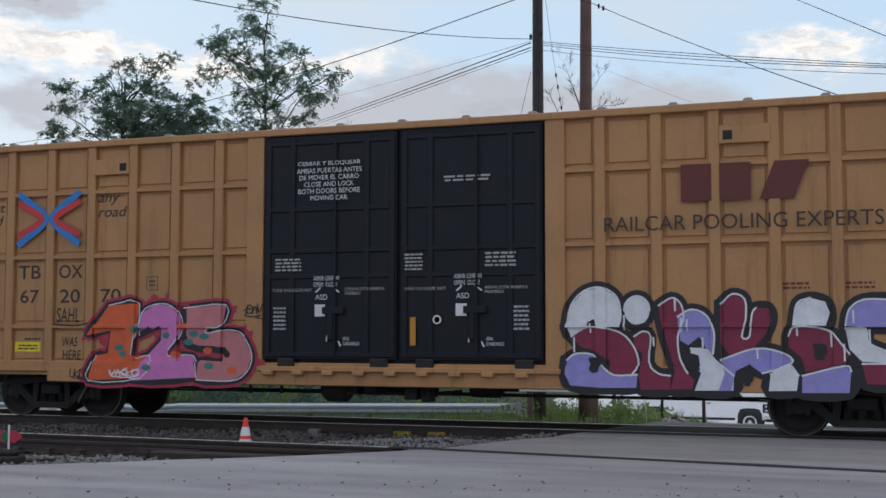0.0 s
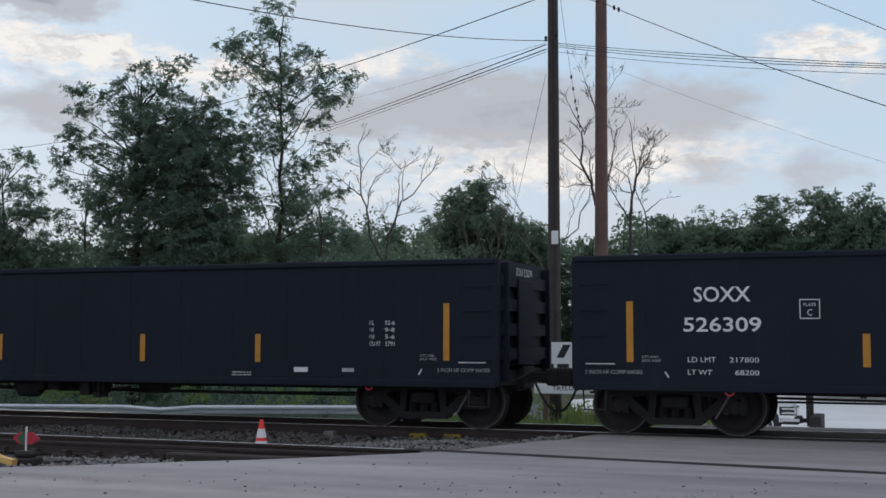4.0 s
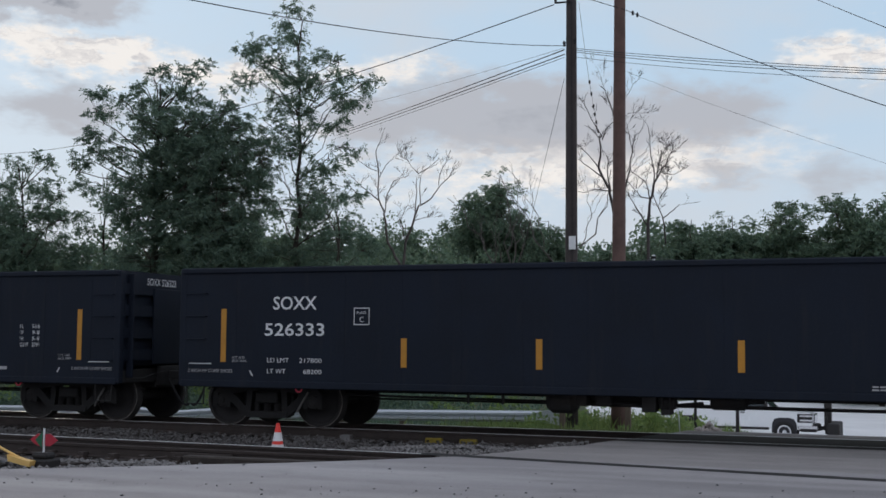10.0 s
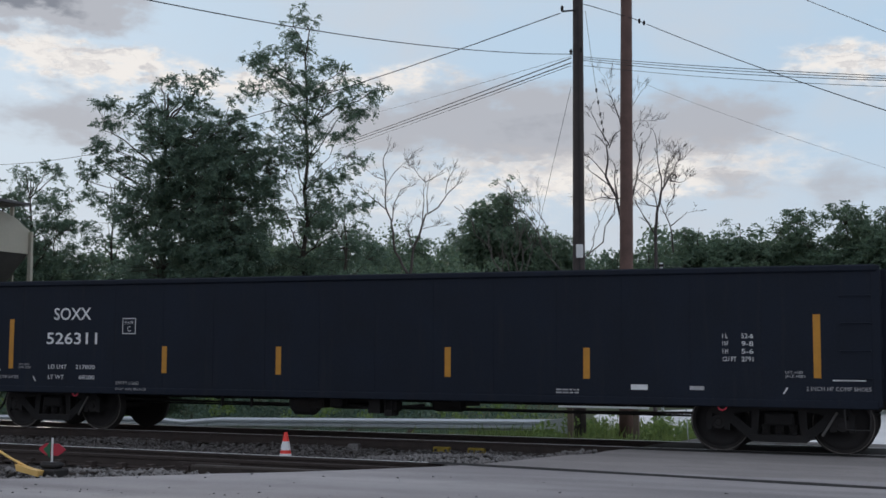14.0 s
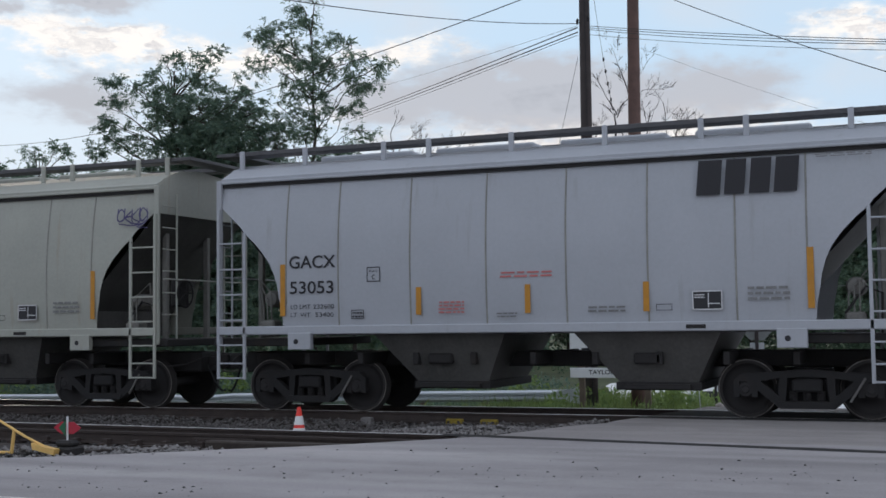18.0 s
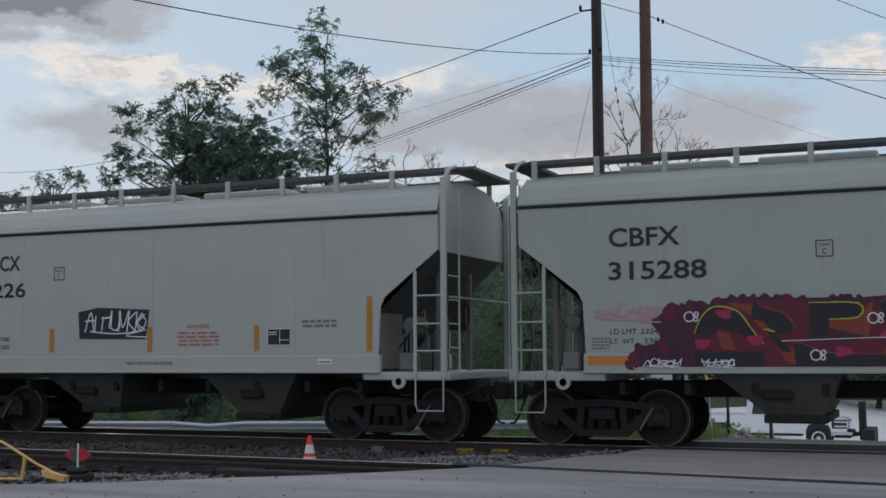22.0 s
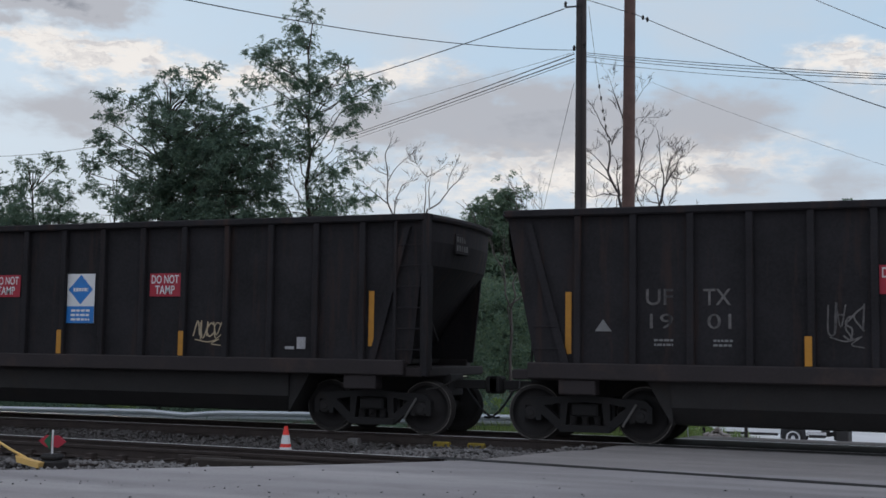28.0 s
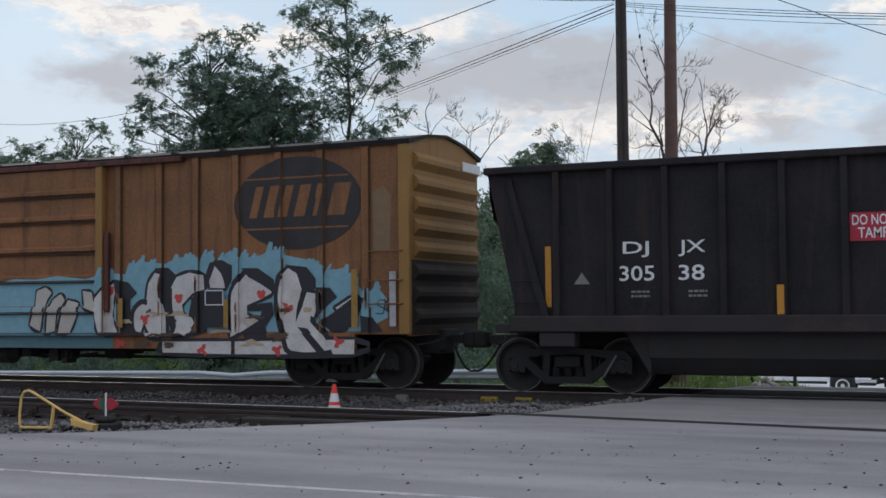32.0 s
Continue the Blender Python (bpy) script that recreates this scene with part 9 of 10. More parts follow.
    tag(car, 7.35, 1.25, 0.28, 0.35, 51, black, 0.022, y - 0.003, letters=2)
    ribs = (1.9, 2.85, 3.66, 4.53, 5.42, 6.27, 7.16, -2.5, -3.4, -4.3, -5.2, -6.1, -7.0)

    def surface(x, z):
        if z < 1.0:
            return -1.706 if abs(x) < 3.4 and z > 0.94 else -1.602
        if -1.55 < x < 1.6:
            return -1.692 if x > 1.44 else -1.682 if any(abs(z - c) < 0.05 for c in (1.45, 2.05)) else -1.632
        return -1.607 if any(abs(x - p) < 0.07 for p in ribs) else -1.552
    lay_on(car, surface, [p + e for p in ribs for e in (-0.07, 0.07)] + [-1.55, 1.44, 1.6], [0.94, 1.0, 1.40, 1.50, 2.0, 2.1])
    return enlist(car, centre)


M_RUSTDARK = material("dark_rusted_steel", (0.028, 0.020, 0.016), 0.8, vary=0.3, scale=2, grain=25, bump=0.15, stain=(0.10, 0.055, 0.03), stain_amount=0.3)


def salmon_white():
    return spray("dirty_white", (0.50, 0.47, 0.42))


def build_train():
    tan_boxcar(-7.48)
    black_gondola("526309", -26.45, True)
    black_gondola("526299", -44.16, False)
    ribbed_gondola(-61.69)
    black_gondola("526333", -79.18, False)
    black_gondola("526322", -96.95, True)
    black_gondola("526311", -114.66, False)
    h = round_hopper(M_BEIGE, "HWCX", "7957", "232800", "53400", "beige round-sided covered hopper car with black tags", -130.05)
    black = spray("black", (0.018, 0.017, 0.022))
    for x, z, w, hh, sd, n in ((-2.78, 1.56, 0.85, 0.45, 101, 4), (-0.9, 1.42, 1.15, 0.5, 102, 5), (0.25, 1.7, 1.85, 0.55, 103, 7), (2.1, 1.85, 0.35, 0.25, 104, 2)):
        tag(h, x, z, w, hh, sd, black, 0.040, -1.616, letters=n)
    h = round_hopper(M_PALE, "GACX", "53053", "232600", "53400", "pale grey round-sided covered hopper car", -142.89)
    # leasing company's mark as slanted plain shapes
    g = S()
    for x, w in ((2.75, 0.36), (3.17, 0.30), (3.54, 0.30), (3.9, 0.34)):
        g.flat([(x, 3.42), (x + w, 3.42), (x + w + 0.05, 3.95), (x + 0.05, 3.95)], -1.60)
    part("company_mark", g, M_BLACKLET, h, "black mark of slanted plain shapes")
    bars(h, -0.46, 2.24, 0.9, 0.12, 2, M_REDPRINT, 33, -1.613)
    bars(h, 4.5, 3.9, 0.8, 0.06, 2, M_GREYPRINT, 34, -1.59)
    h = round_hopper(M_CREAM, "TILX", "338143", "232800", "53200", "weathered cream covered hopper car with faint spray marks", -155.77)
    navy, sky, pk = spray("navy_ink", (0.07, 0.06, 0.16)), spray("faded_sky", (0.16, 0.36, 0.55)), spray("faded_pink", (0.48, 0.33, 0.36))
    tag(h, 4.92, 3.36, 0.66, 0.36, 111, navy, 0.03, -1.60, letters=4)
    tag(h, -5.38, 3.35, 0.8, 0.4, 112, navy, 0.03, -1.60, letters=4)
    tag(h, -5.2, 2.95, 0.75, 0.42, 113, navy, 0.03, -1.61, letters=4)
    for sd, dx in ((114, 0.0), (116, 0.12), (117, 0.3)):
        tag(h, -2.75 + dx, 1.66, 0.75, 0.42, sd, sky, 0.045, -1.616 - 0.005 * dx, letters=4)
    tag(h, -0.6, 1.66, 1.65, 0.42, 115, pk, 0.05, -1.616, letters=6)
    part("rust_patch", S().rect(-4.5, 3.6, 0.35, 0.08, -1.60).rect(-4.45, 3.0, 0.22, 0.5, -1.605), spray("buff", (0.45, 0.36, 0.24)), h)
    h = straight_hopper("CBFX", "315288", "232400", "53600", "light grey flat-sided hopper car with a red and black graffiti piece", -168.57)
    y = -1.608
    plate_c(h, -1.08, 2.89, M_BLACKLET, 0.25, y)
    for x in (-4.57, 3.67):
        part("colour_band", S().rect(x, 1.31, 0.9, 0.14, -1.613), M_ORANGEBAND, h)
    rd, mr, og, pkk, yl = spray("deep_red", (0.125, 0.010, 0.028)), spray("wine", (0.060, 0.011, 0.034)), spray("burnt_orange", (0.24, 0.045, 0.022)), spray("magenta", (0.36, 0.022, 0.088)), spray("lime_line", (0.45, 0.48, 0.05))
    rng = random.Random(77)
    # dark wine cloud with a feathered edge, sprayed up in short strokes
    ragged = [(-3.94, 1.28), (-3.80, 1.59), (-3.36, 1.66), (-3.36, 1.84), (-3.50, 2.01), (-3.26, 2.20), (-2.91, 2.24), (-2.72, 2.19), (-2.48, 2.31), (-2.05, 2.33), (-1.44, 2.30), (-0.49, 2.28), (-0.05, 2.31), (0.47, 2.27), (0.98, 2.19), (1.23, 2.05), (1.36, 1.81), (1.12, 1.72), (1.60, 1.66), (1.76, 1.46), (1.92, 1.28)]
    part("graffiti_cloud", S().flat(ragged, -1.614), mr, h)
    for k in range(70):
        q = rng.uniform(0, len(ragged) - 1.01)
        i = int(q)
        f = q - i
        px, pz = (ragged[i][j] * (1 - f) + ragged[i + 1][j] * f for j in (0, 1))
        part("graffiti_feather", S().stroke([(px * 0.97 - 0.03, pz - 0.14), (px, pz - 0.03), (px + rng.uniform(-0.05, 0.07), pz + rng.uniform(0.0, 0.03))], rng.uniform(0.08, 0.16), -1.6143 - 0.0002 * (k % 5), 3, taper=True), mr if k % 3 else rd, h)
    fields = ((rd, [(-2.70, 2.15), (-2.2, 2.28), (-1.5, 2.26), (-1.05, 2.2), (-1.2, 1.7), (-0.9, 1.55), (-2.86, 1.5), (-2.78, 1.9)]), (rd, [(-0.45, 2.2), (0.95, 2.2), (1.05, 1.55), (-0.5, 1.55)]), (rd, [(-1.9, 1.5), (-1.9, 1.28), (1.2, 1.28), (1.1, 1.66), (-1.2, 1.66)]),
              (og, [(-2.40, 2.25), (-1.98, 2.2), (-1.60, 1.80), (-1.78, 1.72), (-2.1, 2.1)]), (og, [(-2.55, 1.82), (-2.36, 1.78), (-2.26, 1.53), (-2.48, 1.55)]), (og, [(-0.92, 2.00), (-0.52, 2.02), (-0.3, 2.24), (-0.38, 1.72), (-0.92, 1.84)]),
              (og, [(0.02, 2.22), (0.30, 2.06), (0.34, 1.70), (0.12, 1.92)]), (og, [(-1.70, 1.58), (-1.35, 1.54), (-1.0, 1.3), (-1.5, 1.32)]), (og, [(-0.20, 1.52), (0.0, 1.55), (0.12, 1.3), (-0.1, 1.3)]),
              (pkk, [(0.51, 1.47), (0.55, 1.69), (1.06, 1.66), (1.18, 1.47), (1.18, 1.29), (0.16, 1.29), (0.16, 1.46)]))
    for i, (c, pts) in enumerate(fields):
        part("graffiti_fill", S().flat(pts, -1.6158 - 0.0003 * i), c, h)
    darks = ([(-2.89, 1.79), (-2.77, 2.04), (-2.57, 2.19), (-2.24, 2.12), (-2.05, 1.87), (-1.86, 1.62), (-2.05, 1.70), (-2.38, 1.83), (-2.53, 1.87), (-2.62, 1.75)],
             [(-1.98, 2.32), (-1.86, 2.17), (-1.58, 2.08), (-1.42, 1.90), (-1.44, 1.79), (-1.68, 1.76), (-1.86, 1.95), (-2.05, 1.99)], [(-1.85, 1.84), (-1.70, 1.80), (-1.45, 1.5), (-1.6, 1.5)],
             [(-1.19, 2.22), (-0.51, 2.20), (-0.51, 2.00), (-0.92, 1.97), (-0.94, 1.79), (-1.22, 1.69)], [(-0.23, 2.20), (-0.01, 2.27), (0.17, 1.99), (0.32, 1.71), (0.21, 1.67), (-0.05, 1.68), (-0.12, 1.88)],
             [(0.47, 2.18), (0.64, 1.98), (0.98, 1.68), (0.47, 1.69), (0.43, 1.95)], [(-2.91, 1.30), (-2.91, 1.52), (-1.86, 1.49), (-1.86, 1.30)], [(-1.44, 1.61), (-1.31, 1.63), (-0.94, 1.49), (-0.10, 1.46), (-0.10, 1.29), (-1.40, 1.29)])
    for i, pts in enumerate(darks):
        part("graffiti_letter", S().flat(pts, -1.6192 - 0.0003 * i), black, h)
        part("graffiti_edge", S().stroke(pts[: len(pts) * 2 // 3], 0.022, -1.622 - 0.0003 * i, 3, taper=True), (yl, og, yl, yl, og, yl, rd, og)[i], h)
    for i, (px, pz) in enumerate(((-2.43, 2.08), (-2.77, 1.63), (-1.98, 1.68), (-0.74, 1.50), (0.64, 1.59), (-0.10, 1.74))):
        part("graffiti_spot", S().flat(blob(px, pz, 0.11, 0.07, i, 0.4, 20), -1.625), pkk, h)
    for px, pz in ((-2.96, 2.04), (-0.31, 1.98), (-1.12, 1.45), (1.16, 1.45)):
        ring = S()
        for dx, dz, rr in ((0, 0, 0.075), (0.11, 0.04, 0.03), (0.10, -0.04, 0.03)):
            ring.stroke([(px + dx + rr * math.cos(k), pz + dz + rr * math.sin(k)) for k in range(8)], 0.02, -1.6262 - dx * 0.004, 3)
        part("graffiti_ring", ring, spray("white", (0.72, 0.74, 0.78)), h)
    part("graffiti_line", S().stroke([(-1.6, 1.66), (-0.2, 1.70), (1.2, 1.71)], 0.012, -1.6262), spray("white", (0.72, 0.74, 0.78)), h)
    tag(h, -3.7, 1.27, 0.6, 0.13, 121, spray("white", (0.72, 0.74, 0.78)), 0.02, -1.6265, letters=5)
    tag(h, -2.8, 1.27, 0.5, 0.13, 122, spray("white", (0.72, 0.74, 0.78)), 0.02, -1.6265, letters=5)
    tag(h, 1.14, 1.70, 0.42, 0.12, 124, spray("white", (0.72, 0.74, 0.78)), 0.016, -1.6272, letters=4)
    lettering(h, "WARNING", 0.80, 2.14, 0.50, 0.075, M_BROWNLET, -1.6275)
    part("colour_band", S().rect(1.84, 1.31, 0.17, 0.14, -1.613), M_ORANGEBAND, h)
    part("grey_patch", S().rect(3.41, 1.325, 0.24, 0.10, -1.613), M_GREYPRINT, h)
    part("small_label", S().rect(3.82, 1.66, 0.26, 0.09, -1.609), M_SIGNWHITE, h, "small white label edged in red")
    for zz in (1.66, 1.74):
        part("label_edge", S().rect(3.82, zz, 0.26, 0.014, -1.611), M_REDPRINT, h)
    lettering(h, "2 INCH HF", 4.22, 1.70, 0.22, 0.045, M_GREYPRINT, -1.611)
    bars(h, 4.18, 1.62, 0.32, 0.05, 1, M_GREYPRINT, 32, -1.611)
    tag(h, -4.45, 1.98, 1.0, 0.28, 123, spray("faded_rose", (0.55, 0.30, 0.32)), 0.03, -1.612, letters=6)
    bars(h, -4.5, 1.55, 0.3, 0.2, 4, M_GREYPRINT, 31, y)
    h = straight_hopper("HWCX", "10226", "233700", "52300", "light grey flat-sided covered hopper car with a black tag panel", -181.39)
    plate_c(h, -2.26, 2.94, M_BLACKLET, 0.25, y)
    for x in (-4.52, 4.44):
        tape(h, x, 1.55, 2.48, 0.10, M_REFLECT, y)
    for x in (-2.28, -0.03, 2.23):
        tape(h, x, 1.57, 2.02, 0.10, M_REFLECT, y)
    part("tag_panel", S().flat([(-1.62, 1.82), (-0.12, 1.80), (-0.05, 2.34), (-1.2, 2.40), (-1.66, 2.32)], -1.612), spray("black", (0.018, 0.017, 0.022)), h, "sprayed black panel with white scrawl")
    tag(h, -1.5, 1.86, 1.35, 0.46, 131, spray("white", (0.72, 0.74, 0.78)), 0.035, -1.616, letters=7)
    lettering(h, "WARNING", 0.76, 1.98, 0.48, 0.08, M_REDPRINT, y)
    bars(h, 0.56, 1.66, 0.9, 0.28, 4, M_REDPRINT, 35, y)
    lettering(h, "VENT CAR WHEN UNLOADING", -0.53, 1.33, 1.0, 0.06, M_BLACKLET, -1.614)
    part("white_label", S().rect(3.46, 1.33, 0.27, 0.1, -1.614), M_SIGNWHITE, h)
    bars(h, 3.48, 1.35, 0.23, 0.05, 1, M_RED, 3, -1.617)
    navy_gondola(-196.66)
    lab = "sooty dark brown ribbed coal gondola with red warning signs"
    c = tub_gondola(("UF", "TX"), ("19", "01"), lab, -213.49, False, True, 141)
    diamond_board(c, 0.05, 1.86, 0.64, 0.92, M_SIGNWHITE, M_BLUE, M_BLUE)
    tag(c, -2.45, 1.6, 0.5, 0.6, 142, M_DIMLET, 0.03, -1.512, letters=4)
    tag(c, -0.75, 1.45, 0.5, 0.5, 143, M_DIMLET, 0.03, -1.512, letters=3)
    tag(c, 2.1, 1.4, 0.35, 0.4, 144, M_WHITE, 0.03, -1.512, letters=3)
    c = tub_gondola(("UF", "TX"), ("20", "19"), "sooty brown ribbed coal gondola, one end rusted red", -229.65, True, False, 150)
    diamond_board(c, 0.05, 1.86, 0.63, 0.92, M_SIGNWHITE, M_BLUE, M_BLUE)
    tag(c, 2.85, 1.5, 0.55, 0.4, 152, spray("buff", (0.45, 0.36, 0.24)), 0.03, -1.512, letters=4)
    c = tub_gondola(("DJ", "JX"), (), "sooty dark brown coal gondola with white number and rust-red end", -246.09, False, True, 160)
    lettering(c, "305", -5.18, 1.82, 0.56, 0.24, M_WHITE, -1.512, bold=0.01)
    lettering(c, "38", -4.24, 1.82, 0.4, 0.24, M_WHITE, -1.512, bold=0.01)
    diamond_board(c, 0.12, 1.93, 0.62, 0.82, M_SIGNWHITE, M_NAVYBOARD, M_NAVYBOARD)
    tag(c, 1.16, 1.47, 0.34, 0.84, 161, M_DIMLET, 0.022, -1.512, letters=2)
    tag(c, 2.12, 1.66, 0.34, 0.8, 162, M_DIMLET, 0.022, -1.512, letters=2)
    tag(c, 2.8, 1.5, 0.7, 0.65, 163, spray("buff", (0.45, 0.36, 0.24)), 0.026, -1.512, letters=5)
    outline_box(c, 5.58, 1.36, 0.45, 0.76, M_FADED, 0.02, -1.513)
    part("stencil_lines", S().rect(5.6, 1.72, 0.4, 0.02, -1.513), M_FADED, c)
    tag(c, -1.25, 1.07, 4.2, 0.13, 164, M_FADED, 0.018, -1.644, letters=14)
    ochre_boxcar(-262.89)


M_NAVYBOARD = material("navy_board_paint", (0.015, 0.02, 0.075), 0.55, vary=0.15, scale=5, grain=30, bump=0)

# ---- things beside the track ----


def wire(name, label, p, q, sag, r=0.010, n=18, lumps=()):
    p, q = Vector(p), Vector(q)
    pts = [p.lerp(q, i / n) - Vector((0, 0, sag * 4 * (i / n) * (1 - i / n))) for i in range(n + 1)]
    ob = part(name, S().pipe(pts, r, 5), M_WIRE)
    tagged(ob, label, "cable", group="overhead cables")
    for t in lumps:
        i = t * n
        c = pts[int(i)].lerp(pts[min(int(i) + 1, n)], i - int(i))
        part("insulator", S().lathe([(0, -0.07), (0.025, -0.06), (0.036, 0), (0.025, 0.06), (0, 0.07)], "z", tuple(c), 8), M_WIRE, ob)
    return ob


def utility_pole(x, y, top_dx, r, mat_, label, height, arm):
    z = ground_z(x, y)
    t = thing("utility_pole", label, "pole", pose(x, y, z))
    sh = S().pipe([(top_dx * i / 8, 0, -0.3 + i / 8 * (height + 0.3)) for i in range(9)], r, 16, r * 0.72)
    sh.smooth = True
    shaft = part("shaft", sh, mat_, t)
    if arm:
        part("crossarm", S().box(top_dx - 1.2, top_dx + 1.2, -r - 0.1, -r, height - 0.9, height - 0.78, 0.01), mat_, t)
        part("bracket", S().box(-0.42, 0.0, -0.19, -0.15, 11.93, 11.97).box(-0.30, 0.02, -0.18, -0.14, 12.3, 12.34), M_UNDER, t)
        for dx, zz in ((-0.40, 11.95), (-0.28, 12.35), (0.15, 10.75), (-0.15, 10.7)):
            part("insulator", S().lathe([(0.0, 0.0), (0.045, 0.02), (0.03, 0.07), (0.05, 0.1), (0.02, 0.16), (0, 0.17)], "z", (dx, -0.18, zz), 10), M_UNDER, t)
        part("notice", S().box(-0.02, 0.16, -r - 0.02, -r + 0.03, 5.12, 5.48, 0.004), M_SIGNWHITE, t, "small white notice on the pole")
        part("ground_lead", S().pipe([(0.08, -r * 0.95, 0), (0.07, -r * 0.9, 6), (0.04, -r * 0.8, 12)], 0.012, 5), M_WIRE, t)
    for k in range(5):
        part("staple_tag", S().box(-0.03, 0.03, -r - 0.005, -r + 0.02, 1.3 + k * 0.23, 1.38 + k * 0.23), M_SIGNBACK, t)
    return t


def build_lines():
    utility_pole(-8.66, 32, 0.0, 0.185, M_POLEDARK, "dark creosoted utility pole with a white notice", 14.5, True)
    utility_pole(-7.48, 32.4, 0.10, 0.205, M_POLEBROWN, "reddish brown treated utility pole", 14.0, False)
    far = "thin black overhead cable against the sky"
    wire("overhead_cable", far, (-9.1, 31.8, 10.85), (-68.56, 71.13, 15.58), 1.455, 0.015)
    wire("overhead_cable", far, (-8.85, 32, 9.72), (-11.6, 14, 6.85), 0.28)
    wire("overhead_cable", far, (-8.86, 32, 9.61), (-30.3, 62, 13.55), 0.04, 0.017)
    wire("overhead_cable", far, (-8.86, 32, 9.48), (-30.6, 62, 13.35), 0.04, 0.017)
    wire("overhead_cable", far, (-8.86, 32, 9.40), (-30.9, 62, 13.10), 0.04, 0.009)
    wire("overhead_cable", far, (-8.86, 32, 9.66), (-28.3, 62, 15.1), 0.04, 0.006)
    for dz, de, sg in ((0.0, 0.04, 0.06), (-0.05, 0.01, 0.08), (-0.10, 0.0, 0.12)):
        wire("overhead_cable", far, (-8.53, 32, 9.62 + dz), (1.2, 23, 6.25 + de), sg, 0.008)
    wire("overhead_cable", far, (-8.54, 32, 9.38), (1.0, 24, 6.35), 0.1, 0.006)
    wire("overhead_cable", far, (-8.5, 32, 11.1), (-7.2, 32.3, 10.65), 0.0)
    wire("overhead_cable", far, (-7.2, 32.3, 10.65), (1.5, 21, 4.68), 0.12, lumps=(0.03, 0.05))
    wire("overhead_cable", far, (-7.22, 32.3, 8.95), (0.8, 29.5, 5.2), 0.1, 0.0032)
    wire("guy_wire", "thin guy wire running down from the dark pole", (-8.86, 32, 8.8), (-14.4, 42.5, 0.5), 0.0, 0.006)
    wire("overhead_cable", "slack cable with dark lumps beside the dark pole", (-8.45, 32, 10.9), (-10.9, 45, 8.7), 0.5, 0.006, lumps=(0.35, 0.42, 0.5, 0.56, 0.62, 0.7))
    wire("overhead_cable", far, (-7.27, 32.3, 13.2), (2.3, 12.4, 3.27), 0.02, 0.006)


def build_guardrail():
    g = thing("guardrail", "galvanised steel guardrail with a dent, along the far lane", "guardrail")
    line = [(-9.1, 32.5, -0.31), (-13.0, 32.8, -0.40), (-17.0, 33.1, -0.49), (-20.6, 33.3, -0.57), (-22.0, 33.38, -0.68), (-23.4, 33.46, -0.62), (-27.5, 33.7, -0.69), (-32.5, 34.0, -0.77), (-38, 34.6, -0.86), (-45, 35.4, -0.95), (-60, 37.5, -1.1)]
    prof = ((0.0, 0.0), (-0.02, -0.03), (-0.08, -0.06), (-0.08, -0.11), (-0.01, -0.15), (-0.01, -0.165), (-0.08, -0.205), (-0.08, -0.255), (-0.02, -0.285), (0.0, -0.315))
    for (x0, y0, z0), (x1, y1, z1) in zip(line, line[1:]):
        sh = S()
        for x, y, z in ((x0, y0, z0), (x1, y1, z1)):
            sh.v += [(x, y + dy, z + dz) for dy, dz in prof] + [(x, y + dy + 0.004, z + dz) for dy, dz in prof]
        k = len(prof)
        sh.f = [(i, i + 1, 2 * k + i + 1, 2 * k + i) for i in range(k - 1)] + [(k + i + 1, k + i, 3 * k + i, 3 * k + i + 1) for i in range(k - 1)]
        part("beam", sh, M_GALV, g)
        n = max(1, round(math.hypot(x1 - x0, y1 - y0) / 2.0))
        for i in range(n):
            f = (i + 0.5) / n
            x, y, z = x0 + (x1 - x0) * f, y0 + (y1 - y0) * f, z0 + (z1 - z0) * f
            part("post", S().box(x - 0.08, x + 0.08, y + 0.02, y + 0.2, ground_z(x, y) - 0.2, z - 0.02, 0.01), M_WOODPOST, g)
    part("end_terminal", S().prism([(-9.75, -0.60), (-9.75, -0.34), (-9.1, -0.26), (-8.95, -0.24), (-8.95, -0.74), (-9.1, -0.70)], 32.36, 32.52), M_GALV, g, "flared pale end terminal")
    x = -8.98
    part("post", S().box(x - 0.12, x + 0.08, 32.55, 32.75, -1.4, -0.2, 0.015), M_WOODPOST, g)


M_SIGNBACKDULL = material("dull_sign_back", (0.20, 0.21, 0.21), 0.6, metal=0.3, vary=0.12, scale=4, grain=30, bump=0.03)


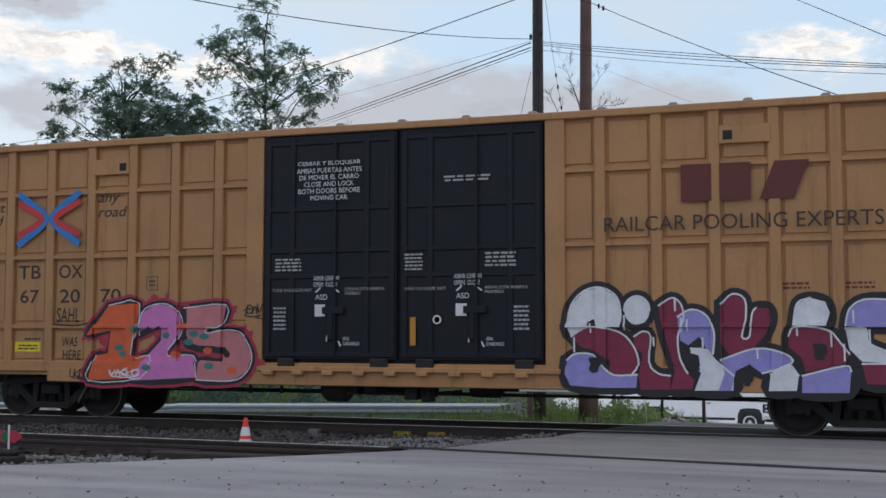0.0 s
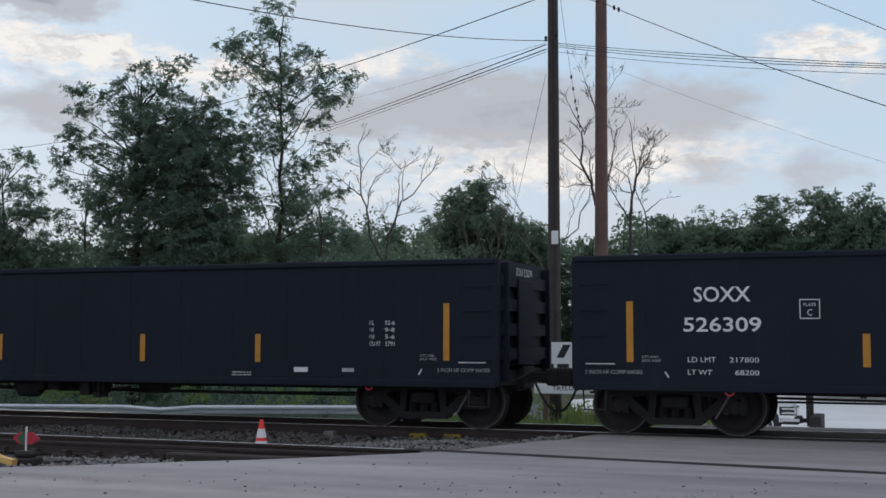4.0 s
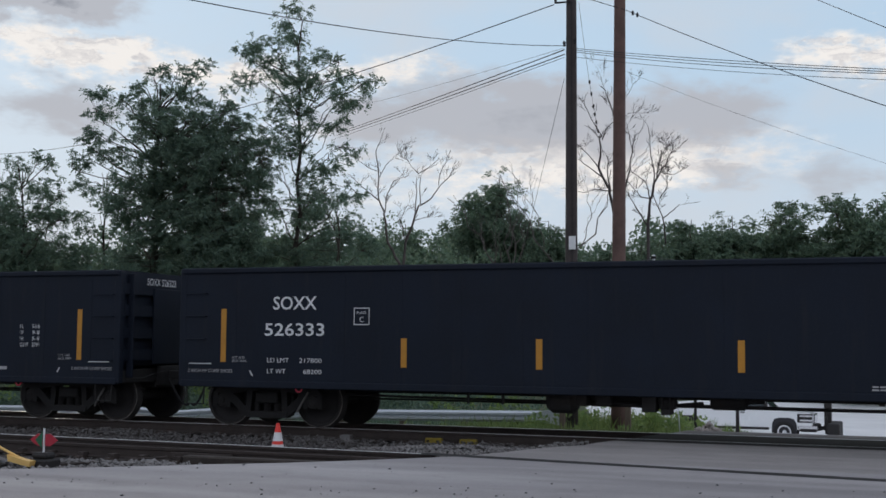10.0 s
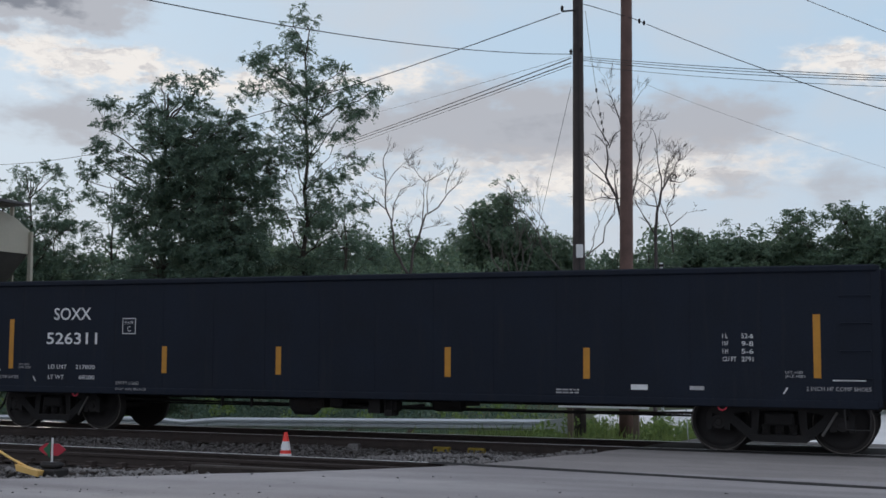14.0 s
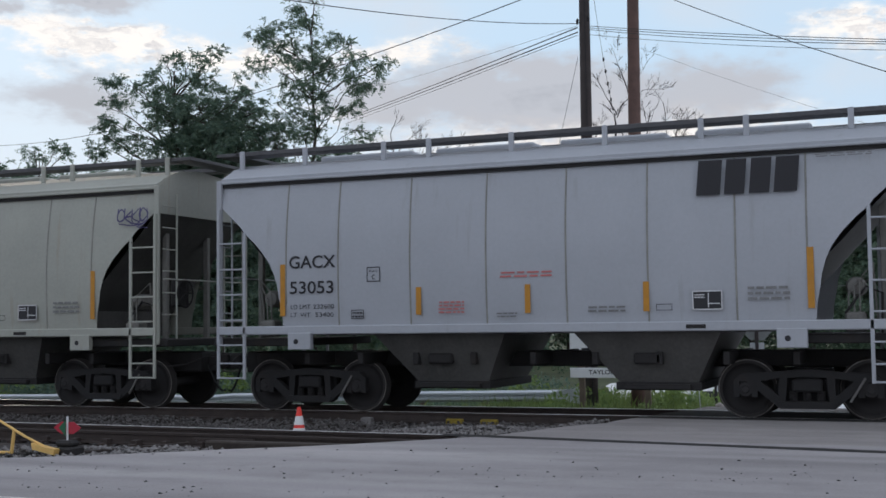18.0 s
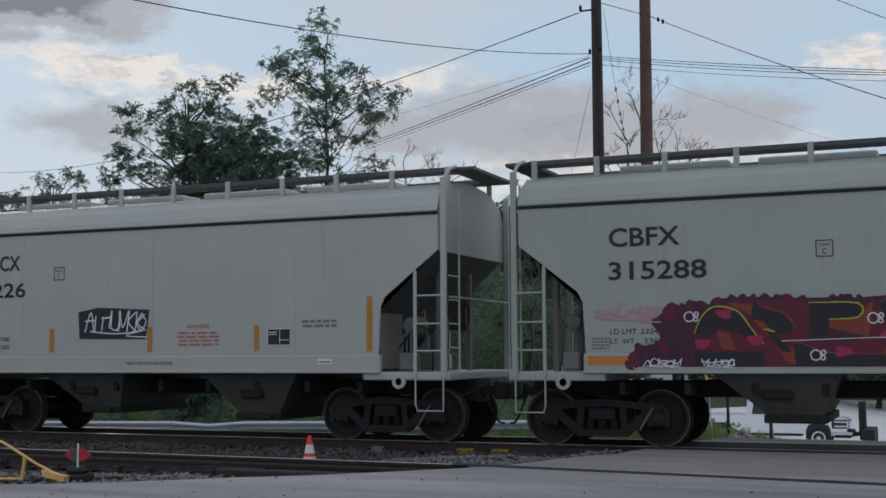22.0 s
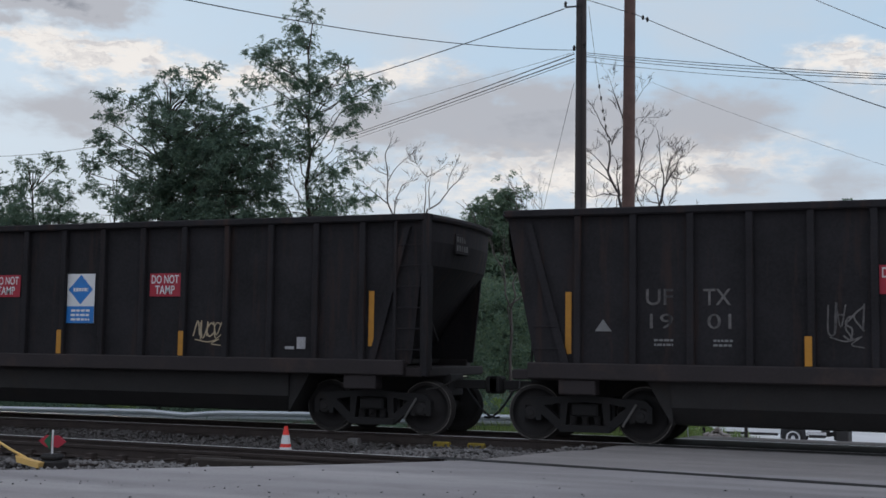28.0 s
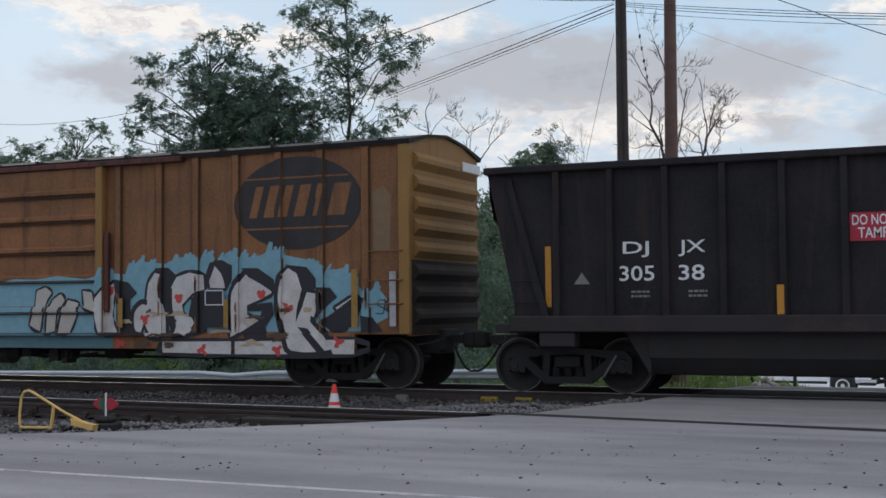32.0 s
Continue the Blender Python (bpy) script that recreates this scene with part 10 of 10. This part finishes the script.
def build_signs():
    x0, x1, y = -8.95, -6.56, 31.0
    s = thing("station_sign", "white railway location board with black marks on wooden posts", "sign", pose(0, 0, 0))
    part("board", S().box(x0, x1, y - 0.03, y, 0.42, 1.42, 0.006), M_SIGNWHITE, s)
    part("name_strip", S().box(x0, x1, y - 0.034, y, 0.08, 0.34, 0.01), M_SIGNWHITE, s)
    lettering(s, "TAYLOR, PA", x0 + 0.5, 0.155, 1.0, 0.13, M_BLACKLET, y - 0.037, bold=0.015)
    part("covered_number", S().rect(x0 + 1.6, 0.155, 0.5, 0.13, y - 0.037), M_BLACKLET, s)
    # railway's mark as plain slanted shapes, and its name as a bar
    mk = S()
    for k in range(3):
        a = x0 + 0.62 + k * 0.42
        mk.flat([(a, 1.02), (a + 0.2, 1.02), (a + 0.38, 1.36), (a + 0.18, 1.36)], y - 0.034)
    part("railway_mark", mk, M_BLACKLET, s)
    bars(s, x0 + 0.3, 0.72, 1.85, 0.2, 1, M_BLACKLET, 4, y - 0.034)
    for x in (x0 + 0.3, x1 - 0.35):
        part("post", S().box(x - 0.07, x + 0.07, y + 0.005, y + 0.14, ground_z(x, y) - 0.3, 1.45, 0.01), M_WOODPOST, s)
    c = thing("crossbuck_sign", "crossbuck seen from behind on a brown steel post", "sign", pose(-4.55, 34, 0))
    part("post", S().box(-0.045, 0.045, -0.03, 0.03, ground_z(-4.55, 34) - 0.3, 2.30, 0.006), M_SILL, c)
    for a in (48, -48):
        part("blade", S().box(-0.66, 0.66, -0.012, 0.012, -0.115, 0.115, 0.004), M_SIGNBACK, c, m=pose(0, 0.05 + (0.03 if a > 0 else 0), 2.10, 0, a, 0))
    part("yield_plate", S().prism([(-0.40, 1.62), (-0.30, 1.74), (0.30, 1.74), (0.40, 1.62), (0.40, 1.22), (0.17, 0.98), (-0.17, 0.98), (-0.40, 1.22)], 0.10, 0.12), M_SIGNBACKDULL, c, "back of a grey shield-shaped sign")
    part("label_plate", S().box(-0.19, 0.19, 0.032, 0.045, 0.62, 0.92, 0.004), M_SIGNBACK, c, "small pale plate")
    part("clamp", S().box(-0.07, 0.07, -0.036, 0.05, 2.05, 2.13, 0.006), M_GALV, c)
    x = -5.52
    t = thing("marker_post", "thin dark steel marker post in the weeds", "post", pose(x, 33.0, ground_z(x, 33)))
    part("shaft", S().tube((0, 0, -0.2), (0, 0, 1.75), 0.04, sides=8), M_UNDER, t)
    part("cap", S().lathe([(0.0, 0.03), (0.03, 0.025), (0.05, 0.0), (0.045, -0.03)], "z", (0, 0, 1.75), 10), M_UNDER, t)
    t = thing("guy_guard", "leaning yellow plastic guard on an anchored guy wire", "guy guard", pose(-6.0, 33.0, ground_z(-6.0, 33)))
    zb = ground_z(-6.0, 33)
    part("sleeve", S().pipe([(-0.02, 0, 0.60 - zb), (-0.15, 0, 1.10 - zb), (-0.36, 0, 1.70 - zb)], 0.04, 8), M_YELLOW, t)
    part("anchor_rod", S().tube((0.10, 0, -0.2), (-0.02, 0, 0.62 - zb), 0.015, sides=6), M_GALV, t)
    x, y = -7.62, 38.0
    z = ground_z(x, y)
    p = thing("span_post", "thin pale steel post holding two cables", "post", pose(x, y, z))
    part("shaft", S().tube((0, 0, -0.3), (0, 0, 4.32 - z), 0.045, sides=10), M_GALV, p)
    part("cap", S().lathe([(0.0, 0.03), (0.05, 0.015), (0.06, -0.02), (0.05, -0.05)], "z", (0, 0, 4.32 - z), 10), M_GALV, p)
    for zc in (4.26, 2.84):
        part("cable_clamp", S().box(-0.06, 0.08, -0.07, 0.02, zc - z - 0.04, zc - z + 0.04, 0.008), M_UNDER, p)
    thin = "thin pale steel cable stretched behind the crossing"
    for za, zb, sag in ((4.26, 3.52, 0.12), (2.84, 2.40, 0.07)):
        wire("span_cable", thin, (x, y, za), (1.6, y, zb), sag, 0.006).data.materials[0] = M_SIGNBACKDULL
    wire("span_cable", thin, (x, y, 4.22), (-13.3, y, 3.59), 0.05, 0.005).data.materials[0] = M_SIGNBACKDULL


def build_pickup():
    zg = -2.12
    t = thing("pickup_truck", "white pickup truck parked facing the crossing road", "pickup truck", pose(-9.44, 49.0, zg))
    # side outline: bed, cab, bonnet
    lower = [(0.0, 0.62), (0.1, 0.52), (5.55, 0.50), (5.75, 0.60), (5.80, 0.95), (5.68, 1.12), (4.35, 1.20), (4.2, 1.22), (2.2, 1.22), (0.05, 1.22), (0.0, 1.15)]
    part("body", S().prism(lower, -1.0, 1.0), M_TRUCKWHITE, t)
    cab = [(2.05, 1.20), (4.35, 1.20), (3.72, 1.86), (3.45, 1.93), (2.4, 1.93), (2.15, 1.86)]
    part("cab", S().prism(cab, -0.86, 0.86), M_TRUCKWHITE, t)
    for x0, x1, x2, x3 in ((2.3, 3.02, 3.02, 2.38), (3.12, 4.12, 3.62, 3.12)):
        part("side_window", S().prism([(x0, 1.26), (x1, 1.26), (x2, 1.80), (x3, 1.80)], -0.875, -0.855), M_GLASSDARK, t)
    ws = S()
    ws.v = [(4.37, -0.78, 1.24), (4.37, 0.78, 1.24), (3.77, 0.74, 1.84), (3.77, -0.74, 1.84)]
    ws.f = [(0, 1, 2, 3)]
    part("windscreen", ws, M_GLASSDARK, t)
    for x in (1.15, 4.75):
        part("wheel_arch", S().prism([(x - 0.47, 0.36), (x - 0.45, 0.70), (x - 0.36, 0.88), (x - 0.2, 0.93), (x + 0.2, 0.93), (x + 0.36, 0.88), (x + 0.45, 0.70), (x + 0.47, 0.36)], -1.012, -0.98), M_BLACKLET, t)
        for yy in (-0.86, 0.86):
            w = part("wheel", S().lathe([(0.25, -0.13), (0.36, -0.14), (0.40, -0.10), (0.40, 0.10), (0.36, 0.14), (0.25, 0.13)], "y", (x, yy - 0.05 * (1 if yy < 0 else -1), 0.40), 24, False), M_TYRE, t)
            part("rim", S().lathe([(0.0, -0.10), (0.07, -0.13), (0.08, -0.09), (0.20, -0.10), (0.26, -0.135), (0.26, 0.1), (0, 0.1)], "y", (x, yy - 0.05 * (1 if yy < 0 else -1), 0.40), 20), M_ALLOY, w)
    part("front_bumper", S().box(5.30, 5.95, -1.02, 1.02, 0.42, 0.66, 0.05), M_UNDER, t)
    part("grille", S().box(5.74, 5.84, -0.7, 0.7, 0.72, 1.04, 0.02), M_CHROME, t)
    part("headlight_surround", S().box(5.22, 5.78, -1.015, -0.9, 0.76, 1.10, 0.02), M_UNDER, t)
    for z in (0.80, 0.96):
        part("headlight", S().box(5.30, 5.79, -1.025, -0.88, z, z + 0.10, 0.02), M_CHROME, t)
    part("bumper_trim", S().box(5.25, 5.97, -1.03, -0.95, 0.52, 0.64, 0.02), M_CHROME, t)
    for yy in (0.72,):
        part("headlight", S().box(5.60, 5.80, yy, yy + 0.26, 0.82, 1.05, 0.03), M_CHROME, t)
    part("rear_bumper", S().box(-0.12, 0.1, -0.95, 0.95, 0.5, 0.68, 0.03), M_CHROME, t)
    part("mirror", S().box(4.0, 4.14, -1.18, -0.92, 1.28, 1.5, 0.03), M_UNDER, t)
    part("door_seam", S().box(3.05, 3.07, -1.004, -0.99, 0.6, 1.2), M_UNDER, t)
    part("door_handle", S().box(3.12, 3.28, -1.02, -0.99, 1.08, 1.12), M_UNDER, t)
    part("sill_trim", S().box(1.7, 4.2, -1.02, -0.95, 0.46, 0.56, 0.02), M_UNDER, t)
    # plough frame carried ahead of the bumper
    part("push_bar", S().pipe([(5.95, -0.7, 0.5), (6.25, -0.7, 0.55), (6.25, 0.7, 0.55), (5.95, 0.7, 0.5)], 0.05).box(6.2, 6.3, -0.75, -0.6, 0.35, 1.0, 0.02).box(6.2, 6.3, 0.6, 0.75, 0.35, 1.0, 0.02).box(6.3, 6.75, -1.1, 1.1, 0.15, 0.75, 0.04).box(6.15, 6.4, -0.3, 0.3, 0.5, 1.75, 0.03), M_UNDER, t)


def build_near_things():
    # traffic cone
    t = thing("traffic_cone", "orange traffic cone with white bands beside the rail", "cone", pose(-8.98, 16.35, -0.135))
    part("base", S().box(-0.12, 0.12, -0.12, 0.12, 0, 0.025, 0.006), M_TYRE, t)
    part("body", S().lathe([(0.105, 0.02), (0.098, 0.03), (0.030, 0.40), (0.026, 0.42), (0.018, 0.42)], "z", (0, 0, 0), 24), M_ORANGE, t)
    for a, b in ((0.032, 0.105), (0.155, 0.285)):
        ra, rb = 0.0985 - (a - 0.03) * 0.184, 0.0985 - (b - 0.03) * 0.184
        part("reflective_band", S().lathe([(ra + 0.002, a), (rb + 0.002, b)], "z", (0, 0, 0), 24), M_SIGNWHITE, t)
    # switch stand with its target
    t = thing("switch_stand", "low switch stand with red and green target", "switch stand", pose(-10.0, 12.3, -0.08))
    part("base", S().box(-0.16, 0.16, -0.14, 0.14, 0.0, 0.13, 0.02).box(-0.12, 0.12, -0.10, 0.10, 0.13, 0.21, 0.03), M_UNDER, t)
    part("mast", S().tube((0, 0, 0.15), (0, 0, 0.50), 0.013, sides=8), M_WHITE, t)
    for s in (-1, 1):
        part("red_vane", S().prism([(s * 0.02, 0.29), (s * 0.09, 0.285), (s * 0.15, 0.32), (s * 0.205, 0.36), (s * 0.15, 0.40), (s * 0.09, 0.435), (s * 0.02, 0.43)][::s], -0.006, 0.006), M_RED, t, "red target vane")
    part("green_vane", S().prism([(-0.12, 0.36), (-0.02, 0.26), (-0.012, 0.46)], -0.018, -0.010), M_GREEN, t, "green target vane")
    part("connecting_rod", S().pipe([(0, 0.1, 0.04), (0.3, 2.2, -0.02)], 0.016), M_RAIL, t)
    # bent yellow lever frame of a derail
    t = thing("derail_stand", "bent yellow tubular derail lever in the ballast", "derail", pose(-10.03, 12.1, -0.06))
    part("lever_frame", S().pipe([(-0.08, 0, 0.10), (-0.45, 0, 0.24), (-0.95, 0, 0.475), (-1.02, 0, 0.50), (-1.10, 0, 0.48), (-1.145, 0, 0.41), (-1.17, 0, 0.2), (-1.17, 0, 0.06), (-1.13, 0, 0.03), (-0.68, 0, 0.04)], 0.017, 8), M_YELLOW, t)
    part("strut", S().pipe([(-0.66, 0, 0.03), (-0.62, 0, 0.31)], 0.022, 8), M_YELLOW, t)
    part("shoe", S().prism([(-0.30, 0.09), (0.02, 0.03), (0.04, 0.10), (-0.10, 0.12), (-0.32, 0.17)], -0.05, 0.05), M_YELLOW, t)
    # small things at the main rail
    t = thing("concrete_block", "small rough concrete block against the rail", "concrete block", pose(-9.18, 19.15, -0.21))
    part("body", S().box(-0.10, 0.10, -0.08, 0.08, 0, 0.13, 0.02), M_STONE, t)
    for x in (-7.61, -6.99):
        t = thing("rail_clamp", "yellow painted clamp on the foot of the rail", "rail clamp", pose(x, 19.3, -0.19), group="yellow clamps on the rail")
        part("body", S().box(-0.15, 0.15, -0.06, 0.04, 0.0, 0.10, 0.015), M_YELLOWDIRT, t)
        part("bolt", S().tube((-0.09, -0.06, 0.05), (-0.09, -0.10, 0.05), 0.02, sides=6), M_RAIL, t)
        part("bolt", S().tube((0.09, -0.06, 0.05), (0.09, -0.10, 0.05), 0.02, sides=6), M_RAIL, t)

    def rubble(r, n):
        a, d = r.rand(n) * 6.283, np.sqrt(r.rand(n))
        x, y = -4.45 + 1.5 * d * np.cos(a), 28.6 + 1.0 * d * np.sin(a)
        z = np.array([ground_z(p, q) for p, q in zip(x, y)])
        return np.stack([x, y, z + 1.15 * (1 - d) + 0.05 * r.rand(n)], 1)
    me = stones(1500, rubble, (0.06, 0.24), 9)
    me.materials.append(M_RUBBLE)
    tagged(new("rubble_heap", me), "pale rubble heap in the weeds beyond the track", "rubble", kind="stuff")


M_RUBBLE = material("pale_rubble", (0.36, 0.32, 0.30), 0.9, vary=0.35, scale=6, grain=40, bump=0.4)
M_YELLOWDIRT = material("dirty_yellow_paint", (0.30, 0.22, 0.03), 0.8, vary=0.4, scale=8, grain=40, bump=0.2, stain=(0.06, 0.05, 0.03), stain_amount=0.4)


def motions():
    """The train runs through; every wheelset turns with the way that it has run."""
    steps = [round(0.5 * i, 2) for i in range(65)]
    way = [travelled(t) for t in steps]
    for car, c in CARS:
        walk(car, [(t, pose(c + s, YC, 0)) for t, s in zip(steps, way)])
    fine = [2 * i / FPS for i in range(int(32 * FPS / 2) + 1)]
    turn = [math.degrees((travelled(t) - travelled(0)) / WHEEL_R) for t in fine]
    for w, x in WHEELS:
        walk(w, [(t, pose(x, 0, WHEEL_R, 0, a, 0)) for t, a in zip(fine, turn)])


build_ground()
build_road()
build_tracks()
build_plants()
build_train()
build_lines()
build_guardrail()
build_signs()
build_pickup()
build_near_things()
build_ballast()
motions()
